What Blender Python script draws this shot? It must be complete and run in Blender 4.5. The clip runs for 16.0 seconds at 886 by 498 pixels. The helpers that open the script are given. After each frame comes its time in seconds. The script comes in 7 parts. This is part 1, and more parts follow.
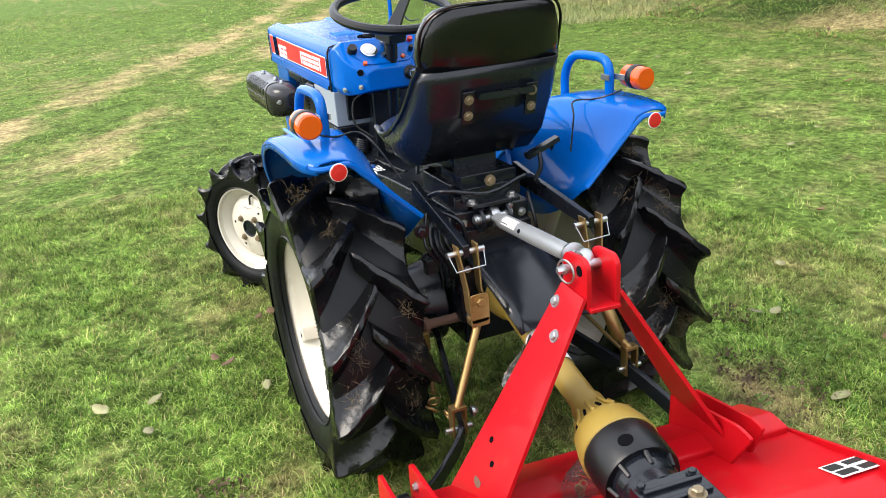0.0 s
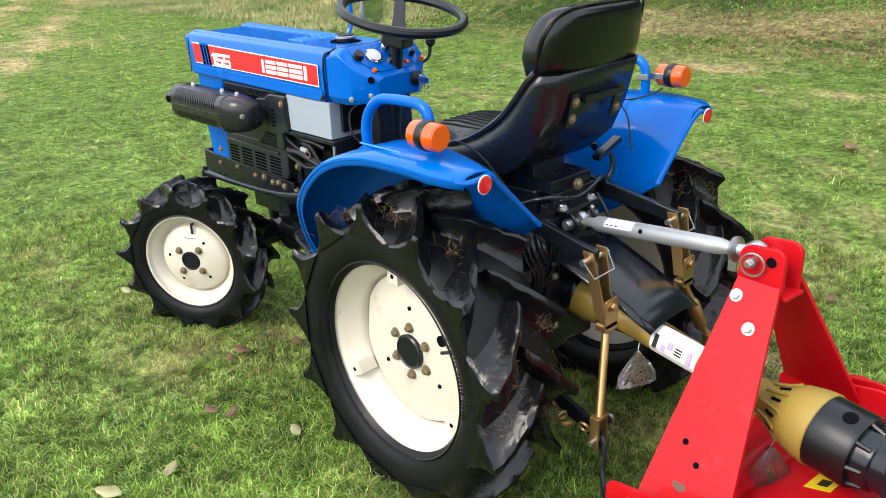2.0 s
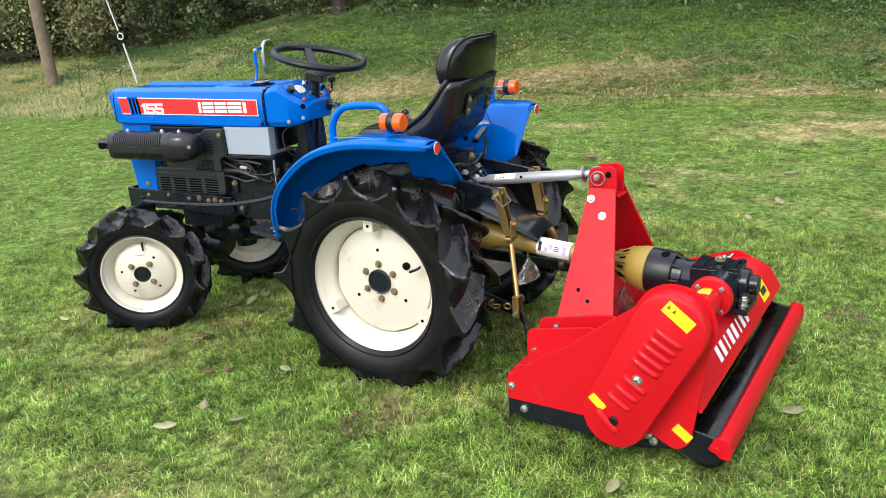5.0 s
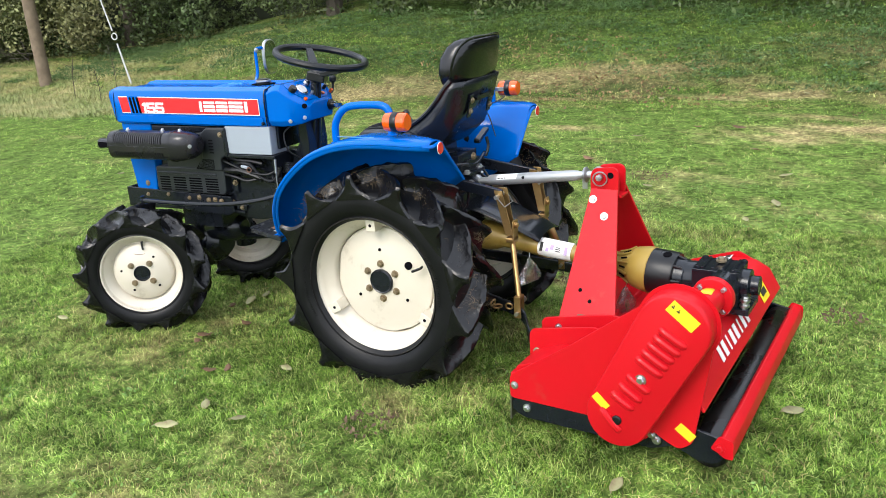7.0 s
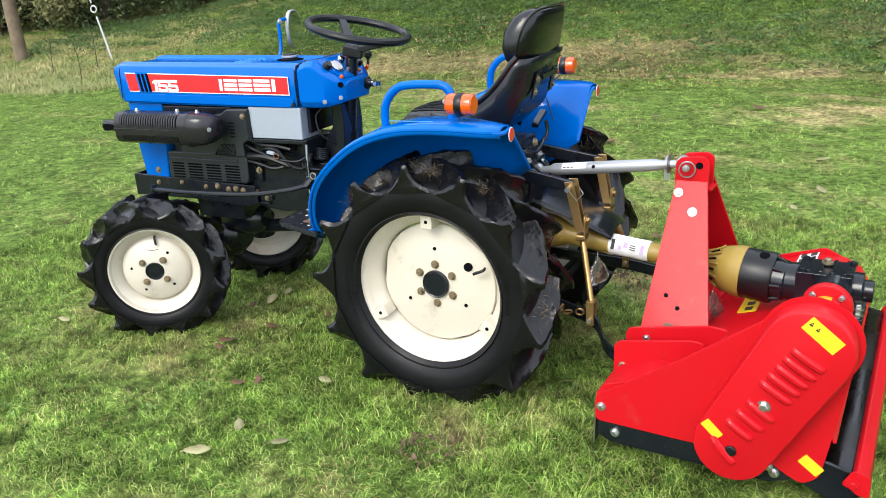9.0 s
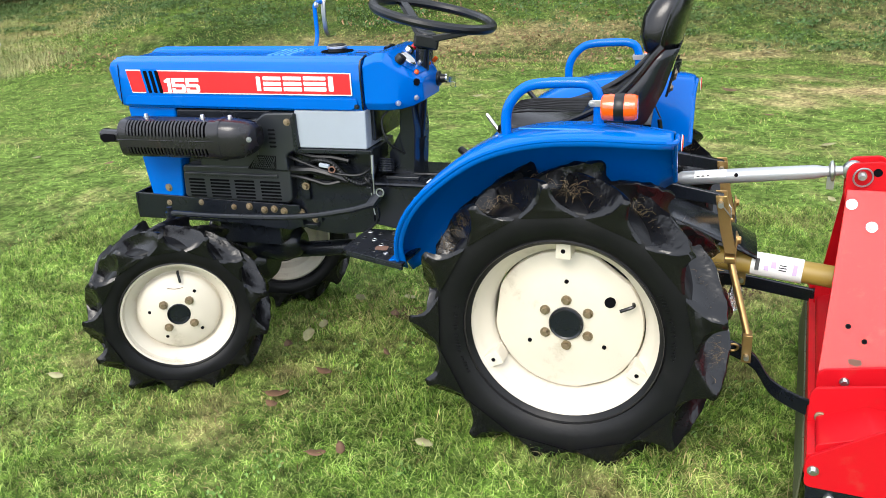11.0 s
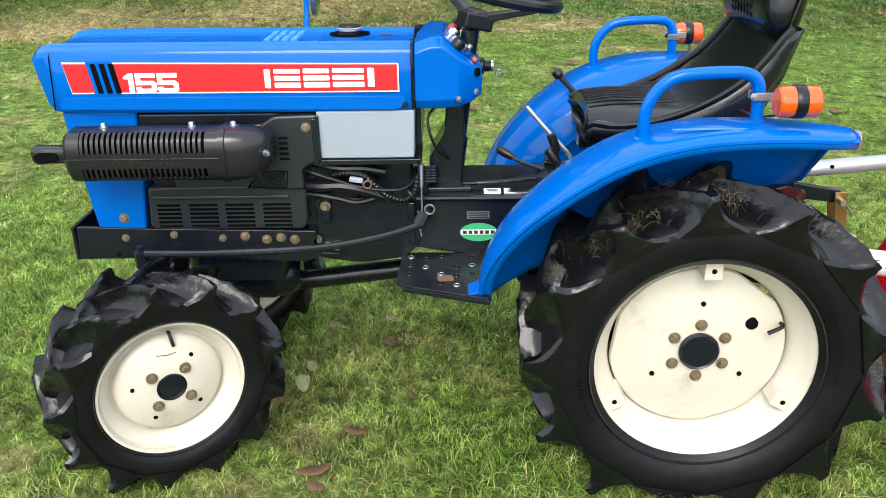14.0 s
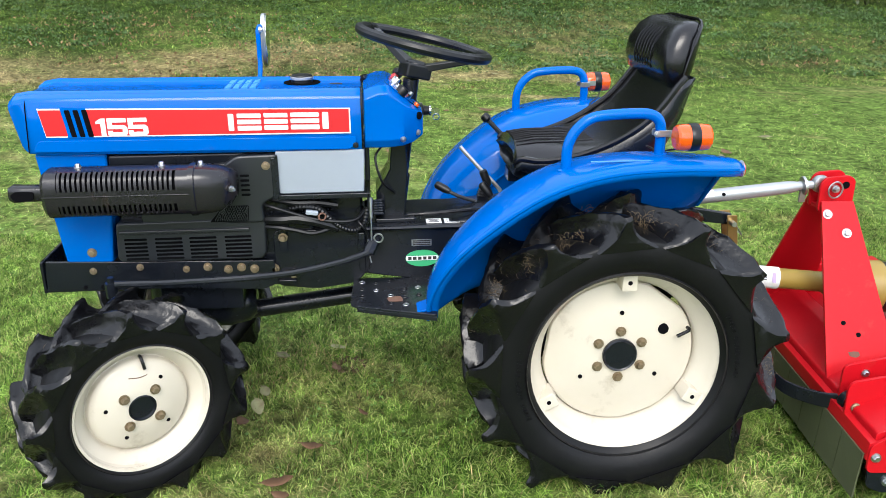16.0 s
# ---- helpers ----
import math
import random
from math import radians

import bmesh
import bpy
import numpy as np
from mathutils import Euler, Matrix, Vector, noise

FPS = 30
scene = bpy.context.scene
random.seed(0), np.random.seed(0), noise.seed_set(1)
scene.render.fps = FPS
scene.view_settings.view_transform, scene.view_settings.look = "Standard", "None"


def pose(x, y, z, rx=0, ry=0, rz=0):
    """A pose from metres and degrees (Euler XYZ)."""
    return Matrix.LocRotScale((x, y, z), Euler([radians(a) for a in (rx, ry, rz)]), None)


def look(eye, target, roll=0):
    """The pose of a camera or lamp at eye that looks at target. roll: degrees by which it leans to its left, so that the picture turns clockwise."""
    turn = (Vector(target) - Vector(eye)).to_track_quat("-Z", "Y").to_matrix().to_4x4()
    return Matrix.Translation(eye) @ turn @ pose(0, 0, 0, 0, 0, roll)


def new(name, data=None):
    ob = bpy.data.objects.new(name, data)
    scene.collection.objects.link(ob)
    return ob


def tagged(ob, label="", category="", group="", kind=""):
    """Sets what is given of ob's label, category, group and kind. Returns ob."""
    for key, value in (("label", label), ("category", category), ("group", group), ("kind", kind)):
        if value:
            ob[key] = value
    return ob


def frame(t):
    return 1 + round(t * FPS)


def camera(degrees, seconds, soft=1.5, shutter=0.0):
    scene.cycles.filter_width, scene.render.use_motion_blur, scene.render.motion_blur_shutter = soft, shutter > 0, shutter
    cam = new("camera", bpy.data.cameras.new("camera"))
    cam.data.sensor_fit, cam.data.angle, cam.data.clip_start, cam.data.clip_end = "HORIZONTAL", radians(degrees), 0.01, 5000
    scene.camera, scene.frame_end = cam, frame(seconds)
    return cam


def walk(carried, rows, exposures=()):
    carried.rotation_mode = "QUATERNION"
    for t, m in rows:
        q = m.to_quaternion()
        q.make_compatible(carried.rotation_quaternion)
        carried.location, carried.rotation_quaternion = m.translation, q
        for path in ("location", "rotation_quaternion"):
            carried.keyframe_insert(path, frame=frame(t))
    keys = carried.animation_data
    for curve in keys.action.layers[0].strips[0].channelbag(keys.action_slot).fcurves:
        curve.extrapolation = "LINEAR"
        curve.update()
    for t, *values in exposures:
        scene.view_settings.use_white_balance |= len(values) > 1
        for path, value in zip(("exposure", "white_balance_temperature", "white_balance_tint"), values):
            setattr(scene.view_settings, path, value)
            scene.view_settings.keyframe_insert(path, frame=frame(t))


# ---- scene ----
cam = camera(56.4, 16.0, 0.75)
ROWS = [
    (0.0, -0.8027, -1.7645, 1.1659, 68.513, 4.09, -24.291),
    (0.5, -0.9954, -1.6221, 1.1717, 68.022, 3.172, -29.593),
    (1.0, -1.1351, -1.4853, 1.1873, 67.606, 3.062, -33.817),
    (1.5, -1.2308, -1.3368, 1.1787, 67.614, 2.972, -38.442),
    (2.0, -1.4115, -1.2445, 1.1869, 67.968, 2.326, -43.561),
    (2.5, -1.602, -1.187, 1.1955, 68.641, 2.677, -47.657),
    (3.0, -1.8014, -1.2221, 1.1915, 70.319, 3.473, -50.746),
    (3.5, -2.0164, -1.2671, 1.1923, 71.835, 3.521, -54.534),
    (4.0, -2.2301, -1.2886, 1.1714, 72.042, 3.828, -58.191),
    (4.5, -2.4041, -1.3337, 1.1747, 72.048, 3.708, -61.312),
    (5.0, -2.448, -1.3564, 1.1744, 72.208, 4.033, -62.857),
    (7.5, -2.4692, -1.3083, 1.1669, 72.336, 3.377, -63.574),
    (8.0, -2.4347, -1.2467, 1.1547, 71.828, 2.909, -64.058),
    (8.5, -2.3541, -1.1063, 1.1422, 71.272, 2.905, -64.428),
    (9.0, -2.3042, -0.983, 1.151, 70.705, 3.223, -64.76),
    (11.5, -2.0731, -0.086, 1.1567, 68.902, 2.973, -75.015),
    (12.0, -2.0401, 0.1065, 1.1703, 68.597, 3.012, -77.59),
    (12.5, -1.9384, 0.2248, 1.1437, 67.558, 2.403, -80.058),
    (13.0, -1.8069, 0.3352, 1.1392, 66.569, 1.792, -83.567),
    (13.5, -1.7758, 0.3985, 1.1479, 66.218, 1.298, -86.62),
    (14.0, -1.8274, 0.48, 1.1521, 66.505, 0.993, -89.2),
    (14.5, -1.918, 0.5408, 1.1583, 67.005, 0.807, -91.574),
    (15.0, -1.9874, 0.5585, 1.1711, 67.849, 0.444, -93.371),
    (15.5, -2.0254, 0.5624, 1.1797, 68.893, 0.107, -94.758),
    (16.0, -2.0372, 0.5621, 1.181, 69.775, 0.144, -95.33),
]
walk(cam, [(t, pose(*p)) for t, *p in ROWS], [(0.0, 1.0, 6500, 10), (1.5, 0.96, 6400, 10), (3.5, 0.87, 6300, 10), (9.0, 0.9, 6200, 10), (12.0, 1.0, 6300, 10), (13.5, 0.97, 6300, 10), (14.5, 0.88, 6200, 10), (16.0, 0.86, 6100, 10)])

# ---- light ----
world = bpy.data.worlds.new("sky")
scene.world = world
world.use_nodes = True
wn = world.node_tree.nodes
wl = world.node_tree.links
sky = wn.new("ShaderNodeTexSky")
sky.sky_type = "NISHITA"
sky.sun_disc = False
sky.sun_elevation = radians(42)
sky.sun_rotation = radians(277)
sky.air_density = 1.0
sky.dust_density = 4.0
hue = wn.new("ShaderNodeHueSaturation")
hue.inputs["Saturation"].default_value = 0.55
wl.new(sky.outputs[0], hue.inputs["Color"])
# thin bright cloud covers most of the sky
cloud = wn.new("ShaderNodeMix")
cloud.data_type = "RGBA"
cloud.inputs[0].default_value = 0.8
cloud.inputs[7].default_value = (5.2, 5.45, 5.9, 1)
wl.new(hue.outputs[0], cloud.inputs[6])
wl.new(cloud.outputs[2], wn["Background"].inputs["Color"])
wn["Background"].inputs["Strength"].default_value = 0.235
sun_data = bpy.data.lights.new("sun", "SUN")
sun_data.energy = 1.55
sun_data.angle = radians(28)
sun_data.color = (1.0, 0.92, 0.8)
sun = new("sun", sun_data)
sun.matrix_basis = look((-7.38, 0.90, 6.69), (0, 0, 0))

# ---- tools ----


def smooth(a, b, v):
    k = np.clip((v - a) / (b - a), 0, 1)
    return k * k * (3 - 2 * k)


def V(*p):
    return Vector(p)


def box(bm, c, s, rot=None):
    m = Matrix.Translation(c) @ (rot.to_4x4() if rot else Matrix()) @ Matrix.Diagonal((*s, 1))
    bmesh.ops.create_cube(bm, size=1.0, matrix=m)


def turn(rx=0, ry=0, rz=0):
    return Euler([radians(a) for a in (rx, ry, rz)]).to_matrix()


def loft(bm, sections, caps=True, closed=True):
    rings = [[bm.verts.new(p) for p in s] for s in sections]
    n = len(rings[0])
    for a, b in zip(rings, rings[1:]):
        for i in range(n if closed else n - 1):
            j = (i + 1) % n
            bm.faces.new((a[i], a[j], b[j], b[i]))
    if caps and closed:
        bm.faces.new(list(reversed(rings[0])))
        bm.faces.new(rings[-1])


def frame_of(axis):
    a = Vector(axis).normalized()
    u = a.orthogonal().normalized()
    if abs(a.x) > 0.9:
        u = V(0, 1, 0)
    u = (u - a * u.dot(a)).normalized()
    return a, u, a.cross(u)


def lathe(bm, prof, origin, axis, seg=24, caps=False):
    """prof: (radius, distance along axis) pairs."""
    a, u, w = frame_of(axis)
    o = Vector(origin)
    secs = []
    for r, h in prof:
        secs.append([o + a * h + (u * math.cos(2 * math.pi * i / seg) + w * math.sin(2 * math.pi * i / seg)) * r for i in range(seg)])
    loft(bm, secs, caps=caps)


def cyl(bm, p0, p1, r, r1=None, seg=14):
    p0, p1 = Vector(p0), Vector(p1)
    lathe(bm, [(r, 0), (r if r1 is None else r1, (p1 - p0).length)], p0, p1 - p0, seg, caps=True)


def curve(pts, n=6):
    """A smooth line through points."""
    p = [Vector(q) for q in pts]
    p = [p[0] * 2 - p[1]] + p + [p[-1] * 2 - p[-2]]
    out = []
    for i in range(1, len(p) - 2):
        for k in range(n):
            t = k / n
            out.append(0.5 * (2 * p[i] + (p[i + 1] - p[i - 1]) * t + (2 * p[i - 1] - 5 * p[i] + 4 * p[i + 1] - p[i + 2]) * t * t + (3 * p[i] - p[i - 1] - 3 * p[i + 1] + p[i + 2]) * t ** 3))
    out.append(p[-2])
    return out


def tube(bm, pts, r, seg=8, n=6, flat=1.0):
    p = curve(pts, n) if n > 1 else [Vector(q) for q in pts]
    secs = []
    u = None
    for i, q in enumerate(p):
        d = (p[min(i + 1, len(p) - 1)] - p[max(i - 1, 0)]).normalized()
        u = d.orthogonal().normalized() if u is None else (u - d * u.dot(d)).normalized()
        w = d.cross(u)
        secs.append([q + (u * math.cos(2 * math.pi * k / seg) + w * flat * math.sin(2 * math.pi * k / seg)) * r for k in range(seg)])
    loft(bm, secs)


def ring(bm, c, axis, big, small, seg=24, sec=8):
    a, u, w = frame_of(axis)
    c = Vector(c)
    rows = []
    for i in range(seg):
        d = u * math.cos(2 * math.pi * i / seg) + w * math.sin(2 * math.pi * i / seg)
        rows.append([bm.verts.new(c + d * (big + small * math.cos(2 * math.pi * k / sec)) + a * small * math.sin(2 * math.pi * k / sec)) for k in range(sec)])
    for i in range(seg):
        for k in range(sec):
            bm.faces.new((rows[i][k], rows[(i + 1) % seg][k], rows[(i + 1) % seg][(k + 1) % sec], rows[i][(k + 1) % sec]))


def prism(bm, poly, axis, a0, a1):
    """A polygon of two coordinates, drawn out along the third axis ('x', 'y' or 'z')."""
    def at(p, a):
        return {"x": (a, p[0], p[1]), "y": (p[0], a, p[1]), "z": (p[0], p[1], a)}[axis]
    loft(bm, [[at(p, a0) for p in poly], [at(p, a1) for p in poly]])


def rounded(poly, r, n=4):
    """Rounds the corners of a polygon."""
    out = []
    m = len(poly)
    for i in range(m):
        a, b, c = Vector(poly[i - 1]), Vector(poly[i]), Vector(poly[(i + 1) % m])
        d0, d1 = (a - b), (c - b)
        k = min(r, d0.length * 0.48, d1.length * 0.48)
        s, e = b + d0.normalized() * k, b + d1.normalized() * k
        for j in range(n + 1):
            t = j / n
            q = s * (1 - t) ** 2 + b * 2 * t * (1 - t) + e * t * t
            out.append((q.x, q.y))
    return out


def bolt(bm, p, axis, r=0.007, h=0.006, washer=True):
    a = Vector(axis).normalized()
    p = Vector(p)
    if washer:
        lathe(bm, [(r * 1.45, -0.004), (r * 1.45, 0.0015)], p, a, 12, caps=True)
    lathe(bm, [(r, -0.004), (r, h * 0.8), (r * 0.8, h)], p, a, 6, caps=True)


def finish(bm, name, material, bevel=0.0, angle=35.0, seg=2):
    bmesh.ops.recalc_face_normals(bm, faces=bm.faces[:])
    me = bpy.data.meshes.new(name)
    bm.to_mesh(me)
    bm.free()
    me.materials.append(material)
    me.shade_smooth()
    me.set_sharp_from_angle(angle=radians(angle))
    return me


def part(name, bm, material, parent=None, label="", bevel=0.0, angle=35.0, at=None, solid=0.0):
    ob = new(name, finish(bm, name, material, angle=angle))
    if parent:
        ob.parent = parent
    if at is not None:
        ob.matrix_basis = at
    if solid:
        mod = ob.modifiers.new("thickness", "SOLIDIFY")
        mod.thickness = solid
        mod.offset = 0
    if bevel:
        mod = ob.modifiers.new("edges", "BEVEL")
        mod.width = bevel
        mod.segments = 2
        mod.limit_method = "ANGLE"
        mod.angle_limit = radians(32)
        mod.harden_normals = True
    if label:
        tagged(ob, label)
    return ob


def empty(name, m, label, category, group="", kind=""):
    ob = new(name)
    ob.empty_display_size = 0.1
    ob.matrix_basis = m
    return tagged(ob, label, category, group, kind)


# ---- materials ----


def material(name, col, rough=0.5, metal=0.0, col2=None, scale=6.0, amount=0.5, fine=60.0, bump=0.1, dirt=None, dirt_amount=0.0,
             dirt_scale=3.0, coat=0.0, rough2=None, island=0.0, obj=0.0, bump_dist=0.002, spec=0.5, trans=0.0, attr=""):
    m = bpy.data.materials.new(name)
    m.use_nodes = True
    nt = m.node_tree
    n, l = nt.nodes, nt.links
    b = n["Principled BSDF"]
    geo = n.new("ShaderNodeTexCoord")
    big = n.new("ShaderNodeTexNoise")
    big.inputs["Scale"].default_value = scale
    big.inputs["Detail"].default_value = 5
    big.inputs["Roughness"].default_value = 0.6
    l.new(geo.outputs["Object"], big.inputs["Vector"])
    small = n.new("ShaderNodeTexNoise")
    small.inputs["Scale"].default_value = fine
    small.inputs["Detail"].default_value = 3
    l.new(geo.outputs["Object"], small.inputs["Vector"])
    col2 = col2 or tuple(c * 0.75 for c in col)
    mix = n.new("ShaderNodeMix")
    mix.data_type = "RGBA"
    mix.inputs[6].default_value = (*col, 1)
    mix.inputs[7].default_value = (*col2, 1)
    ramp = n.new("ShaderNodeMapRange")
    ramp.inputs["From Min"].default_value = 0.35
    ramp.inputs["From Max"].default_value = 0.7
    ramp.inputs["To Max"].default_value = amount
    l.new(big.outputs["Fac"], ramp.inputs["Value"])
    l.new(ramp.outputs[0], mix.inputs[0])
    out = mix.outputs[2]
    if dirt:
        dn = n.new("ShaderNodeTexNoise")
        dn.inputs["Scale"].default_value = dirt_scale
        dn.inputs["Detail"].default_value = 8
        dn.inputs["Roughness"].default_value = 0.7
        l.new(geo.outputs["Object"], dn.inputs["Vector"])
        dr = n.new("ShaderNodeMapRange")
        dr.inputs["From Min"].default_value = 0.62 - 0.25 * dirt_amount
        dr.inputs["From Max"].default_value = 0.8 - 0.2 * dirt_amount
        dr.inputs["To Max"].default_value = min(1.0, 0.4 + dirt_amount)
        l.new(dn.outputs["Fac"], dr.inputs["Value"])
        dm = n.new("ShaderNodeMix")
        dm.data_type = "RGBA"
        dm.inputs[7].default_value = (*dirt, 1)
        l.new(dr.outputs[0], dm.inputs[0])
        l.new(out, dm.inputs[6])
        out = dm.outputs[2]
    if island or obj:
        src = n.new("ShaderNodeNewGeometry").outputs["Random Per Island"] if island else n.new("ShaderNodeObjectInfo").outputs["Random"]
        hs = n.new("ShaderNodeHueSaturation")
        mr = n.new("ShaderNodeMapRange")
        mr.inputs["To Min"].default_value = 1 - (island or obj)
        mr.inputs["To Max"].default_value = 1 + (island or obj)
        l.new(src, mr.inputs["Value"])
        l.new(mr.outputs[0], hs.inputs["Value"])
        l.new(out, hs.inputs["Color"])
        out = hs.outputs[0]
    l.new(out, b.inputs["Base Color"])
    rr = n.new("ShaderNodeMapRange")
    rr.inputs["From Min"].default_value = 0.3
    rr.inputs["From Max"].default_value = 0.7
    rr.inputs["To Min"].default_value = rough
    rr.inputs["To Max"].default_value = rough2 if rough2 is not None else min(1, rough * 1.3)
    l.new(big.outputs["Fac"], rr.inputs["Value"])
    l.new(rr.outputs[0], b.inputs["Roughness"])
    b.inputs["Metallic"].default_value = metal
    b.inputs["Coat Weight"].default_value = coat
    b.inputs["Coat Roughness"].default_value = 0.08
    b.inputs["Specular IOR Level"].default_value = spec
    if trans:
        b.inputs["Transmission Weight"].default_value = trans
    if bump:
        bp = n.new("ShaderNodeBump")
        bp.inputs["Strength"].default_value = bump
        bp.inputs["Distance"].default_value = bump_dist
        l.new(small.outputs["Fac"], bp.inputs["Height"])
        l.new(bp.outputs[0], b.inputs["Normal"])
    return m


BLUE = material("blue_paint", (0.0002, 0.096, 0.42), 0.2, col2=(0.0002, 0.085, 0.38), amount=0.6, bump=0.03, coat=0.4, spec=0.04, rough2=0.28, fine=25, dirt=(0.02, 0.06, 0.22), dirt_amount=0.03, dirt_scale=14)
RED = material("red_paint", (0.43, 0.0045, 0.010), 0.36, col2=(0.40, 0.004, 0.008), amount=0.6, bump=0.04, coat=0.14, spec=0.14, rough2=0.46, fine=30, dirt=(0.26, 0.07, 0.045), dirt_amount=0.05, dirt_scale=10)
REDDECAL = material("red_decal", (0.50, 0.008, 0.013), 0.35, bump=0.02, amount=0.3)
WHITE = material("white_decal", (0.68, 0.68, 0.67), 0.4, bump=0.02, amount=0.2)
CREAM = material("cream_wheel_paint", (0.55, 0.505, 0.42), 0.38, col2=(0.50, 0.445, 0.355), amount=0.5, bump=0.08, coat=0.15, fine=40, dirt=(0.20, 0.155, 0.10), dirt_amount=0.13, dirt_scale=12)
RUBBER = material("wet_tyre_rubber", (0.0033, 0.0034, 0.0042), 0.15, col2=(0.005, 0.005, 0.006), amount=0.9, bump=0.8, rough2=0.32, fine=30, spec=0.34, dirt=(0.010, 0.008, 0.007), dirt_amount=0.06, dirt_scale=12, scale=16, bump_dist=0.004)
SIDEWALL = material("tyre_side_rubber", (0.0038, 0.004, 0.0048), 0.34, col2=(0.0056, 0.0056, 0.0064), amount=0.7, bump=0.3, rough2=0.5, fine=60, spec=0.2, dirt=(0.016, 0.014, 0.012), dirt_amount=0.05, dirt_scale=14, scale=12)
COVER = material("slate_black_cover_paint", (0.012, 0.014, 0.0175), 0.28, col2=(0.009, 0.011, 0.014), amount=0.7, bump=0.12, rough2=0.46, fine=120, spec=0.5, dirt=(0.045, 0.04, 0.034), dirt_amount=0.04, dirt_scale=20)
BLACK = material("black_chassis_paint", (0.0055, 0.0069, 0.0104), 0.16, col2=(0.0074, 0.0092, 0.0132), amount=0.7, bump=0.12, rough2=0.34, fine=70, spec=0.4, dirt=(0.03, 0.026, 0.02), dirt_amount=0.05, dirt_scale=15)
BLACK_PLASTIC = material("black_plastic", (0.0045, 0.005, 0.006), 0.24, amount=0.5, bump=0.12, rough2=0.5, fine=160, spec=0.35)
MUFFLER = material("brown_black_muffler_paint", (0.0105, 0.0098, 0.0125), 0.16, col2=(0.0085, 0.008, 0.0105), amount=0.7, bump=0.1, rough2=0.36, fine=80, spec=0.45, dirt=(0.045, 0.024, 0.016), dirt_amount=0.14, dirt_scale=14)
# near-black caps of it stand for the shade inside holes and slots
DARK = material("dark_hollow", (0.005, 0.005, 0.006), 0.95, bump=0.0, amount=0.3, spec=0.0)
VINYL = material("black_seat_vinyl", (0.003, 0.003, 0.004), 0.13, col2=(0.005, 0.005, 0.006), amount=0.6, bump=0.25, rough2=0.28, fine=220, scale=5, bump_dist=0.001, spec=0.42)
STEEL = material("zinc_steel", (0.48, 0.49, 0.50), 0.3, metal=1.0, col2=(0.36, 0.36, 0.37), amount=0.6, bump=0.08, rough2=0.45)
CHROME = material("chrome", (0.58, 0.58, 0.59), 0.12, metal=1.0, bump=0.0)
TOPLINK = material("silver_grey_paint", (0.37, 0.385, 0.40), 0.35, metal=0.55, bump=0.06, amount=0.4)
GOLD = material("yellow_passivated_steel", (0.38, 0.25, 0.10), 0.32, metal=0.9, col2=(0.27, 0.165, 0.07), amount=0.8, bump=0.12, rough2=0.5, dirt=(0.09, 0.04, 0.02), dirt_amount=0.15, dirt_scale=25)
BRASSBOLT = material("yellow_zinc_bolt", (0.26, 0.21, 0.14), 0.45, metal=0.8, bump=0.1, col2=(0.25, 0.18, 0.1), amount=0.6)
AMBER = material("amber_lens", (0.60, 0.075, 0.003), 0.12, bump=0.35, amount=0.3, fine=55, coat=0.4, col2=(0.54, 0.07, 0.004))
REFLECT = material("red_reflector", (0.5, 0.010, 0.014), 0.18, bump=0.3, fine=160, coat=0.5, amount=0.2)
BATTERY = material("pale_grey_plastic", (0.265, 0.30, 0.345), 0.45, col2=(0.235, 0.265, 0.30), amount=0.6, bump=0.06, dirt=(0.21, 0.225, 0.235), dirt_amount=0.1)
PTO = material("olive_yellow_plastic", (0.27, 0.185, 0.034), 0.42, col2=(0.22, 0.15, 0.026), amount=0.5, bump=0.1, fine=60)
YLABEL = material("yellow_warning_label", (0.66, 0.50, 0.015), 0.35, bump=0.02, amount=0.2)
INK = material("black_ink", (0.015, 0.015, 0.015), 0.5, bump=0.0)
GREENLABEL = material("green_sticker", (0.045, 0.37, 0.15), 0.35, bump=0.02)
LIGHTBLUE = material("pale_blue", (0.05, 0.24, 0.56), 0.35, bump=0.02)
RUST = material("bare_rusty_steel", (0.11, 0.045, 0.025), 0.7, col2=(0.16, 0.10, 0.075), amount=0.8, bump=0.3, fine=120)
GLASS = material("gauge_glass", (0.55, 0.56, 0.55), 0.08, bump=0.0)
MIRROR = material("mirror_glass", (0.85, 0.86, 0.86), 0.03, metal=1.0, bump=0.0)
ROLLER = material("black_worn_roller", (0.003, 0.003, 0.0035), 0.14, col2=(0.008, 0.0065, 0.006), amount=0.8, bump=0.3, fine=40, rough2=0.4, spec=0.4, dirt=(0.04, 0.025, 0.017), dirt_amount=0.08, dirt_scale=14)
FLAP = material("olive_rubber_flap", (0.05, 0.055, 0.03), 0.45, col2=(0.09, 0.1, 0.05), amount=0.7, bump=0.1)
BAG = material("clear_plastic_bag", (0.9, 0.9, 0.9), 0.06, bump=0.6, fine=60, trans=0.96, bump_dist=0.006)
STRAW = material("dry_grass_bits", (0.11, 0.078, 0.042), 0.8, col2=(0.06, 0.04, 0.018), amount=0.8, island=0.35)
WIRE = material("white_grey_wire", (0.45, 0.45, 0.45), 0.4, bump=0.0)

# ---- ground ----


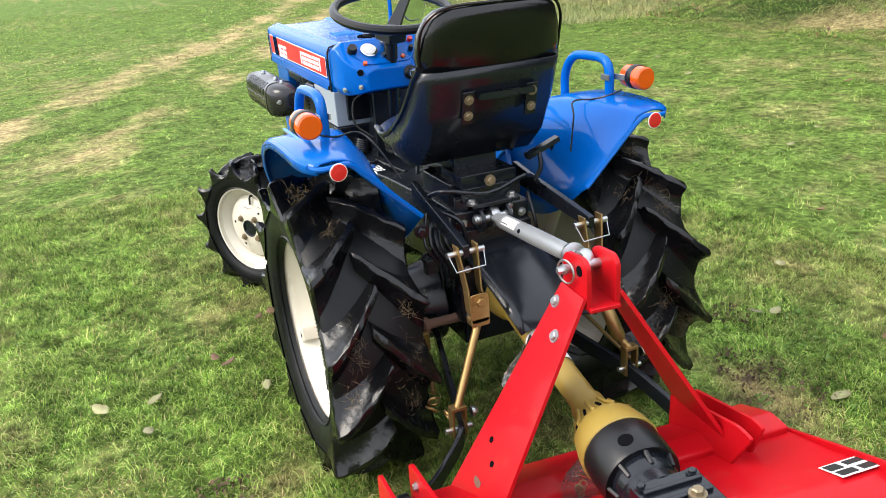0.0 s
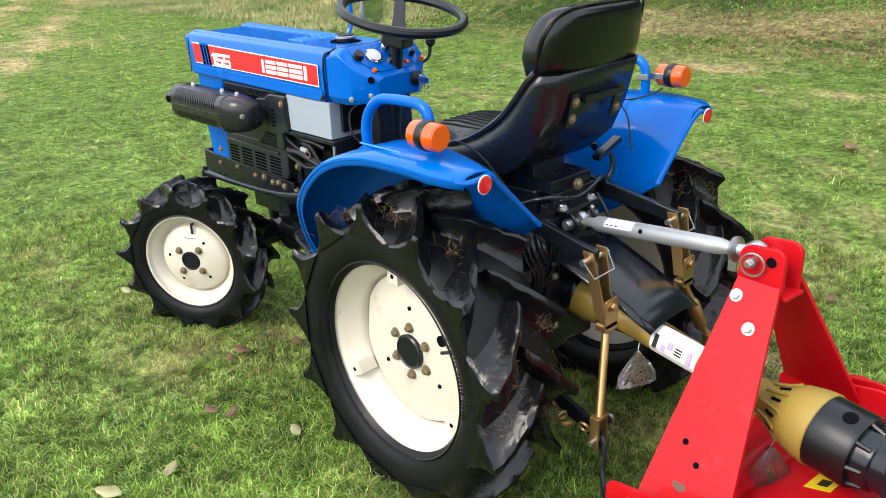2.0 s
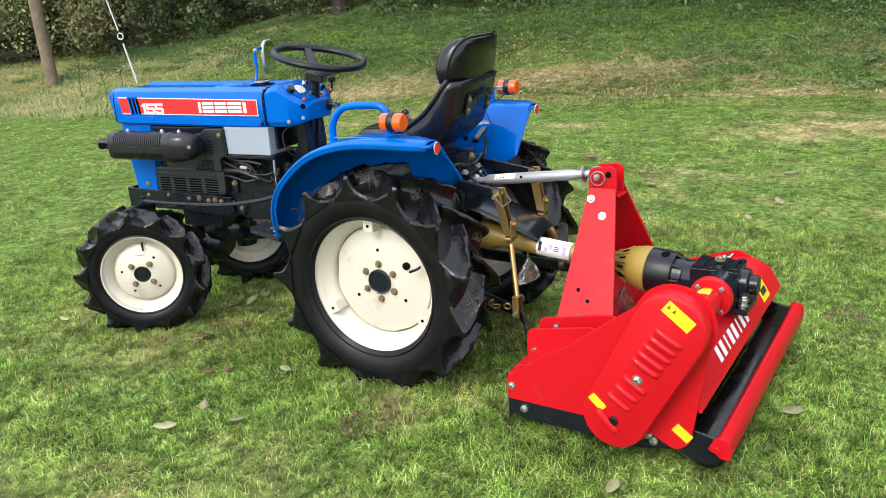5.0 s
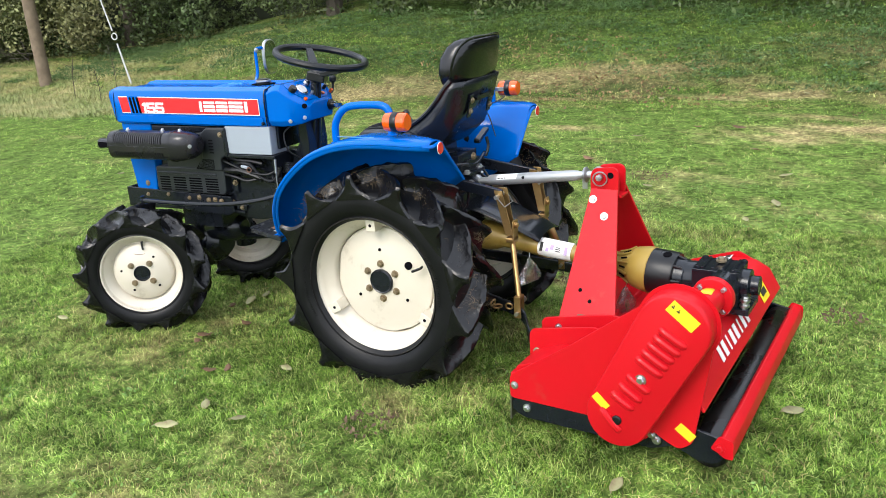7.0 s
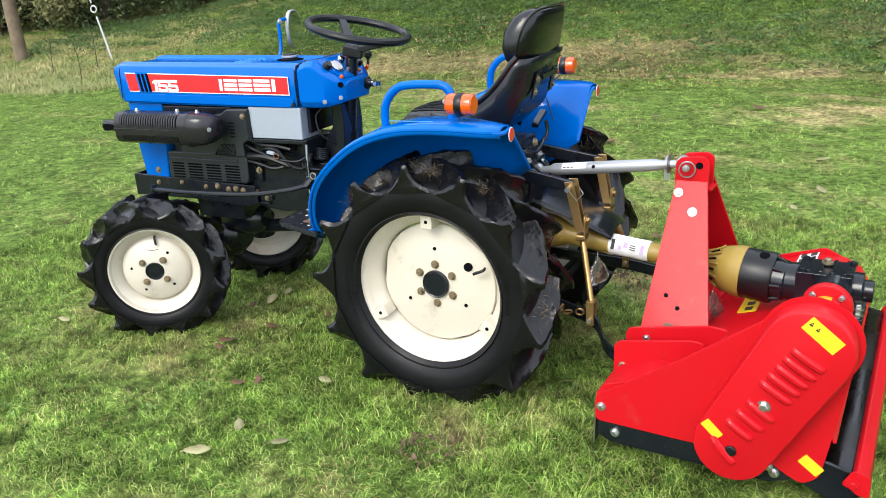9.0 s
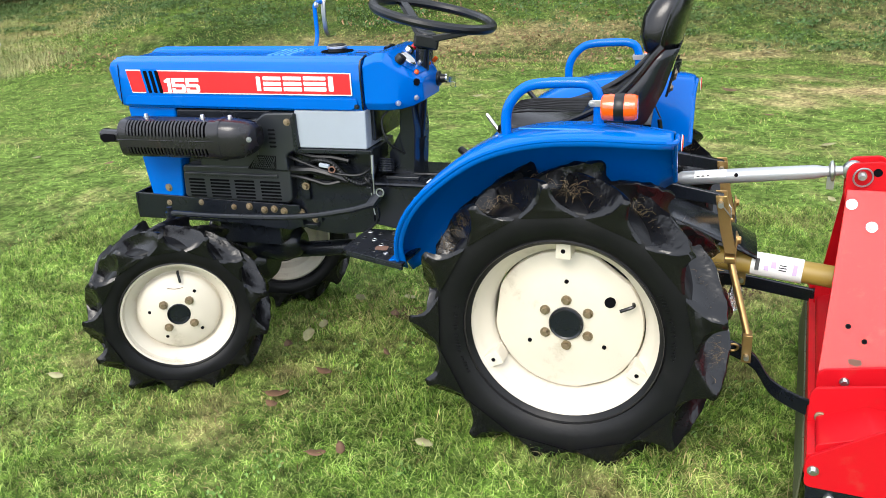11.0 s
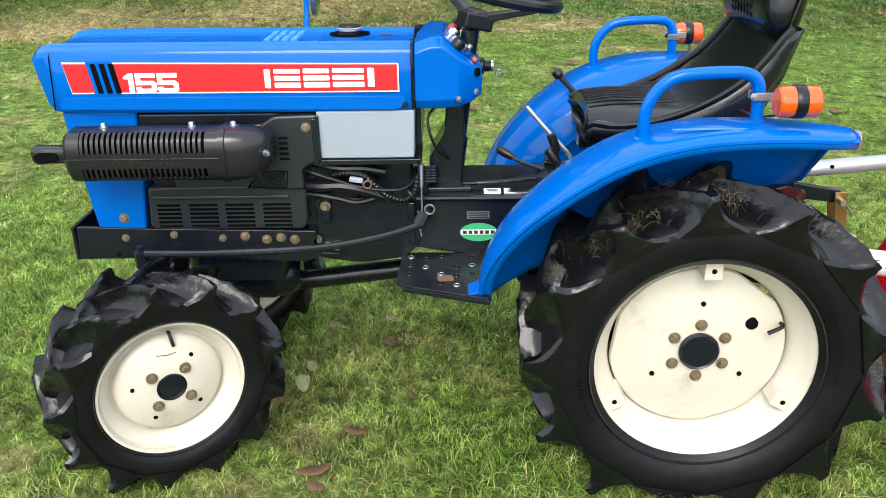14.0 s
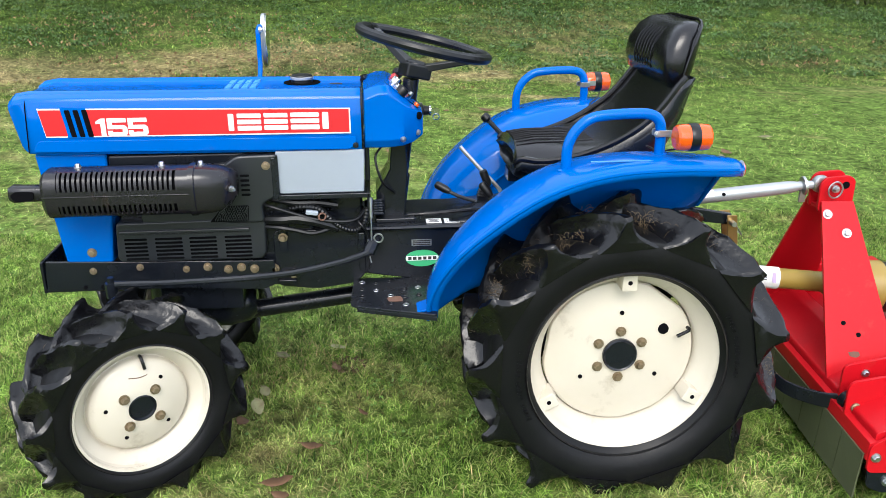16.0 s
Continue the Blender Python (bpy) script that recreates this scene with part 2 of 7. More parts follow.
def height(x, y):
    """The lie of the lawn, the bank beyond it and the ground behind."""
    x, y = np.asarray(x, float), np.asarray(y, float)
    r = np.hypot(x, y - 0.3)
    h = -0.026 - 0.045 * smooth(-0.6, 1.1, x) - 0.016 * np.clip(r - 2.5, 0, 9)
    foot = 6.2 + 0.25 * np.sin(y * 0.55) + 0.12 * np.sin(y * 1.7)
    up = np.clip(x - foot, 0, 60)
    h = h + 0.235 * (1 - 0.42 * smooth(5, 13, y)) * np.where(up < 1, up * up / 2, up - 0.5) * (1 - 0.5 * smooth(6, 14, up))
    h = h + 0.01 * np.sin(x * 2.1 + 0.7 * y) * np.cos(y * 1.7 - 0.4 * x) * smooth(1.2, 4, r) + 0.035 * np.sin(x * 1.3 + y * 0.6) * np.sin(y * 0.9) * smooth(0, 2, up)
    return h


def wobble(x, y, k, seed):
    """Smooth noise from a few waves, -1 to 1."""
    rs = np.random.RandomState(seed)
    v = np.zeros_like(np.asarray(x, float))
    for i in range(7):
        a = rs.uniform(0, 2 * np.pi)
        f = k * rs.uniform(0.5, 2.0)
        v = v + np.sin(f * (x * np.cos(a) + y * np.sin(a)) + rs.uniform(0, 6.28)) * rs.uniform(0.5, 1)
    return v / 3.2


def dryness(x, y):
    """0: fresh green; 1: straw-coloured, thin or bare grass."""
    x, y = np.asarray(x, float), np.asarray(y, float)
    w = wobble(x, y, 3.0, 3) * 0.5 + wobble(x, y, 9.0, 4) * 0.5
    d = 0.15 + 0.28 * w + 0.16 * wobble(x, y, 1.0, 5) + 0.16 * wobble(x, y, 24.0, 6)
    # two mown strips run off across the lawn
    across = (x + 1.33) * 0.907 - (y - 5.16) * 0.421
    strip = np.exp(-((across + 0.15) / 0.30) ** 2) + 0.7 * np.exp(-((across - 1.0) / 0.28) ** 2)
    d = d + 0.85 * strip * smooth(2.2, 4.5, y) * (0.65 + 0.5 * w) * (1 - smooth(0.4, 1.4, x - 0.42 * y))
    # rough uncut patch on the bank below the pole
    d = d + 0.33 * smooth(5.0, 5.6, x - 0.3 * wobble(x, y, 2.0, 31)) * smooth(7.0, 9.5, y) * (0.75 + 0.6 * w)
    # worn band along the bank
    band = np.exp(-((x - 6.9 - 0.4 * wobble(x, y, 0.8, 8)) / 0.75) ** 2) * smooth(-9, -3, y) * (1 - smooth(7, 9, y))
    d = d + 0.2 * band * (0.3 + 1.4 * w)
    d = d + 0.10 * smooth(4, 6, x) * (1 - smooth(8.5, 9.5, x)) * np.clip(wobble(x, y, 2.2, 9), 0, 1)
    for bx, by, br in ((4.4, -1.0, 0.45), (4.9, -1.5, 0.35), (7.3, 4.2, 0.6), (7.1, 5.1, 0.5), (0.7, -0.24, 0.1), (0.66, -0.43, 0.12), (-0.57, -0.15, 0.1), (7.6, 0.8, 0.7), (8.2, -1.6, 0.8), (5.3, -1.0, 0.3), (6.6, 1.6, 0.35), (7.0, 0.4, 0.4), (6.7, -0.6, 0.3), (4.6, 1.2, 0.25), (5.2, 2.3, 0.3), (7.4, 2.6, 0.35), (6.9, 3.3, 0.3), (7.9, 1.7, 0.4), (7.2, -2.4, 0.4), (6.3, -1.7, 0.3)):
        d = d + 0.75 * np.exp(-(((x - bx) / br) ** 2 + ((y - by) / (br * 1.6)) ** 2)) * (0.7 + 0.5 * w)
    return np.clip(d, 0, 1)


def lawn_material(name, soil):
    m = bpy.data.materials.new(name)
    m.use_nodes = True
    n, l = m.node_tree.nodes, m.node_tree.links
    b = n["Principled BSDF"]
    at = n.new("ShaderNodeAttribute")
    at.attribute_name = "dry"
    co = n.new("ShaderNodeTexCoord")
    nz = n.new("ShaderNodeTexNoise")
    nz.inputs["Scale"].default_value = 2.6
    nz.inputs["Detail"].default_value = 6
    nz.inputs["Roughness"].default_value = 0.7
    l.new(co.outputs["Object"], nz.inputs["Vector"])
    fine = n.new("ShaderNodeTexNoise")
    fine.inputs["Scale"].default_value = 55
    fine.inputs["Detail"].default_value = 6
    fine.inputs["Roughness"].default_value = 0.75
    l.new(co.outputs["Object"], fine.inputs["Vector"])
    green = n.new("ShaderNodeValToRGB")
    e = green.color_ramp.elements
    if soil:
        e[0].color, e[1].color = (0.040, 0.066, 0.015, 1), (0.18, 0.275, 0.058, 1)
    else:
        e[0].color, e[1].color = (0.022, 0.066, 0.011, 1), (0.42, 0.53, 0.16, 1)
        mid = green.color_ramp.elements.new(0.55)
        mid.color = (0.212, 0.365, 0.050, 1)
        e = green.color_ramp.elements
    e[0].position, e[len(e) - 1].position = (0.25, 0.8) if soil else (0.08, 0.94)
    if soil:
        l.new(fine.outputs["Fac"], green.inputs[0])
    else:
        rnd = n.new("ShaderNodeNewGeometry")
        l.new(rnd.outputs["Random Per Island"], green.inputs[0])
    straw = n.new("ShaderNodeValToRGB")
    e = straw.color_ramp.elements
    e[0].color, e[1].color = (0.13, 0.085, 0.038, 1), (0.60, 0.50, 0.25, 1)
    if soil:
        l.new(fine.outputs["Fac"], straw.inputs[0])
    else:
        l.new(rnd.outputs["Random Per Island"], straw.inputs[0])
    add = n.new("ShaderNodeMath")
    add.operation = "MULTIPLY_ADD"
    l.new(nz.outputs["Fac"], add.inputs[0])
    add.inputs[1].default_value = 0.7
    l.new(at.outputs["Fac"], add.inputs[2])
    mr = n.new("ShaderNodeMapRange")
    mr.inputs["From Min"].default_value = 0.55
    mr.inputs["From Max"].default_value = 1.25
    l.new(add.outputs[0], mr.inputs["Value"])
    mix = n.new("ShaderNodeMix")
    mix.data_type = "RGBA"
    l.new(mr.outputs[0], mix.inputs[0])
    l.new(green.outputs[0], mix.inputs[6])
    l.new(straw.outputs[0], mix.inputs[7])
    drift = n.new("ShaderNodeTexNoise")
    drift.inputs["Scale"].default_value = 7.0
    drift.inputs["Detail"].default_value = 4
    l.new(co.outputs["Object"], drift.inputs["Vector"])
    dv = n.new("ShaderNodeMapRange")
    dv.inputs["From Min"].default_value, dv.inputs["From Max"].default_value = 0.3, 0.7
    dv.inputs["To Min"].default_value, dv.inputs["To Max"].default_value = 0.6, 1.36
    l.new(drift.outputs["Fac"], dv.inputs["Value"])
    tufty = n.new("ShaderNodeTexNoise")
    tufty.inputs["Scale"].default_value = 26.0
    tufty.inputs["Detail"].default_value = 3
    l.new(co.outputs["Object"], tufty.inputs["Vector"])
    tv = n.new("ShaderNodeMapRange")
    tv.inputs["From Min"].default_value, tv.inputs["From Max"].default_value = 0.32, 0.68
    tv.inputs["To Min"].default_value, tv.inputs["To Max"].default_value = 0.5, 1.5
    l.new(tufty.outputs["Fac"], tv.inputs["Value"])
    both = n.new("ShaderNodeMath")
    both.operation = "MULTIPLY"
    l.new(dv.outputs[0], both.inputs[0])
    l.new(tv.outputs[0], both.inputs[1])
    hs = n.new("ShaderNodeHueSaturation")
    l.new(both.outputs[0], hs.inputs["Value"])
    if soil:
        # coarser, weedier growth on the bank, with the trees' shade coloured in
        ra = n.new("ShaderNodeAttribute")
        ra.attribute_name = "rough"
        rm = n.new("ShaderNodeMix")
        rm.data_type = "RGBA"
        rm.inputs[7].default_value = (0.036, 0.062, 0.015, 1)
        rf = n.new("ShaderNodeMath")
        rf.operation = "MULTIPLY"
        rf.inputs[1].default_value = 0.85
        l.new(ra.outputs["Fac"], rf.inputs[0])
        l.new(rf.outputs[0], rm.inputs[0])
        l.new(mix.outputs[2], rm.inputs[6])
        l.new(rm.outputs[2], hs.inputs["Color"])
    else:
        l.new(mix.outputs[2], hs.inputs["Color"])
    l.new(hs.outputs[0], b.inputs["Base Color"])
    b.inputs["Roughness"].default_value = 0.9 if soil else 0.55
    if not soil:
        # light passes through the thin blades
        tr = n.new("ShaderNodeBsdfTranslucent")
        ms = n.new("ShaderNodeMixShader")
        ms.inputs[0].default_value = 0.38
        l.new(hs.outputs[0], tr.inputs["Color"])
        l.new(b.outputs[0], ms.inputs[1])
        l.new(tr.outputs[0], ms.inputs[2])
        l.new(ms.outputs[0], n["Material Output"].inputs["Surface"])
    b.inputs["Specular IOR Level"].default_value = 0.06
    if soil:
        bp = n.new("ShaderNodeBump")
        bp.inputs["Strength"].default_value = 0.8
        bp.inputs["Distance"].default_value = 0.02
        l.new(fine.outputs["Fac"], bp.inputs["Height"])
        l.new(bp.outputs[0], b.inputs["Normal"])
    return m


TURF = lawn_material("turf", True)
BLADES = lawn_material("grass_blades", False)


def mesh_from(name, verts, loops, sizes, mat, dry=None):
    me = bpy.data.meshes.new(name)
    me.vertices.add(len(verts))
    me.vertices.foreach_set("co", np.ascontiguousarray(verts, dtype=np.float32).ravel())
    me.loops.add(len(loops))
    me.loops.foreach_set("vertex_index", np.ascontiguousarray(loops, dtype=np.int32))
    me.polygons.add(len(sizes))
    starts = np.concatenate(([0], np.cumsum(sizes)[:-1])).astype(np.int32)
    me.polygons.foreach_set("loop_start", starts)
    if dry is not None:
        a = me.attributes.new("dry", "FLOAT", "POINT")
        a.data.foreach_set("value", np.ascontiguousarray(dry, dtype=np.float32))
    me.update(calc_edges=True)
    me.validate()
    me.materials.append(mat)
    return me


def steps(near_lo, near_hi, near, far):
    out = list(np.arange(near_lo, near_hi + near / 2, near))
    d, v = near, near_hi
    while v < far:
        d *= 1.16
        v += d
        out.append(v)
    d, v, low = near, near_lo, []
    while v > -far:
        d *= 1.16
        v -= d
        low.append(v)
    return np.array(low[::-1] + out)


gx, gy = steps(-3, 11, 0.09, 700), steps(-4, 12, 0.09, 700)
GX, GY = np.meshgrid(gx, gy, indexing="ij")
GZ = height(GX, GY)
nx, ny = GX.shape
idx = np.arange(nx * ny).reshape(nx, ny)
quads = np.stack([idx[:-1, :-1], idx[1:, :-1], idx[1:, 1:], idx[:-1, 1:]], -1).reshape(-1, 4)
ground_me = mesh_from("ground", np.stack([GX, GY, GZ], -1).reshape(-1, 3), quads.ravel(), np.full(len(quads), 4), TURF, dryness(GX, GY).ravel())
# mask of the bank's darker turf: tree shade and coarser growth
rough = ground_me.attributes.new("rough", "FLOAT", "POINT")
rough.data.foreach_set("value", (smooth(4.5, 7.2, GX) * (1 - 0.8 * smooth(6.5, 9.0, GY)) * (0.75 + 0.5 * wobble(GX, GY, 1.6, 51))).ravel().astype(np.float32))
ground_me.shade_smooth()
tagged(new("ground", ground_me), "damp mown lawn rising to a grassy bank", "lawn", kind="structure")


def blades(name, n, x0, x1, y0, y1, seed, length, width, label, keep=None, lean=1.0, straw=0.055, fine=True):
    """Grass blades: a bent blade of two faces near by, one triangle far off; straw: the share of dead ones."""
    rs = np.random.RandomState(seed)
    x, y = rs.uniform(x0, x1, n), rs.uniform(y0, y1, n)
    ok = np.ones(n, bool) if keep is None else keep(x, y)
    x, y = x[ok], y[ok]
    n = len(x)
    z = height(x, y) - 0.004
    dry = dryness(x, y)
    hl = rs.uniform(0.35, 1.3, n) * length * (1 - 0.2 * dry) * (1 + 0.4 * wobble(x, y, 5.0, 12) + 0.25 * wobble(x, y, 19.0, 13))
    az = rs.uniform(0, 2 * np.pi, n) + 1.6 * wobble(x, y, 7.0, 18)
    bend = rs.uniform(0.4, 1.45, n) ** 0.6 * lean * (1 + 0.25 * wobble(x, y, 14.0, 17))
    wd = width * rs.uniform(0.55, 1.35, n)
    dx, dy = np.cos(az), np.sin(az)
    sx, sy = -dy * wd / 2, dx * wd / 2
    tx, ty, tz = x + dx * hl * bend, y + dy * hl * bend, z + hl * np.clip(1.0 - 0.72 * bend, 0.12, 1)
    if fine:
        mx, my, mz = x + dx * hl * 0.42 * bend, y + dy * hl * 0.42 * bend, z + hl * (0.62 - 0.22 * bend)
        rows = [(x - sx, y - sy, z), (x + sx, y + sy, z), (mx + sx * 0.8, my + sy * 0.8, mz), (mx - sx * 0.8, my - sy * 0.8, mz), (tx, ty, tz)]
        order, counts = [0, 1, 2, 3, 3, 2, 4], [4, 3]
    else:
        rows = [(x - sx, y - sy, z), (x + sx, y + sy, z), (tx, ty, tz)]
        order, counts = [0, 1, 2], [3]
    k = len(rows)
    v = np.stack([np.stack(r, -1) for r in rows], 1).reshape(-1, 3)
    loops = ((np.arange(n) * k)[:, None] + np.array(order)).ravel()
    dead = rs.uniform(0, 1, n) < straw + 0.2 * np.clip(wobble(x, y, 6.0, 41), 0, 1)
    dryv = np.clip(dry + rs.normal(0, 0.14, n) + 0.75 * dead, 0, 1)
    me = mesh_from(name, v, loops, np.tile(counts, n), BLADES, np.repeat(dryv, k))
    return tagged(new(name, me), label, "grass", kind="stuff")


def near_part(x, y):
    return (x > -1.6) & (x < 1.7) & (y > -1.9) & (y < 2.6)


blades("lawn_grass", 370000, -1.6, 1.7, -1.9, 2.6, 21, 0.040, 0.0021, "short damp green grass blades around the tractor")
blades("lawn_grass", 460000, -2.6, 6.4, -3.5, 8.5, 22, 0.042, 0.0040, "short green and straw-coloured lawn grass", keep=lambda x, y: ~near_part(x, y), fine=False, straw=0.08)
blades("dead_grass", 130000, -1.6, 1.7, -1.9, 2.6, 25, 0.034, 0.0017, "flattened straw-coloured dead grass among the blades", lean=1.35, straw=0.8, fine=False)
blades("bank_grass", 270000, 5.8, 10.4, -7.0, 14.0, 23, 0.062, 0.0062, "rougher grass on the rising bank", lean=0.95, straw=0.1, fine=False)
blades("lawn_grass", 90000, -5, 7, 8.5, 20, 24, 0.055, 0.012, "lawn grass running into the distance", fine=False)

# ---- tractor ----
tractor = empty("tractor", Matrix(), "small blue compact tractor with cream wheels on the grass", "tractor")


def wheel_point(u, th, r):
    return V(u, r * math.cos(th), r * math.sin(th))


def tyre_carcass(half, bead, side_r, shoulder, crown):
    """The smooth casing of a tyre about the x axis, with raised rings on its side walls."""
    bm = bmesh.new()
    prof = [(bead, half * 0.74), (bead + 0.008, half * 0.82), (side_r * 0.6 + bead * 0.4, half * 0.94), (side_r, half * 1.0), (shoulder - 0.004, half * 1.0), (shoulder + 0.001, half * 0.97),
            (crown - 0.004, half * 0.62), (crown, half * 0.25)]
    lathe(bm, prof + [(r, -u) for r, u in reversed(prof)], (0, 0, 0), (1, 0, 0), 64)
    for s in (-1, 1):
        lathe(bm, [(bead + 0.010, s * half * 0.86), (bead + 0.012, s * half * 0.91), (bead + 0.015, s * half * 0.88)], (0, 0, 0), (1, 0, 0), 64)
    return bm


def tread_bar(s, half, shoulder, crown, tip, count, sweep, wc, seed):
    """One worn bar at angle 0 on the side s; it runs back from the middle to the shoulder and flares into the next."""
    rs = random.Random(seed)
    bm = bmesh.new()
    k_end = 10
    wear = rs.uniform(-0.004, 0.002)
    torn = [rs.uniform(-0.003, 0.002) for _ in range(k_end + 3)]
    heights = (0.0, 0.04, 0.1, 0.2, 0.34, 0.52, 0.74)
    secs = []
    for k in range(k_end + 3):
        f = min(1.0, k / k_end)
        over = max(0, k - k_end)
        u = s * (-0.014 + f * (half * 1.05 + 0.014) + 0.004 * over * (1 if over < 2 else 0.8))
        ub = s * (-0.010 + f * (half * 0.985 + 0.010) + 0.003 * over)
        th = -sweep * (1 - f) ** 1.2
        rt = tip + wear + torn[k] - 0.014 * (1 - f) ** 3 - 0.004 * f ** 3 - 0.005 * over
        rb = crown - 0.006 - (crown - shoulder) * f ** 2 - 0.002 * over
        full = math.pi / count * rb * 0.985
        top = wc * (1.0 - 0.17 * over) * rs.uniform(0.85, 1.15)
        wide = wc * 2.4 + (full - wc * 2.4) * f ** 1.1 - 0.004 * over
        # the leading flank is a broad dished plate, the trailing one steeper
        sec = [(-(top + (wide - top) * (1 - h) ** 2.1), 0.95 * h) for h in heights]
        sec += [(-top * 0.92, 0.96), (-top * 0.55, 1.0), (top * 0.6, 1.0), (top * 0.95, 0.96)]
        sec += [(top + (wide - top) * (1 - h) ** 2.9, 0.95 * h) for h in reversed(heights)]
        secs.append([wheel_point(ub + (u - ub) * h, th + w / (rb + (rt - rb) * h), rb + (rt - rb) * h) + V(rs.gauss(0, 1), rs.gauss(0, 1), rs.gauss(0, 1)) * (0.0011 if h > 0.3 else 0) for w, h in sec])
    loft(bm, secs)
    return finish(bm, "tread_bar", RUBBER, angle=38)


def tread(wheel, sx, half, shoulder, crown, tip, count, sweep, wc, phase):
    """Two rows of bars round the wheel, out of step with one another."""
    pitch = 2 * math.pi / count
    for s in (-1, 1):
        kinds = [tread_bar(s, half, shoulder, crown, tip, count, sweep, wc, 10 * count + 3 * s + j) for j in range(4)]
        for i in range(count):
            ob = new("tread_bar", kinds[(i * 3 + (i // 4)) % 4])
            ob.parent = wheel
            ob.matrix_basis = Matrix.Rotation(radians(phase) + pitch * (i + (0.0 if s == sx else 0.5)), 4, "X")


def straw_on(bm, sx, tip, half, n, seed):
    """Dry clippings caught in clumps behind the bars."""
    rs = random.Random(seed)
    clumps = [(rs.uniform(0.3, 3.6), rs.uniform(-0.9, 1.0) * half) for _ in range(13)]
    for _ in range(n):
        th, u = rs.choice(clumps)
        k = rs.random() < 0.4
        th += rs.gauss(0, 0.12 if k else 0.03)
        u += rs.gauss(0, 0.02 if k else 0.008)
        p = wheel_point(u, th, tip - rs.uniform(0.02, 0.05))
        d = V(rs.gauss(0, 1), rs.gauss(0, 1), rs.gauss(0, 1)).normalized() * rs.uniform(0.006, 0.03)
        out = wheel_point(0, th, 1) * 0.005
        tube(bm, [p, p + d * 0.5 + out, p + d], rs.uniform(0.0002, 0.0005), seg=3, n=2)


def rear_wheel(sx, at):
    o = lambda v: sx * v
    bm = bmesh.new()
    prof = [(0.226, 0.079), (0.233, 0.081), (0.2345, 0.077), (0.229, 0.070), (0.221, 0.066), (0.213, 0.052), (0.207, 0.035), (0.192, 0.022), (0.186, 0.010), (0.186, -0.03),
            (0.206, -0.045), (0.221, -0.066), (0.233, -0.079), (0.226, -0.081), (0.214, -0.066), (0.198, -0.047), (0.180, -0.032), (0.180, 0.012), (0.187, 0.027), (0.2, 0.04), (0.207, 0.054), (0.215, 0.07)]
    lathe(bm, [(r, o(h)) for r, h in prof + prof[:1]], (0, 0, 0), (1, 0, 0), 72)
    wheel = part("wheel", bm, CREAM, tractor, "cream-painted rear wheel rim", at=at)
    # dished centre disc with flats on its edge
    bm = bmesh.new()
    ring_r = []
    for i in range(72):
        th = 2 * math.pi * i / 72
        r = 0.177
        for c, depth in ((128, 0.0075), (8, 0.0065), (250, 0.003)):
            d = math.cos(th - radians(c))
            lim = (0.177 - depth)
            if d > 0 and r * d > lim:
                r = lim / d
        ring_r.append((th, r))
    secs = []
    for scale, h in ((1.0, 0.000), (1.0, 0.008), (0.985, 0.013), (0.95, 0.0155), (0.72, 0.0185), (0.66, 0.022), (0.40, 0.0255), (0.25, 0.0255)):
        secs.append([wheel_point(o(h), th, r * scale if scale > 0.9 else 0.177 * scale) for th, r in ring_r])
    loft(bm, secs)
    disc = part("wheel_disc", bm, CREAM, wheel)
    bm = bmesh.new()
    lathe(bm, [(0.0405, o(0.018)), (0.0405, o(0.033)), (0.0375, o(0.0365)), (0.034, o(0.034)), (0.015, o(0.0345)), (0.0, o(0.035))], (0, 0, 0), (1, 0, 0), 32)
    part("hub_cap", bm, BLACK, wheel, "glossy black hub cap")
    for k in range(6):
        th = radians(90 + 60 * k)
        bm = bmesh.new()
        bolt(bm, wheel_point(o(0.0262), th, 0.058), (sx, 0, 0), 0.0085, 0.011)
        part("wheel_nut", bm, BRASSBOLT, wheel)
    for th, r, s in ((90, 0.104, 0.005), (212, 0.104, 0.005), (328, 0.104, 0.005), (149, 0.116, 0.0125)):
        bm = bmesh.new()
        lathe(bm, [(s, o(0.014)), (s, o(0.0262 - 0.03 * (r - 0.09)))], wheel_point(0, radians(th), r), (1, 0, 0), 16, caps=True)
        part("disc_hole", bm, DARK, wheel)
    for th in (90, 210, 330):
        m = Matrix.Rotation(radians(th - 90), 4, "X")
        bm = bmesh.new()
        prism(bm, rounded([(-0.018, 0.174), (0.018, 0.174), (0.0165, 0.214), (-0.0165, 0.214)], 0.005), "x", o(0.014), o(0.066))
        bmesh.ops.transform(bm, matrix=m, verts=bm.verts)
        cleat = part("rim_cleat", bm, CREAM, wheel, bevel=0.003)
        bm = bmesh.new()
        lathe(bm, [(0.0052, o(0.045)), (0.0052, o(0.0668))], m @ V(0, 0, 0.194), (1, 0, 0), 12, caps=True)
        part("cleat_hole", bm, DARK, cleat)
    bm = bmesh.new()
    p = wheel_point(o(0.03), radians(157), 0.166)
    tube(bm, [p, p + V(o(0.012), 0.0, -0.002), p + V(o(0.016), 0.028, -0.014)], 0.0042, 8, 3)
    part("valve", bm, RUBBER, wheel, "black rubber valve stem")
    tyre = part("tyre", tyre_carcass(0.106, 0.216, 0.262, 0.302, 0.314), SIDEWALL, wheel, "wet black tyre with deep slanted bars and grass clippings", angle=66)
    tread(wheel, sx, 0.106, 0.302, 0.314, 0.366, 13, 0.38, 0.0115, 2.0)
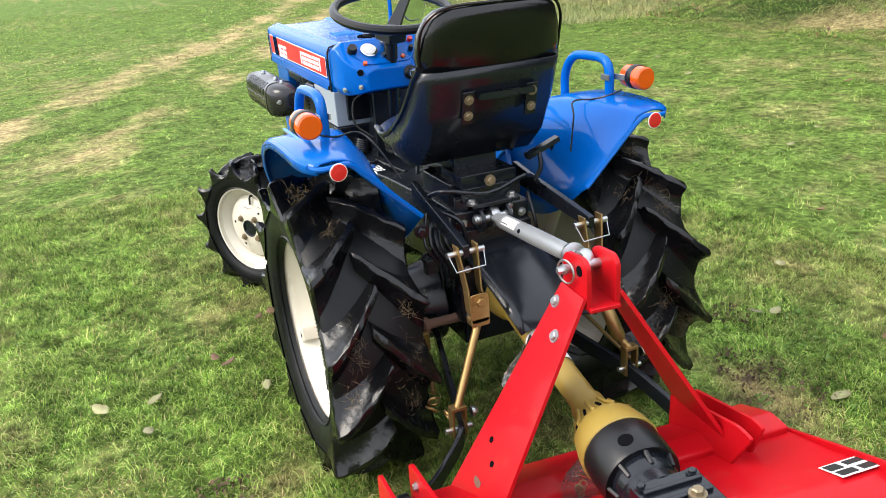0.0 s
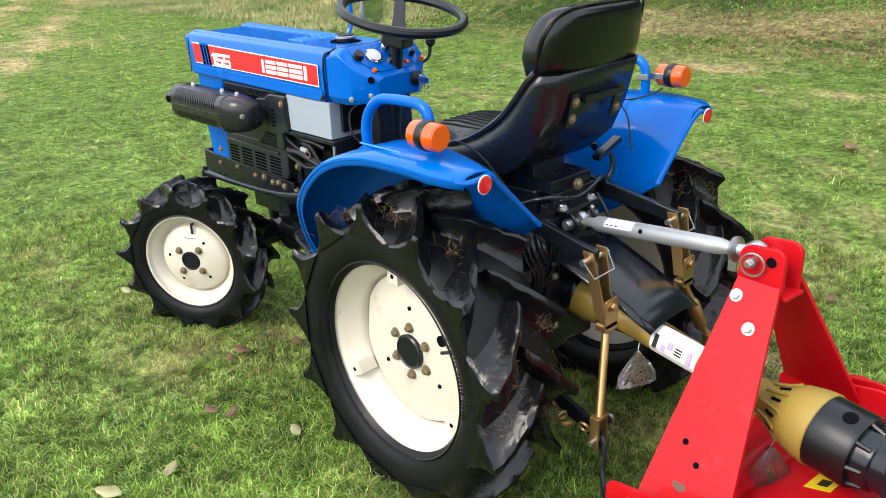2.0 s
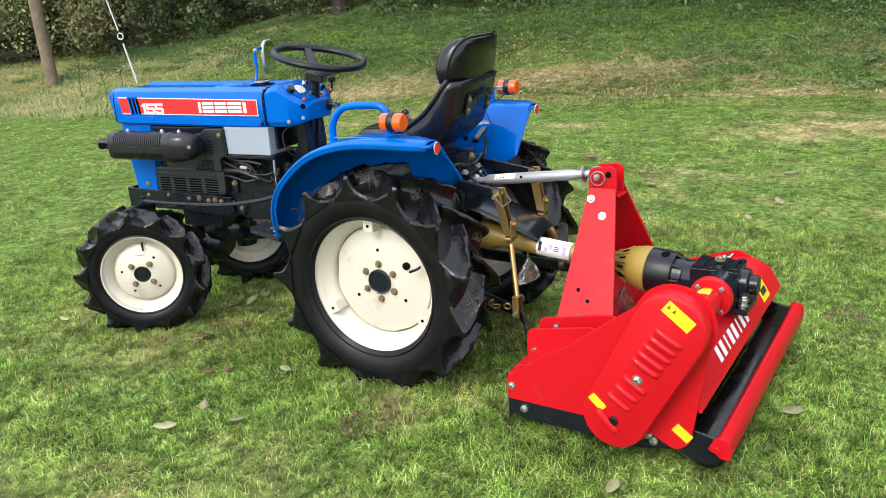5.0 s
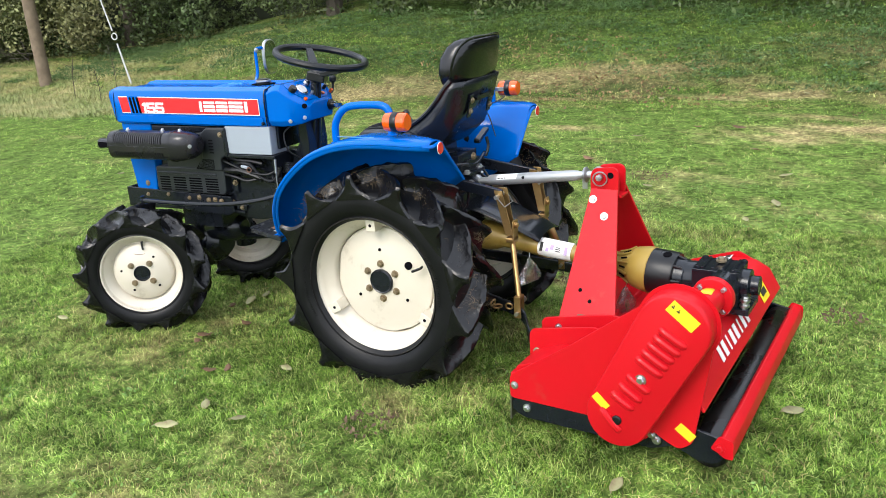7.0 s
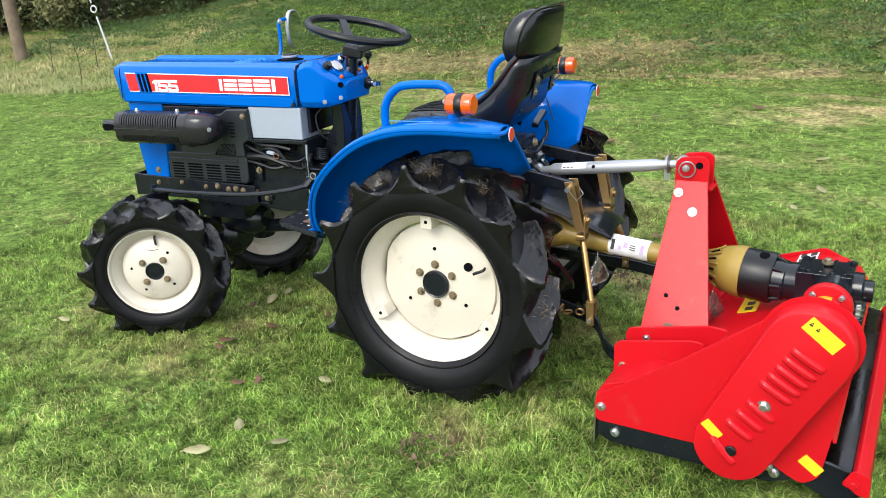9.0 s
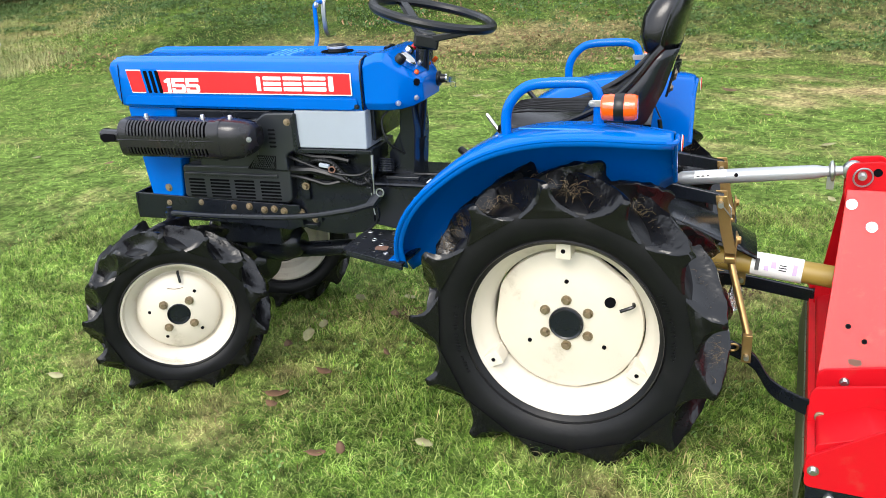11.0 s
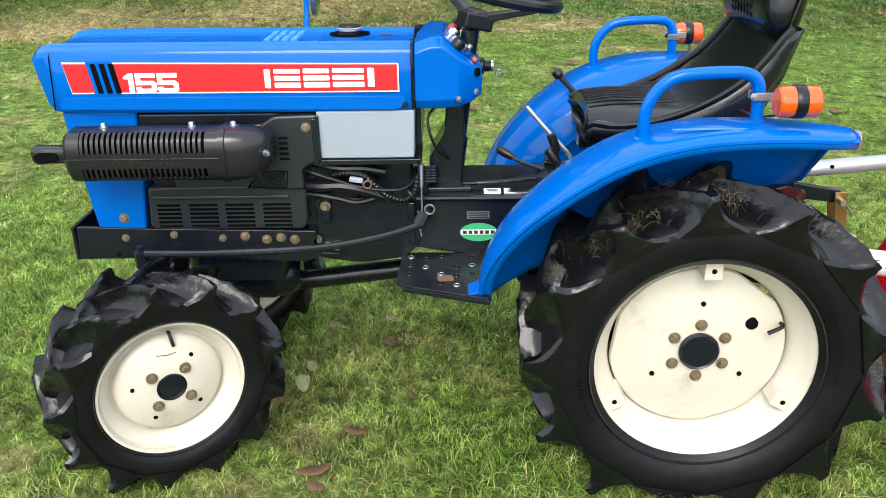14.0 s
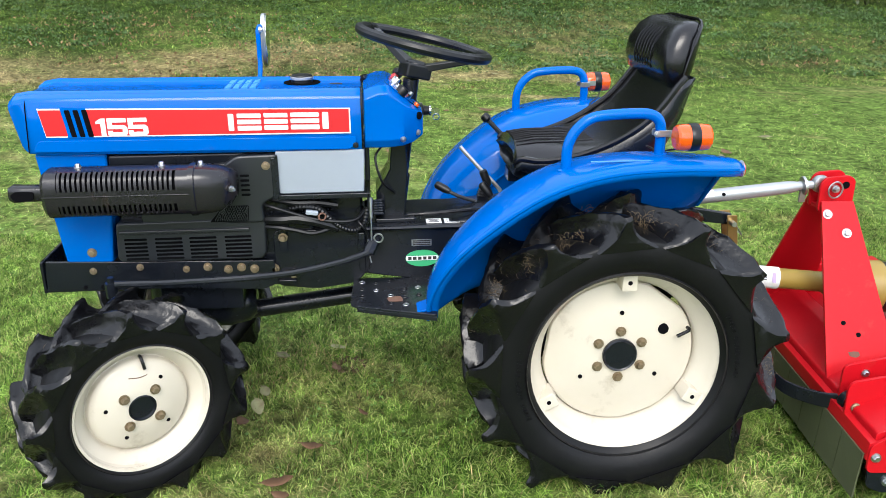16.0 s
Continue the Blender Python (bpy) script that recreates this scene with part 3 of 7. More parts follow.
    if sx < 0:
        for a0, cnt in ((-28, 22), (150, 20)):
            for k in range(cnt):
                if k % 7 == 6:
                    continue
                th = radians(a0 + 1.9 * k)
                bm = bmesh.new()
                hh = 0.0035 if k % 3 else 0.0055
                tube(bm, [wheel_point(o(0.1035), th, 0.247 - hh), wheel_point(o(0.1048), th + 0.004, 0.247 + hh)], 0.0016, 4, 1)
                part("side_wall_marking", bm, SIDEWALL, wheel)
    bm = bmesh.new()
    straw_on(bm, sx, 0.368, 0.1, 620, 5 + sx)
    tagged(part("grass_clippings", bm, STRAW, tyre), "dry grass stuck to the tyre", kind="stuff")
    return wheel


def front_wheel(sx, at):
    o = lambda v: sx * v
    bm = bmesh.new()
    prof = [(0.148, 0.058), (0.153, 0.060), (0.155, 0.057), (0.150, 0.050), (0.142, 0.045), (0.134, 0.034), (0.124, 0.026), (0.121, 0.017), (0.1165, 0.012), (0.1145, 0.013), (0.1125, 0.022), (0.109, 0.029), (0.10, 0.034),
            (0.075, 0.042), (0.058, 0.047), (0.04, 0.0485), (0.030, 0.0485), (0.030, 0.0), (0.11, 0.0), (0.118, -0.03), (0.142, -0.045), (0.153, -0.058), (0.147, -0.06), (0.135, -0.045), (0.126, -0.02), (0.128, 0.012), (0.136, 0.03), (0.144, 0.048)]
    lathe(bm, [(r, o(h)) for r, h in prof + prof[:1]], (0, 0, 0), (1, 0, 0), 64)
    wheel = part("wheel", bm, CREAM, tractor, "cream-painted front wheel rim", at=at)
    bm = bmesh.new()
    lathe(bm, [(0.031, o(0.03)), (0.0315, o(0.050)), (0.029, o(0.051)), (0.026, o(0.046)), (0.0, o(0.047))], (0, 0, 0), (1, 0, 0), 28)
    part("hub_cap", bm, BLACK, wheel, "black hub centre")
    for k in range(4):
        bm = bmesh.new()
        bolt(bm, wheel_point(o(0.0485), radians(42 + 90 * k), 0.049), (sx, 0, 0), 0.0085, 0.011)
        part("wheel_nut", bm, BRASSBOLT, wheel)
    for th in (10, 130, 225, 302):
        bm = bmesh.new()
        lathe(bm, [(0.0048, o(0.03)), (0.0048, o(0.0422))], wheel_point(0, radians(th), 0.078), (1, 0, 0), 12, caps=True)
        part("disc_hole", bm, DARK, wheel)
    bm = bmesh.new()
    p = wheel_point(o(0.024), radians(97), 0.118)
    tube(bm, [p, p + V(o(0.012), 0, 0.0), p + V(o(0.02), -0.003, -0.026)], 0.0038, 8, 3)
    part("valve", bm, RUBBER, wheel, "black rubber valve stem")
    bm = bmesh.new()
    tube(bm, [wheel_point(o(0.0415), radians(106), 0.078), wheel_point(o(0.0430), radians(92), 0.074), wheel_point(o(0.0410), radians(76), 0.08)], 0.001, 4, 4)
    part("paint_scratch", bm, RUST, wheel)
    tyre = part("tyre", tyre_carcass(0.072, 0.146, 0.178, 0.207, 0.216), SIDEWALL, wheel, "black front tyre with tall worn bars", angle=66)
    tread(wheel, sx, 0.072, 0.207, 0.216, 0.254, 13, 0.44, 0.0095, 5.0)
    bm = bmesh.new()
    straw_on(bm, sx, 0.246, 0.07, 25, 9 + sx)
    tagged(part("grass_clippings", bm, STRAW, tyre), "dry grass stuck to the tyre", kind="stuff")
    return wheel


RX, RZ, FX, FY, FZ = 0.349, 0.292, 0.312, 1.085, 0.2014
rear_wheel(-1, pose(-RX, 0, RZ, 0, 0, -1))
rear_wheel(1, pose(RX, -0.02, RZ - 0.006, 20))
front_wheel(-1, pose(-0.312, 1.1145, FZ, 0, -1, 31.7))
front_wheel(1, pose(0.313, 1.113, FZ - 0.004, 15, 0, 31.7))

# bonnet
def hood_section(y, w, zb, zs, zt, lean=0.0):
    half = [(w - 0.006, zb), (w, zb + 0.012), (w, zs), (w - 0.005, zs + 0.009), (w - 0.022, zs + 0.0160), (w - 0.027, zs + 0.0145), (w - 0.036, zs + 0.0195), (w - 0.043, zs + 0.0200), (w - 0.052, zs + 0.0115), (w - 0.09, zs + 0.0105)]
    left = [(-a, y - lean * (zt - b), b) for a, b in half]
    return left + [(a, y - lean * (zt - b), b) for a, b in reversed(half)]


bm = bmesh.new()
loft(bm, [hood_section(0.574, 0.133, 0.728, 0.848, 0.882), hood_section(0.60, 0.134, 0.728, 0.849, 0.884), hood_section(0.95, 0.136, 0.731, 0.852, 0.888), hood_section(1.27, 0.137, 0.735, 0.854, 0.889),
          hood_section(1.315, 0.136, 0.736, 0.855, 0.883, 0.08), hood_section(1.345, 0.133, 0.738, 0.850, 0.868, 0.16), hood_section(1.360, 0.124, 0.745, 0.838, 0.855, 0.2)])
hood = part("hood", bm, BLUE, tractor, "blue painted bonnet with red side stripe", bevel=0.004)
SIDE = 0.1375


for sx in (-1, 1):
    x = sx * SIDE
    def strip(name, poly, mat, lift, label=""):
        b2 = bmesh.new()
        prism(b2, poly, "x", x + sx * lift, x + sx * (lift + 0.0008))
        return part(name, b2, mat, hood, label)
    strip("stripe_border", [(1.290, 0.842), (0.600, 0.831), (0.600, 0.772), (1.279, 0.7765)], WHITE, 0.0000, "white edged decal")
    strip("stripe", [(1.2885, 0.8385), (1.240, 0.838), (1.231, 0.7795), (1.278, 0.7797)], REDDECAL, 0.001, "red decal")
    strip("stripe", [(1.187, 0.8375), (0.6030, 0.8285), (0.6030, 0.7755), (1.178, 0.7790)], REDDECAL, 0.001, "red decal")
    strip("stripe_ground", [(1.241, 0.8435), (1.186, 0.8425), (1.177, 0.775), (1.232, 0.775)], BLUE, 0.0009, "blue gap behind the slots")
    for k in range(3):
        y = 1.232 - 0.0185 * k
        strip("vent_slot", rounded([(y, 0.838), (y - 0.0115, 0.838), (y - 0.0205, 0.777), (y - 0.009, 0.777)], 0.003), DARK, 0.0018, "slanted cooling slot")
    # the maker's mark: plain white bars
    for a, b, rows_ in ((0.876, 0.8635, 1), (0.856, 0.802, 3), (0.796, 0.742, 3), (0.736, 0.671, 3), (0.664, 0.650, 1)):
        for j in range(rows_):
            top_, low_ = 0.8225 - 0.014 * j, (0.7835 if rows_ == 1 else 0.8125 - 0.0145 * j)
            strip("brand_mark", rounded([(a, top_ + 0.0005), (b, top_ - 0.0003), (b, low_), (a, low_ + 0.0006)], 0.0025), WHITE, 0.0021)
    # block digits 1, 5, 5, read from either side
    one = [(0.0, 0.034), (0.011, 0.041), (0.021, 0.041), (0.021, 0.0), (0.010, 0.0), (0.010, 0.029), (0.0, 0.029)]
    five = [(0.0, 0.041), (0.042, 0.041), (0.042, 0.0315), (0.011, 0.0315), (0.011, 0.0255), (0.037, 0.0255), (0.0435, 0.020), (0.0435, 0.006), (0.037, 0.0), (0.005, 0.0), (0.0, 0.005), (0.0, 0.013), (0.011, 0.013), (0.011, 0.0095), (0.0325, 0.0095), (0.0325, 0.0165), (0.0, 0.0165)]
    for shape, off in ((one, 0.0), (five, 0.0245), (five, 0.0700)):
        poly = [((1.1675 - off - a if sx < 0 else 1.054 + off + a), 0.7770 + b) for a, b in shape]
        strip("model_number", poly, WHITE, 0.0021, "white digit of the number 155")
    b2 = bmesh.new()
    prism(b2, rounded([(1.312, 0.7435), (0.604, 0.7345), (0.588, 0.7465), (0.588, 0.764), (1.300, 0.769)], 0.01), "x", x - sx * 0.004, x + sx * 0.0014)
    part("side_swage", b2, BLUE, hood, bevel=0.0012)
    b2 = bmesh.new()
    bolt(b2, (x + sx * 0.002, 0.590, 0.744), (sx, 0, 0), 0.0045, 0.003)
    part("screw", b2, BLACK, hood)
# joint of the nose panel
bm = bmesh.new()
tube(bm, [(-0.1368, 1.322, 0.742), (-0.1372, 1.318, 0.80), (-0.1362, 1.314, 0.853), (-0.118, 1.312, 0.8685)], 0.0012, 6, 3)
part("nose_joint", bm, DARK, hood)
# filler cap in its dish, slots and pale marks on the top
bm = bmesh.new()
lathe(bm, [(0.045, -0.002), (0.045, 0.0015), (0.036, 0.001)], (0.051, 0.719, 0.8615), (0, 0, 1), 32, caps=True)
part("cap_dish", bm, DARK, hood, "dark recess round the cap")
bm = bmesh.new()
lathe(bm, [(0.026, 0), (0.026, 0.008)], (0.051, 0.719, 0.8615), (0, 0, 1), 28, caps=True)
cap = part("filler_cap", bm, BLACK_PLASTIC, hood, "black filler cap with a bright rim", bevel=0.001)
bm = bmesh.new()
lathe(bm, [(0.0265, 0.008), (0.029, 0.009), (0.029, 0.014), (0.0265, 0.0155)], (0.051, 0.719, 0.8615), (0, 0, 1), 28, caps=True)
part("cap_rim", bm, STEEL, cap)
bm = bmesh.new()
lathe(bm, [(0.0255, 0.0155), (0.024, 0.019), (0.0, 0.0205)], (0.051, 0.719, 0.8615), (0, 0, 1), 28, caps=False)
part("cap_top", bm, BLACK_PLASTIC, cap)
# two groups of pressed louvres, the sky's reflection put in as pale blue
for x in (0.0, 0.08):
    for k in range(4):
        bm = bmesh.new()
        y = 0.830 + 0.0195 * k
        prism(bm, [(y - 0.0075, 0.8605), (y - 0.0065, 0.8660), (y + 0.0075, 0.8640), (y + 0.0085, 0.8605)], "x", x - 0.029, x + 0.029)
        part("louvre", bm, LIGHTBLUE, hood, "louvre coloured pale for the sky's reflection", bevel=0.0008)
bm = bmesh.new()
box(bm, (0.03, 0.635, 0.8610), (0.012, 0.03, 0.0014))
part("small_label", bm, INK, hood)
bm = bmesh.new()
tube(bm, [(0.085, 0.562, 0.868), (0.065, 0.567, 0.870), (0.04, 0.569, 0.867)], 0.007, 8, 3)
part("hood_latch", bm, RUBBER, hood)
bm = bmesh.new()
tube(bm, [(-0.137, 0.573, 0.735), (-0.1375, 0.573, 0.848), (-0.112, 0.573, 0.864), (-0.092, 0.573, 0.869), (-0.078, 0.573, 0.860), (0.078, 0.573, 0.860), (0.092, 0.573, 0.869), (0.112, 0.573, 0.864), (0.1375, 0.573, 0.848), (0.137, 0.573, 0.735)], 0.0028, 6, 3)
part("hood_seal", bm, RUBBER, hood)

# dashboard cowl
def cowl_section(y, w, zb, zt, shoulder):
    half = [(w * 0.9, zb), (w, zb + 0.02), (w, zt - shoulder), (w - 0.022, zt)]
    return [(-a, y, b) for a, b in half] + [(a, y, b) for a, b in reversed(half)]


bm = bmesh.new()
loft(bm, [cowl_section(0.569, 0.134, 0.732, 0.866, 0.018), cowl_section(0.535, 0.134, 0.731, 0.878, 0.017), cowl_section(0.512, 0.133, 0.731, 0.878, 0.017), cowl_section(0.478, 0.126, 0.733, 0.847, 0.012), cowl_section(0.452, 0.105, 0.738, 0.824, 0.01), cowl_section(0.428, 0.070, 0.748, 0.805, 0.01)])
cowl = part("dashboard_cowl", bm, BLUE, tractor, "blue dashboard cowl", bevel=0.004)
bm = bmesh.new()
prism(bm, rounded([(-0.108, 0.51), (0.108, 0.51), (0.10, 0.474), (0.062, 0.438), (-0.062, 0.438), (-0.10, 0.474)], 0.012), "z", -0.001, 0.001)
bmesh.ops.transform(bm, matrix=Matrix.Translation((0, 0.474, 0.847)) @ Matrix.Rotation(radians(41.5), 4, "X") @ Matrix.Diagonal((1, 1.25, 1, 1)) @ Matrix.Translation((0, -0.474, 0)), verts=bm.verts)
dash = part("dash_panel", bm, BLUE, cowl)
N = V(0, -0.66, 0.75)


def on_dash(x, f):
    """f: 0 at the rear edge of the dash, 1 at the front."""
    return V(x, 0.435 + 0.075 * f, 0.814 + 0.066 * f)


for x, f, r, h, mat, lab in ((-0.045, 0.55, 0.024, 0.008, CHROME, "round gauge with chrome bezel"), (-0.092, 0.62, 0.014, 0.016, BLACK_PLASTIC, "black switch"), (-0.07, 0.12, 0.0065, 0.006, AMBER, "orange warning lamp"), (0.045, 0.2, 0.0065, 0.006, AMBER, "orange warning lamp"),
                             (0.005, 0.75, 0.012, 0.015, CHROME, "chrome knob"), (0.055, 0.8, 0.008, 0.012, REFLECT, "red knob"), (0.085, 0.75, 0.008, 0.012, REFLECT, "red knob"), (0.075, 0.4, 0.007, 0.018, BLACK_PLASTIC, "black knob"), (0.095, 0.2, 0.006, 0.012, AMBER, "orange warning lamp"), (0.03, 0.42, 0.006, 0.014, BLACK_PLASTIC, "black knob"), (-0.012, 0.3, 0.006, 0.012, STEEL, "steel toggle")):
    bm = bmesh.new()
    lathe(bm, [(r, -0.002), (r, h * 0.7), (r * 0.86, h), (r * 0.8, h)], on_dash(x, f), N, 20, caps=True)
    g = part("dash_gauge" if r > 0.02 else "dash_knob", bm, mat, cowl, lab)
    if r > 0.02:
        bm = bmesh.new()
        lathe(bm, [(r * 0.78, h - 0.002), (r * 0.78, h + 0.0012)], on_dash(x, f), N, 20, caps=True)
        part("gauge_face", bm, GLASS, g, "pale gauge face")
for p in ((-0.126, 0.478, 0.752), (-0.09, 0.441, 0.76)):
    bm = bmesh.new()
    bolt(bm, p, (-0.8, -0.6, 0), 0.005, 0.004)
    part("screw", bm, STEEL, cowl)
bm = bmesh.new()
lathe(bm, [(0.009, -0.002), (0.009, 0.003), (0.006, 0.0032)], (-0.088, 0.4385, 0.8), (-0.55, -0.8, 0), 14, caps=True)
part("blank_plug", bm, DARK, cowl)
# ignition switch with its key, on the rear face
bm = bmesh.new()
lathe(bm, [(0.02, -0.005), (0.02, 0.006), (0.013, 0.010), (0.011, 0.024)], (0.055, 0.428, 0.785), (0, -1, 0), 20, caps=True)
ign = part("ignition_switch", bm, BLACK_PLASTIC, cowl, "ignition switch with key")
bm = bmesh.new()
lathe(bm, [(0.013, 0.024), (0.013, 0.029)], (0.055, 0.428, 0.785), (0, -1, 0), 16, caps=True)
box(bm, (0.055, 0.388, 0.782), (0.003, 0.022, 0.016))
part("key", bm, CHROME, ign)
bm = bmesh.new()
ring(bm, (0.055, 0.386, 0.768), (1, 0, 0.2), 0.008, 0.0012, 16, 6)
part("key_ring", bm, CHROME, ign)
bm = bmesh.new()
tube(bm, [(0.11, 0.50, 0.80), (0.15, 0.48, 0.82), (0.16, 0.478, 0.86)], 0.005, 8, 4)
lathe(bm, [(0.006, 0.0), (0.014, 0.008), (0.014, 0.02), (0.008, 0.028)], (0.16, 0.478, 0.85), (0, 0, 1), 14, caps=True)
part("throttle_lever", bm, BLACK_PLASTIC, cowl, "black throttle lever with a knob")

# steering
bm = bmesh.new()
col0, col1 = V(0.012, 0.497, 0.53), V(0.012, 0.450, 0.872)
cyl(bm, col0, col0.lerp(col1, 0.3), 0.026)
cyl(bm, col0.lerp(col1, 0.3), col0.lerp(col1, 0.62), 0.021)
cyl(bm, col0.lerp(col1, 0.6), col1, 0.0195)
part("steering_column", bm, BLACK, tractor, "black steering column")
nrm = V(0.0, -0.235, 0.972).normalized()
wc = V(0.014, 0.418, 0.957)
hubp = V(0.012, 0.440, 0.895)
bm = bmesh.new()
ring(bm, wc, nrm, 0.158, 0.0125, 56, 10)
steer = part("steering_wheel", bm, BLACK_PLASTIC, tractor, "black steering wheel")
bm = bmesh.new()
box(bm, hubp - nrm * 0.004, (0.062, 0.066, 0.034), turn(13.5, 0, 20))
lathe(bm, [(0.026, 0.01), (0.024, 0.020), (0.0, 0.022)], hubp, nrm, 20)
part("steering_hub", bm, BLACK_PLASTIC, steer, bevel=0.006)
for az in (38, 186):
    a = radians(az)
    fw = V(0, nrm.z, -nrm.y)
    d = fw * math.cos(a) + V(1, 0, 0) * math.sin(a)
    w = d.cross(nrm)
    secs = []
    for f, ww, th in ((0.12, 0.020, 0.010), (0.5, 0.0155, 0.008), (1.0, 0.013, 0.007)):
        c = (hubp - nrm * 0.002).lerp(wc + d * 0.157, f)
        secs.append([c + w * ww + nrm * th, c - w * ww + nrm * th, c - w * ww - nrm * th, c + w * ww - nrm * th])
    bm = bmesh.new()
    loft(bm, secs)
    part("steering_spoke", bm, BLACK_PLASTIC, steer, bevel=0.003)

# mirror on a blue arm
bm = bmesh.new()
tube(bm, [(0.125, 0.848, 0.86), (0.147, 0.845, 0.90), (0.150, 0.845, 0.97), (0.152, 0.845, 0.988), (0.165, 0.843, 0.996), (0.195, 0.841, 0.996)], 0.0062, 10, 5)
arm = part("mirror_arm", bm, BLUE, tractor, "blue mirror arm")
bm = bmesh.new()
pts = [(0.226 + 0.042 * math.copysign(abs(math.cos(t)) ** 0.7, math.cos(t)), 0.958 + 0.068 * math.copysign(abs(math.sin(t)) ** 0.75, math.sin(t))) for t in [2 * math.pi * k / 32 for k in range(32)]]
prism(bm, pts, "y", 0.831, 0.843)
mir = part("mirror_housing", bm, STEEL, arm, "oval rear-view mirror", bevel=0.003)
bm = bmesh.new()
prism(bm, [(0.226 + (a - 0.226) * 0.9, 0.958 + (b - 0.958) * 0.93) for a, b in pts], "y", 0.8295, 0.8308)
part("mirror_glass", bm, MIRROR, arm)
bm = bmesh.new()
bolt(bm, (0.150, 0.838, 0.99), (0, -1, 0), 0.006, 0.006)
part("mirror_bolt", bm, STEEL, arm)
arm.matrix_basis = Matrix.Translation((0.012, -0.014, -0.012))

# battery on its tray
bm = bmesh.new()
loft(bm, [[(-0.132, 0.574, 0.628), (-0.132, 0.774, 0.628), (-0.025, 0.774, 0.628), (-0.025, 0.574, 0.628)], [(-0.134, 0.570, 0.732), (-0.134, 0.778, 0.732), (-0.023, 0.778, 0.732), (-0.023, 0.570, 0.732)]])
part("battery", bm, BATTERY, tractor, "pale grey battery box", bevel=0.004)
bm = bmesh.new()
box(bm, (-0.075, 0.672, 0.621), (0.125, 0.225, 0.012))
box(bm, (-0.075, 0.565, 0.605), (0.125, 0.006, 0.045))
box(bm, (-0.137, 0.782, 0.668), (0.006, 0.012, 0.1))
part("battery_tray", bm, BLACK, tractor, "black battery tray", bevel=0.002)
for y in (0.567,):
    bm = bmesh.new()
    cyl(bm, (-0.136, y - 0.008, 0.615), (-0.139, y - 0.007, 0.565), 0.0045)
    cyl(bm, (-0.139, y - 0.007, 0.565), (-0.139, y - 0.006, 0.50), 0.0022)
    ring(bm, (-0.140, y - 0.023, 0.513), (1, 0, 0), 0.0105, 0.0022, 18, 6)
    tube(bm, [(-0.137, y + 0.003, 0.51), (-0.138, y, 0.47), (-0.14, y - 0.004, 0.45)], 0.0018, 6, 3)
    part("hold_down_spring", bm, STEEL, tractor, "steel spring with pull ring")

# exhaust silencer under its slotted guard
MX, MZ = -0.204, 0.668


def oct_ring(y, kx, kz, cx=MX, cz=MZ, n=24, p=0.62):
    out = []
    for i in range(n):
        t = 2 * math.pi * i / n
        out.append((cx + kx * math.copysign(abs(math.cos(t)) ** p, math.cos(t)), y, cz + kz * math.copysign(abs(math.sin(t)) ** p, math.sin(t))))
    return out


bm = bmesh.new()
loft(bm, [oct_ring(1.262, 0.041, 0.046), oct_ring(0.955, 0.041, 0.046)])
muffler = part("muffler", bm, DARK, tractor, "brown-black slotted exhaust guard")
gx0 = 0.049
bm = bmesh.new()
loft(bm, [oct_ring(1.236, gx0, 0.0535), oct_ring(1.262, gx0, 0.0535), oct_ring(1.271, gx0 - 0.008, 0.046)])
part("guard_end", bm, MUFFLER, muffler)
bm = bmesh.new()
loft(bm, [oct_ring(0.951, gx0, 0.0535), oct_ring(0.984, gx0, 0.0535)])
part("guard_band", bm, MUFFLER, muffler)
def guard_arc(bm, y0, y1, a0, a1, n=6):
    """A strip of the guard's shell between two angles, 4 mm thick."""
    def at(t, y, k):
        c, s_ = math.cos(t), math.sin(t)
        return (MX + (gx0 - k) * math.copysign(abs(c) ** 0.62, c), y, MZ + (0.0535 - k) * math.copysign(abs(s_) ** 0.62, s_))
    loft(bm, [[at(t, y0, 0), at(t, y1, 0), at(t, y1, 0.004), at(t, y0, 0.004)] for t in [a0 + (a1 - a0) * i / n for i in range(n + 1)]])


for a0, a1, n in ((math.pi - 0.10, math.pi + 0.19, 4), (math.pi + 0.74, 3 * math.pi - 1.17, 16)):
    bm = bmesh.new()
    guard_arc(bm, 0.975, 1.245, a0, a1, n)
    part("guard_strip", bm, MUFFLER, muffler)
bm = bmesh.new()
box(bm, (MX - gx0 - 0.0005, 1.11, MZ + 0.001), (0.003, 0.315, 0.003))
part("guard_bead", bm, MUFFLER, muffler, bevel=0.001)
for a0, a1 in ((math.pi - 0.10, math.pi - 1.17), (math.pi + 0.19, math.pi + 0.74)):
    for k in range(23):
        y = 1.228 - k * 0.0108
        bm = bmesh.new()
        guard_arc(bm, y, y + 0.0058, a0, a1)
        part("guard_slat", bm, MUFFLER, muffler)
bm = bmesh.new()
loft(bm, [oct_ring(0.957, gx0 + 0.004, 0.0575), oct_ring(0.945, gx0 + 0.004, 0.0575), oct_ring(0.943, gx0 + 0.0015, 0.055), oct_ring(0.912, gx0 - 0.001, 0.0525), oct_ring(0.890, gx0 - 0.006, 0.048, MX + 0.005), oct_ring(0.872, gx0 - 0.015, 0.039, MX + 0.012, MZ + 0.002), oct_ring(0.861, gx0 - 0.028, 0.025, MX + 0.02, MZ + 0.004)])
nose = part("guard_nose", bm, MUFFLER, muffler, "rounded rear of the exhaust guard")
bm = bmesh.new()
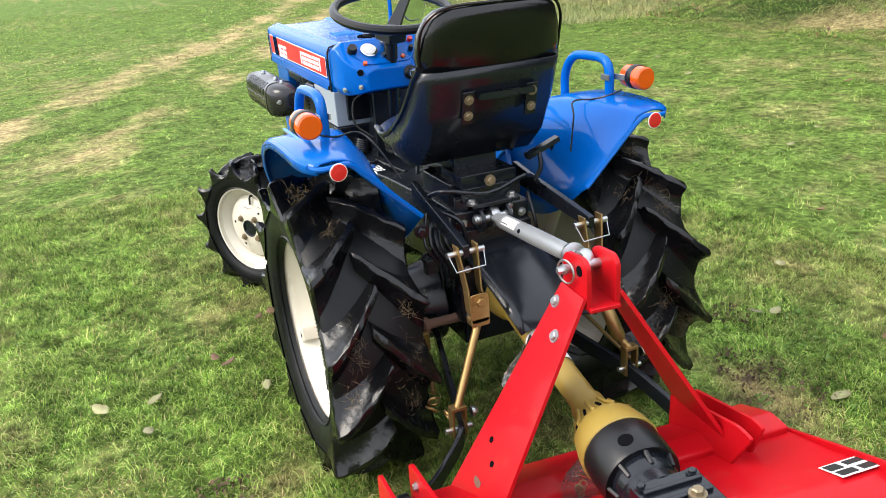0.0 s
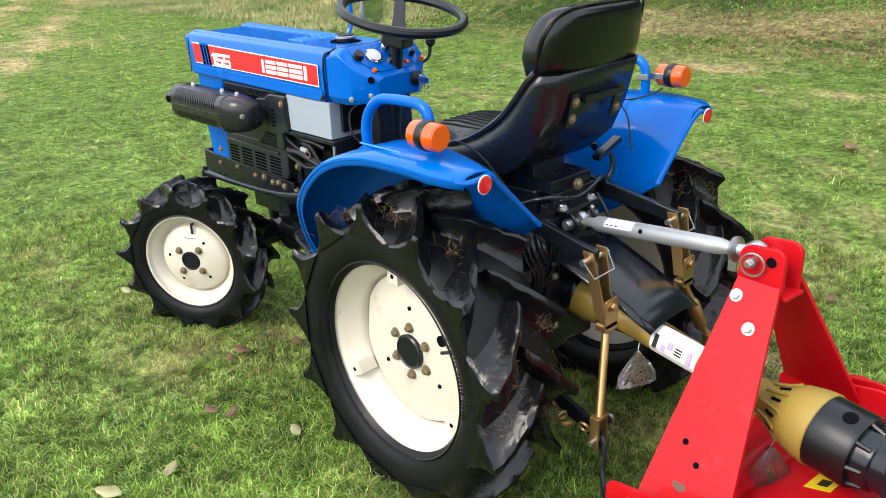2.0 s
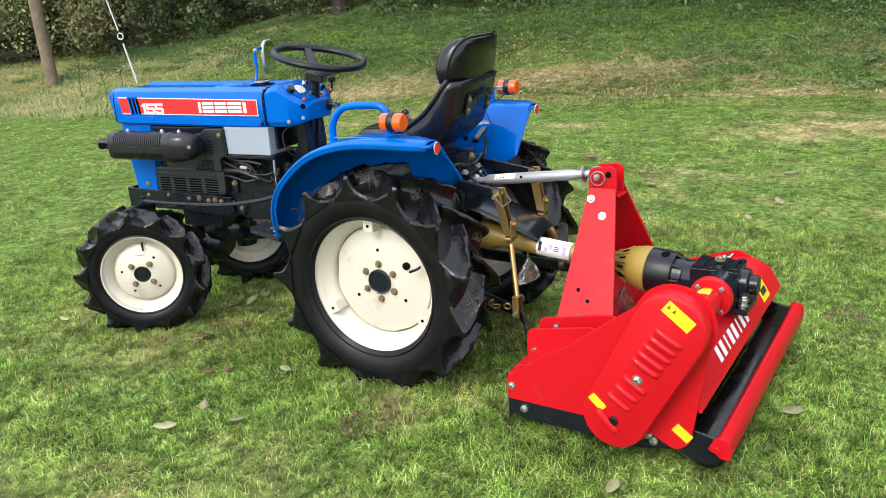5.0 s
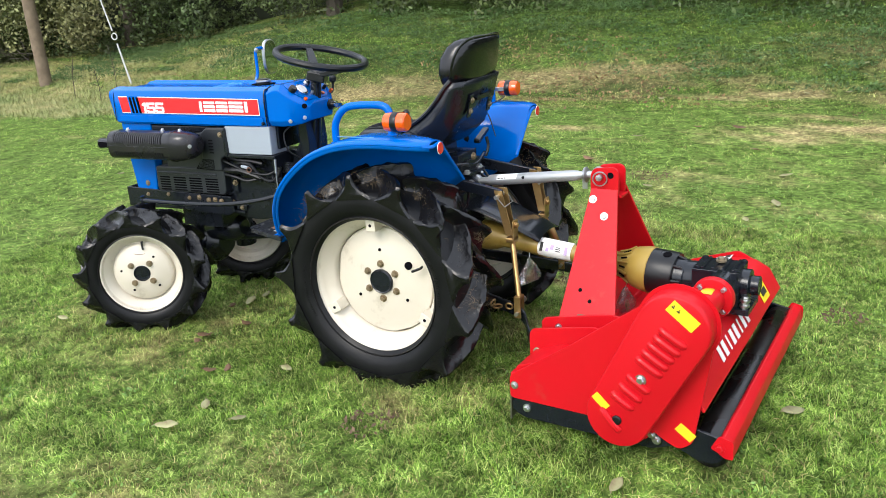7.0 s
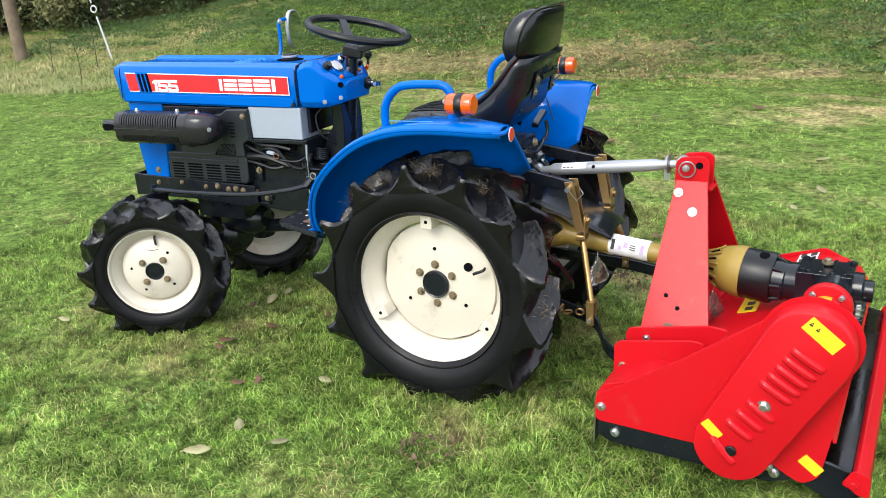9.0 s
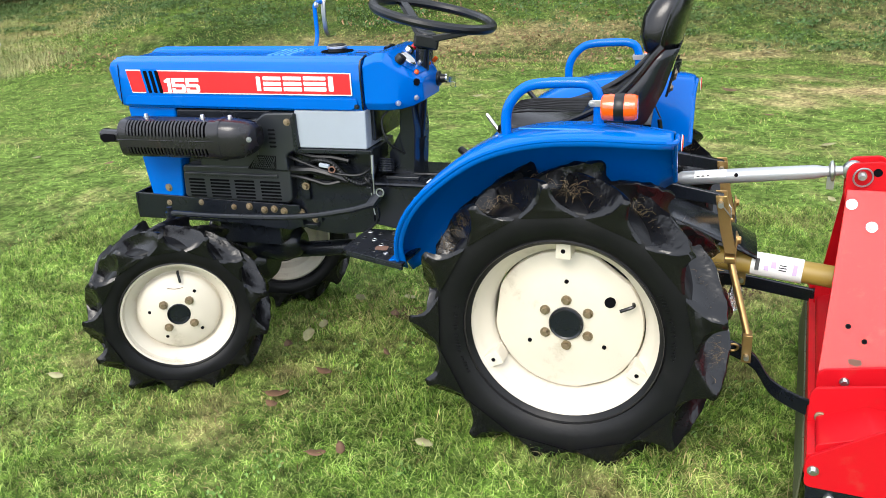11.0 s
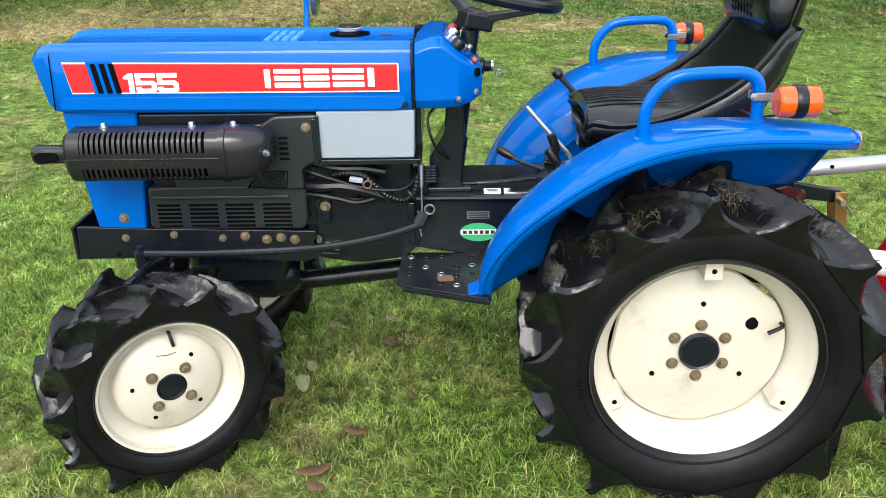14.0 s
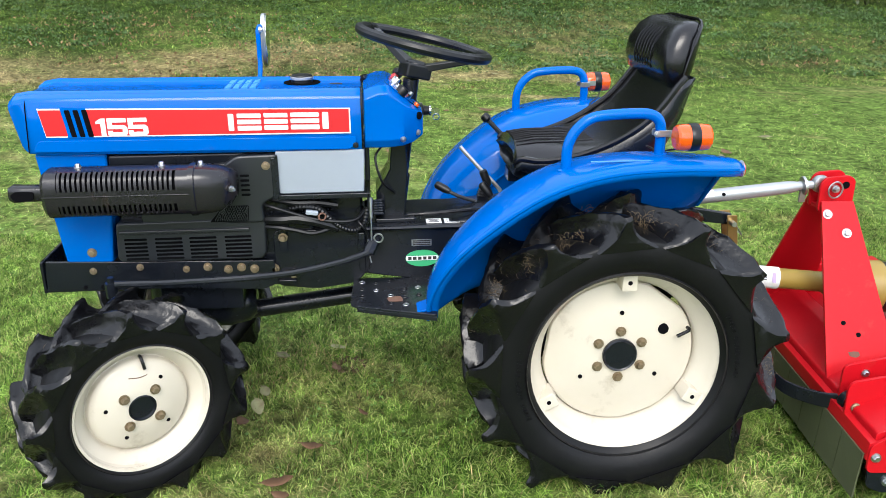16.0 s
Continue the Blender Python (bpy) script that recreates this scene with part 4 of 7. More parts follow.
loft(bm, [oct_ring(1.265, 0.018, 0.018, MX - 0.008, MZ + 0.002), oct_ring(1.315, 0.018, 0.018, MX - 0.008, MZ + 0.002), oct_ring(1.338, 0.018, 0.020, MX - 0.009, MZ + 0.002), oct_ring(1.347, 0.013, 0.015, MX - 0.009, MZ + 0.002)])
pipe = part("tail_pipe", bm, MUFFLER, muffler, "dark exhaust outlet")
bm = bmesh.new()
prism(bm, rounded([(1.292, MZ - 0.009), (1.332, MZ - 0.012), (1.342, MZ + 0.002), (1.330, MZ + 0.011), (1.290, MZ + 0.009)], 0.007), "x", MX - 0.0287, MX - 0.022)
part("outlet_hole", bm, DARK, pipe)
for y, z in ((1.20, 0.7215), (1.02, 0.7215), (0.935, 0.7215)):
    bm = bmesh.new()
    bolt(bm, (MX + 0.005, y, z), (0, 0, 1), 0.006, 0.009)
    part("guard_bolt", bm, STEEL, muffler)
bm = bmesh.new()
bolt(bm, (MX - 0.025, 0.868, 0.672), (-0.75, -0.65, 0), 0.005, 0.012)
part("guard_bolt", bm, STEEL, muffler)

# radiator housing and engine covers
bm = bmesh.new()
loft(bm, [[(-0.122, 1.180, 0.464), (-0.122, 1.286, 0.464), (0.122, 1.286, 0.464), (0.122, 1.180, 0.464)], [(-0.124, 1.165, 0.60), (-0.124, 1.302, 0.60), (0.124, 1.302, 0.60), (0.124, 1.165, 0.60)],
          [(-0.120, 1.16, 0.735), (-0.120, 1.32, 0.735), (0.120, 1.32, 0.735), (0.120, 1.16, 0.735)]])
rad = part("radiator_housing", bm, BLUE, tractor, "blue radiator side panel", bevel=0.006)
bm = bmesh.new()
bolt(bm, (-0.1225, 1.225, 0.494), (-1, 0, 0), 0.008, 0.007)
part("panel_bolt", bm, BRASSBOLT, rad)
bm = bmesh.new()
box(bm, (0, 0.93, 0.57), (0.20, 0.46, 0.26))
box(bm, (0, 0.72, 0.52), (0.17, 0.28, 0.2))
cyl(bm, (0, 0.60, 0.47), (0, 0.78, 0.47), 0.085, 0.095, 20)
box(bm, (-0.02, 0.95, 0.715), (0.2, 0.42, 0.03))
engine = part("engine", bm, BLACK, tractor, "black engine block", bevel=0.008)
bm = bmesh.new()
prism(bm, rounded([(1.160, 0.568), (1.166, 0.478), (1.155, 0.468), (0.826, 0.466), (0.814, 0.480), (0.812, 0.572)], 0.012), "x", -0.131, -0.09)
cover = part("engine_side_cover", bm, COVER, tractor, "slate-black slotted engine side cover", bevel=0.006)
bm = bmesh.new()
prism(bm, rounded([(1.152, 0.549), (0.850, 0.549), (0.850, 0.5395), (1.152, 0.5395)], 0.004), "x", -0.1375, -0.129)
part("cover_lip", bm, COVER, cover, bevel=0.003)
for y0, y1 in ((1.145, 1.092), (1.074, 1.010), (0.994, 0.930), (0.911, 0.848)):
    for j in range(6):
        z = 0.5285 - 0.0098 * j
        bm = bmesh.new()
        prism(bm, rounded([(y0, z), (y1, z), (y1, z - 0.0058), (y0, z - 0.0058)], 0.0026, 2), "x", -0.1316, -0.129)
        part("vent_slot", bm, DARK, cover)
bm = bmesh.new()
prism(bm, rounded([(0.906, 0.560), (0.902, 0.700), (0.868, 0.7245), (0.772, 0.7265), (0.772, 0.628), (0.815, 0.606), (0.812, 0.560)], 0.012), "x", -0.138, -0.085)
prism(bm, rounded([(1.10, 0.56), (1.10, 0.61), (0.95, 0.70), (0.86, 0.71), (0.86, 0.56)], 0.01), "x", -0.128, -0.085)
upper = part("engine_upper_cover", bm, COVER, tractor, "slate-black ribbed upper engine cover", bevel=0.008)
for j in range(5):
    bm = bmesh.new()
    z = 0.680 - 0.0115 * j
    prism(bm, rounded([(0.861, z), (0.840, z), (0.840, z - 0.0055), (0.861, z - 0.0055)], 0.0025, 2), "x", -0.1392, -0.1365)
    part("vent_slot", bm, DARK, upper)
bm = bmesh.new()
prism(bm, rounded([(0.940, 0.566), (0.905, 0.605), (0.846, 0.605), (0.850, 0.566)], 0.004), "x", -0.1392, -0.1365)
mesh_ob = part("mesh_opening", bm, DARK, upper)
for j in range(14):
    for d in (-1, 1):
        y = 0.928 - 0.0058 * j
        y2 = y + 0.018 * d
        lo, hi = max(0.848, min(y, y2)), min(0.936, max(y, y2))
        bm = bmesh.new()
        tube(bm, [(-0.1395, y, 0.568 if y < 0.905 or d < 0 else 0.57), (-0.1395, max(0.849, min(y2 - 0.004, 0.907)), 0.6035)], 0.0008, 4, 1)
        part("mesh_rib", bm, COVER, mesh_ob)
bm = bmesh.new()
bolt(bm, (-0.139, 0.800, 0.700), (-1, 0, 0), 0.007, 0.006)
part("panel_bolt", bm, BRASSBOLT, upper)
bm = bmesh.new()
box(bm, (-0.137, 0.776, 0.675), (0.008, 0.008, 0.098))
part("cover_bracket", bm, BLACK, upper, bevel=0.002)

# front frame: channel with an open box at the nose
bm = bmesh.new()
prism(bm, [(1.340, 0.398), (1.335, 0.475), (1.18, 0.470), (0.86, 0.462), (0.80, 0.46), (0.79, 0.40), (0.83, 0.385), (0.95, 0.392), (1.0, 0.396)], "x", -0.128, -0.118)
prism(bm, [(1.352, 0.392), (1.352, 0.472), (1.20, 0.462), (0.86, 0.46), (0.76, 0.44), (0.74, 0.395), (0.83, 0.37), (0.95, 0.382), (1.0, 0.390)], "x", 0.118, 0.128)
box(bm, (0, 1.348, 0.432), (0.24, 0.008, 0.08))
box(bm, (0, 1.05, 0.398), (0.238, 0.6, 0.01))
frame_ob = part("front_frame", bm, BLACK, tractor, "black front frame rails", bevel=0.002)
for y, z in ((1.227, 0.449), (1.117, 0.455), (1.009, 0.446), (0.958, 0.450), (0.910, 0.442), (0.878, 0.446), (0.847, 0.441)):
    bm = bmesh.new()
    bolt(bm, (-0.129, y, z), (-1, 0, 0), 0.0075 if y < 1 else 0.006, 0.007)
    part("frame_bolt", bm, BRASSBOLT, frame_ob)
for y, z in ((1.250, 0.408), (1.209, 0.408)):
    bm = bmesh.new()
    lathe(bm, [(0.005, 0), (0.005, 0.0012)], (-0.128, y, z), (-1, 0, 0), 12, caps=True)
    part("frame_hole", bm, DARK, frame_ob)
# front axle, kingpins, drag link
bm = bmesh.new()
cyl(bm, (-0.27, FY, 0.215), (0.27, FY, 0.215), 0.042, seg=18)
lathe(bm, [(0.05, -0.05), (0.085, -0.02), (0.085, 0.03), (0.05, 0.07)], (0.03, FY - 0.02, 0.22), (0, -1, 0), 20, caps=True)
cyl(bm, (0.0, FY, 0.26), (0.0, FY, 0.40), 0.05)
lathe(bm, [(0.05, 0.0), (0.06, 0.02), (0.062, 0.10), (0.05, 0.15), (0.03, 0.17)], (0.0, FY - 0.05, 0.30), (0, -1, 0), 22, caps=True)
box(bm, (0, FY - 0.1, 0.36), (0.2, 0.2, 0.07))
for sx in (-1, 1):
    cyl(bm, (sx * 0.245, FY, 0.14), (sx * 0.235, FY, 0.335), 0.045, 0.04, 18)
    cyl(bm, (sx * 0.235, FY, 0.335), (sx * 0.233, FY, 0.39), 0.02)
    cyl(bm, (sx * 0.25, FY, 0.208), (sx * 0.285, FY, 0.208), 0.045, 0.03)
    box(bm, (sx * 0.22, FY + 0.03, 0.385), (0.03, 0.11, 0.02))
part("front_axle", bm, BLACK, tractor, "black front drive axle", bevel=0.003)
bm = bmesh.new()
cyl(bm, (0.03, 0.98, 0.252), (0.03, 0.40, 0.320), 0.024)
part("front_drive_shaft", bm, BLACK, tractor, "black front drive shaft tube")
bm = bmesh.new()
tube(bm, [(-0.225, 1.15, 0.452), (-0.222, 1.0, 0.450), (-0.205, 0.78, 0.453), (-0.175, 0.64, 0.467), (-0.15, 0.56, 0.484)], 0.0085, 10, 6)
tube(bm, [(-0.222, 1.16, 0.42), (-0.222, 1.16, 0.455)], 0.014, 10, 1)
tube(bm, [(-0.222, 1.16, 0.455), (-0.222, 1.16, 0.468)], 0.008, 8, 1)
tube(bm, [(-0.15, 0.57, 0.478), (-0.13, 0.556, 0.50), (-0.115, 0.55, 0.50)], 0.015, 8, 4)
drag = part("drag_link", bm, BLACK, tractor, "black steering drag link with rubber boots")

# gearbox and chassis
bm = bmesh.new()
prism(bm, [(0.60, 0.41), (0.60, 0.525), (0.44, 0.528), (0.26, 0.545), (-0.02, 0.56), (-0.02, 0.40), (0.25, 0.375), (0.45, 0.385)], "x", -0.102, 0.102)
box(bm, (0, 0.46, 0.527), (0.23, 0.28, 0.012))
chassis = part("gearbox_housing", bm, BLACK, tractor, "black gearbox housing", bevel=0.006)
bm = bmesh.new()
box(bm, (0, -0.07, 0.42), (0.19, 0.17, 0.28))
cyl(bm, (-0.27, 0, RZ), (0.27, 0, RZ), 0.06, seg=20)
cyl(bm, (-0.10, 0, RZ), (-0.2, 0, RZ), 0.105, 0.08, 24)
cyl(bm, (0.10, 0, RZ), (0.2, 0, RZ), 0.105, 0.08, 24)
box(bm, (0, -0.05, 0.30), (0.17, 0.2, 0.16))
box(bm, (0.0, -0.03, 0.585), (0.17, 0.16, 0.06))
lathe(bm, [(0.05, 0), (0.05, 0.05), (0.03, 0.055), (0.03, 0.085)], (-0.0, -0.14, 0.36), (0, -1, 0), 20, caps=True)
part("rear_axle_housing", bm, BLACK, tractor, "black oily rear axle housing", bevel=0.008)
for sy, z, r in ((-0.145, 0.53, 0.007), (-0.145, 0.47, 0.007), (-0.15, 0.42, 0.006), (-0.15, 0.30, 0.008), (-0.156, 0.34, 0.006)):
    for x in (-0.075, 0.075):
        bm = bmesh.new()
        bolt(bm, (x, sy - 0.012, z), (0, -1, 0), r, 0.007)
        part("housing_bolt", bm, STEEL, chassis)
# stickers on the gearbox
bm = bmesh.new()
lathe(bm, [(1.0, 0.0), (1.0, 0.001)], (0, 0, 0), (-1, 0, 0), 40, caps=True)
bmesh.ops.transform(bm, matrix=Matrix.Translation((-0.1022, 0.436, 0.443)) @ Matrix.Diagonal((1, 0.042, 0.022, 1)), verts=bm.verts)
lab = part("oval_sticker", bm, GREENLABEL, chassis, "green and white oval sticker")
bm = bmesh.new()
prism(bm, rounded([(0.395, 0.4375), (0.477, 0.4375), (0.477, 0.4495), (0.395, 0.4495)], 0.004), "x", -0.1040, -0.1032)
part("sticker_band", bm, WHITE, lab)
for k in range(6):
    bm = bmesh.new()
    box(bm, (-0.1043, 0.467 - 0.0125 * k, 0.4435), (0.0006, 0.0085, 0.008))
    part("sticker_mark", bm, INK, lab)
bm = bmesh.new()
prism(bm, [(0.412, 0.476), (0.462, 0.476), (0.462, 0.493), (0.412, 0.493)], "x", -0.1035, -0.1025)
lab = part("maker_plate", bm, STEEL, chassis, "small printed metal plate")
for k in range(3):
    bm = bmesh.new()
    box(bm, (-0.1038, 0.437, 0.4795 + 0.005 * k), (0.0006, 0.044, 0.003))
    part("plate_line", bm, INK, lab)
for y0 in (0.405, 0.36):
    bm = bmesh.new()
    box(bm, (-0.085, y0, 0.5345), (0.034, 0.038, 0.001))
    lab = part("lever_diagram", bm, WHITE, chassis, "white gear diagram sticker")
    for k in range(3):
        bm = bmesh.new()
        box(bm, (-0.085 + (k - 1) * 0.009, y0, 0.5353), (0.003, 0.026 - 0.006 * (k % 2), 0.0006))
        part("diagram_line", bm, INK, lab)
# pedal box, dark brackets, hoses and wiring below the dash
bm = bmesh.new()
prism(bm, [(0.545, 0.53), (0.545, 0.60), (0.51, 0.66), (0.505, 0.735), (0.47, 0.735), (0.465, 0.66), (0.475, 0.53)], "x", -0.05, 0.07)
box(bm, (-0.06, 0.50, 0.538), (0.05, 0.10, 0.012))
box(bm, (0.0, 0.565, 0.69), (0.2, 0.012, 0.09))
box(bm, (-0.03, 0.62, 0.57), (0.02, 0.02, 0.09))
part("column_bracket", bm, BLACK, tractor, "black steering column bracket", bevel=0.004)
for k in range(6):
    bm = bmesh.new()
    ring(bm, (-0.075 + 0.002 * k, 0.55, 0.555 + 0.006 * k), (0.3, 0, 1), 0.022, 0.004, 18, 6)
    part("return_spring_coil", bm, BLACK, drag)
hoses = (([(-0.115, 0.822, 0.563), (-0.132, 0.78, 0.565), (-0.132, 0.737, 0.566), (-0.130, 0.69, 0.556), (-0.118, 0.64, 0.535)], 0.0115),
         ([(-0.120, 0.822, 0.603), (-0.135, 0.79, 0.597), (-0.136, 0.753, 0.584), (-0.136, 0.70, 0.567), (-0.135, 0.65, 0.558), (-0.128, 0.60, 0.558), (-0.10, 0.572, 0.577)], 0.0042),
         ([(-0.118, 0.822, 0.545), (-0.134, 0.78, 0.546), (-0.135, 0.74, 0.538), (-0.134, 0.70, 0.529), (-0.120, 0.65, 0.538)], 0.0062),
         ([(-0.11, 0.80, 0.612), (-0.118, 0.74, 0.602), (-0.115, 0.69, 0.60), (-0.11, 0.64, 0.59)], 0.008),
         ([(-0.05, 0.5, 0.60), (-0.09, 0.53, 0.64), (-0.085, 0.545, 0.70), (-0.06, 0.52, 0.73)], 0.003),
         ([(-0.11, 0.60, 0.56), (-0.13, 0.585, 0.545), (-0.125, 0.57, 0.52), (-0.11, 0.56, 0.47)], 0.003))
for pts, r in hoses:
    bm = bmesh.new()
    tube(bm, pts, r, 8, 6)
    part("hose", bm, BLACK_PLASTIC, tractor, "black rubber hose")
# ribbed conduit looping under the battery
line = curve([(-0.110, 0.755, 0.585), (-0.126, 0.72, 0.594), (-0.128, 0.685, 0.588), (-0.128, 0.658, 0.562), (-0.127, 0.632, 0.540), (-0.122, 0.60, 0.530), (-0.112, 0.578, 0.545), (-0.10, 0.568, 0.58)], 9)
secs = []
for i, q in enumerate(line):
    dr_ = (line[min(i + 1, len(line) - 1)] - line[max(i - 1, 0)]).normalized()
    u_c = (V(1, 0, 0) - dr_ * dr_.x).normalized()
    w_c = dr_.cross(u_c)
    rr = 0.0078 if i % 2 else 0.0064
    secs.append([q + (u_c * math.cos(2 * math.pi * k / 10) + w_c * math.sin(2 * math.pi * k / 10)) * rr for k in range(10)])
bm = bmesh.new()
loft(bm, secs)
part("conduit", bm, BLACK_PLASTIC, tractor, "black corrugated cable conduit", angle=20)
bm = bmesh.new()
box(bm, (-0.141, 0.700, 0.583), (0.012, 0.030, 0.011), turn(8, 0, 0))
plug = part("wire_connector", bm, BATTERY, tractor, "white and red wire connector", bevel=0.003)
bm = bmesh.new()
ring(bm, (-0.147, 0.676, 0.574), (1, 0.3, 0), 0.0085, 0.0022, 14, 6)
part("connector_ring", bm, RUST, plug)
for y, z in ((0.775, 0.515), (0.755, 0.42), (0.80, 0.435)):
    bm = bmesh.new()
    bolt(bm, (-0.118, y, z), (-1, 0, 0), 0.008, 0.01)
    part("engine_bolt", bm, BRASSBOLT, engine)
bm = bmesh.new()
box(bm, (-0.112, 0.775, 0.51), (0.014, 0.02, 0.07))
part("engine_bracket", bm, BLACK, engine, bevel=0.003)
bm = bmesh.new()
box(bm, (-0.11, 0.76, 0.42), (0.02, 0.05, 0.02))
part("engine_lug", bm, BLACK, engine, bevel=0.003)
bm = bmesh.new()
prism(bm, rounded([(0.80, 0.532), (0.585, 0.527), (0.56, 0.43), (0.60, 0.385), (0.70, 0.372), (0.80, 0.385)], 0.02), "x", -0.108, 0.108)
part("starter_housing", bm, BLACK, engine, bevel=0.004)
bm = bmesh.new()
box(bm, (-0.11, 0.585, 0.47), (0.012, 0.016, 0.10))
part("starter_strap", bm, BLACK, engine, bevel=0.003)

# footstep
for sx in (-1, 1):
    bm = bmesh.new()
    poly = rounded([(sx * 0.095, 0.608), (sx * 0.252, 0.616), (sx * 0.268, 0.600), (sx * 0.335, 0.418), (sx * 0.10, 0.40)], 0.012)
    prism(bm, poly, "z", 0.385, 0.392)
    prism(bm, [(sx * 0.258, 0.60), (sx * 0.268, 0.60), (sx * 0.335, 0.418), (sx * 0.325, 0.418)], "z", 0.376, 0.386)
    step = part("footstep", bm, BLACK, tractor, "black perforated steel footstep", bevel=0.0015)
    if sx < 0:
        for k in range(22):
            i, j = k % 6, k // 6
            x, y = -0.125 - 0.045 * j - 0.01 * (i % 2), 0.588 - 0.034 * i
            if (i + j) % 4 == 3 or x < -0.25 - 0.3 * (0.60 - y):
                continue
            bm = bmesh.new()
            ring(bm, (x, y, 0.3925), (0, 0, 1), 0.0062, 0.0016, 14, 6)
            part("step_hole_lip", bm, STEEL if (i + 2 * j) % 3 == 0 else BLACK, step)
            bm = bmesh.new()
            lathe(bm, [(0.0055, 0), (0.0055, 0.0012)], (x, y, 0.3918), (0, 0, 1), 12, caps=True)
            part("step_hole", bm, DARK, step)
        bm = bmesh.new()
        prism(bm, rounded([(-0.225, 0.53), (-0.252, 0.525), (-0.25, 0.49), (-0.22, 0.496)], 0.008), "z", 0.3922, 0.3932)
        part("worn_patch", bm, RUST, step, "rust-brown worn patch")

# mudguards
TOP = [(0.436, 0.375, 0.300), (0.430, 0.450, 0.335), (0.390, 0.535, 0.375), (0.325, 0.610, 0.405), (0.228, 0.685, 0.425), (0.140, 0.726, 0.433), (0.040, 0.748, 0.437), (-0.070, 0.753, 0.438), (-0.145, 0.751, 0.438), (-0.195, 0.748, 0.430), (-0.222, 0.744, 0.410)]
LOW = [(0.36, 0.375), (0.33, 0.392), (0.28, 0.412), (0.21, 0.437), (0.13, 0.455), (0.05, 0.463), (-0.02, 0.474), (-0.09, 0.502), (-0.15, 0.540), (-0.20, 0.578), (-0.222, 0.592)]
for sx in (-1, 1):
    rows = []
    tops = [V(t[2], t[0], t[1]) for t in TOP]
    tops = curve(tops, 3)
    lows = curve([V(0.198, a, b) for a, b in LOW], 3)
    for k, (t, q) in enumerate(zip(tops, lows)):
        f = k / (len(tops) - 1)
        inner = V(0.262 + 0.085 * float(smooth(0.35, 1.0, f)), t.y, t.z)
        # rounded shoulder and pressed fold between the top and the sloping apron
        fold = V(inner.x - 0.034, t.y * 0.985 - 0.004 * f, t.z - 0.040)
        brow = V(inner.x - 0.012, t.y, t.z - 0.008)
        # direction across the strip, out of the arch
        rad_v = V(0, t.y, t.z - 0.30).normalized()
        if f > 0.62:
            rad_v = rad_v.lerp(V(0, 0, 1), min(1, (f - 0.62) * 5)).normalized()
        lip = t - rad_v * 0.022 + V(0.003, 0, 0)
        edge = t - rad_v * 0.006 + V(0.002, 0, 0)
        row = [lip, edge, t + V(-0.006, 0, 0), t.lerp(inner, 0.5) + rad_v * 0.003, inner + V(0.008, 0, 0), brow, fold, fold.lerp(q, 0.05) + V(-0.007, 0, 0), fold.lerp(q, 0.4) + V(-0.006, 0, 0), fold.lerp(q, 0.75) + V(-0.003, 0, 0), q]
        rows.append([(sx * p.x, p.y, p.z) for p in row])
    bm = bmesh.new()
    loft(bm, rows, caps=False, closed=False)
    fender = part("mudguard", bm, BLUE, tractor, "blue pressed-steel rear mudguard", solid=0.004, angle=50)
    # tail lip and foot plate
    bm = bmesh.new()
    tube(bm, [(sx * 0.430, -0.188, 0.738), (sx * 0.410, -0.222, 0.734), (sx * 0.385, -0.228, 0.735), (sx * 0.350, -0.226, 0.736), (sx * 0.318, -0.222, 0.708), (sx * 0.258, -0.221, 0.65), (sx * 0.200, -0.221, 0.594)], 0.006, 8, 4)
    part("tail_lip", bm, BLUE, fender)
    bm = bmesh.new()
    tube(bm, [(sx * p.x, p.y, p.z - 0.008) for p in tops[:30:2]], 0.0065, 8, 2)
    part("rolled_edge", bm, BLUE, fender)
    bm = bmesh.new()
    box(bm, (sx * 0.288, 0.445, 0.395), (0.055, 0.04, 0.006), turn(-20, 0, 0))
    part("foot_bracket", bm, BLUE, fender, bevel=0.002)
    # raised ribs on the inner skirt and a pressed line across the top
    for a in (32, 62):
        th = radians(a)
        bm = bmesh.new()
        tube(bm, [(sx * (0.2055 - (0.39 - r) * 0.08), r * math.cos(th), 0.30 + r * math.sin(th)) for r in (0.29, 0.34, 0.39)], 0.006, 6, 3)
        part("pressed_rib", bm, BLUE, fender)
    bm = bmesh.new()
    tube(bm, [(sx * 0.2025, 0.345 * math.cos(t), 0.30 + 0.345 * math.sin(t)) for t in [radians(a) for a in range(20, 81, 10)]], 0.005, 6, 2)
    part("pressed_rib", bm, BLUE, fender)
    # grab rail
    bm = bmesh.new()
    X = sx * 0.345 if sx < 0 else 0.372
    tube(bm, [(X, 0.140, 0.715), (X, 0.139, 0.775), (X, 0.122, 0.812), (X, 0.092, 0.836), (X, 0.055, 0.843), (X, 0.0, 0.845), (X, -0.034, 0.843), (X, -0.054, 0.832), (X, -0.062, 0.808), (X, -0.063, 0.745)], 0.0115, 12, 5)
    rail = part("grab_rail", bm, BLUE, fender, "blue tubular grab rail")
    for y, z in ((0.140, 0.724), (-0.063, 0.752)):
        bm = bmesh.new()
        lathe(bm, [(0.019, -0.004), (0.019, 0.003), (0.0125, 0.006)], (X, y, z), (0, 0, 1), 18, caps=True)
        part("rail_foot", bm, BLUE, rail)
    # indicator on a clamp
    c = V(-0.396 if sx < 0 else 0.416, -0.112, 0.803)
    bm = bmesh.new()
    lathe(bm, [(0.0285, -0.010), (0.0295, -0.008), (0.0295, 0.008), (0.0285, 0.010)], c, (0, 1, 0), 28, caps=True)
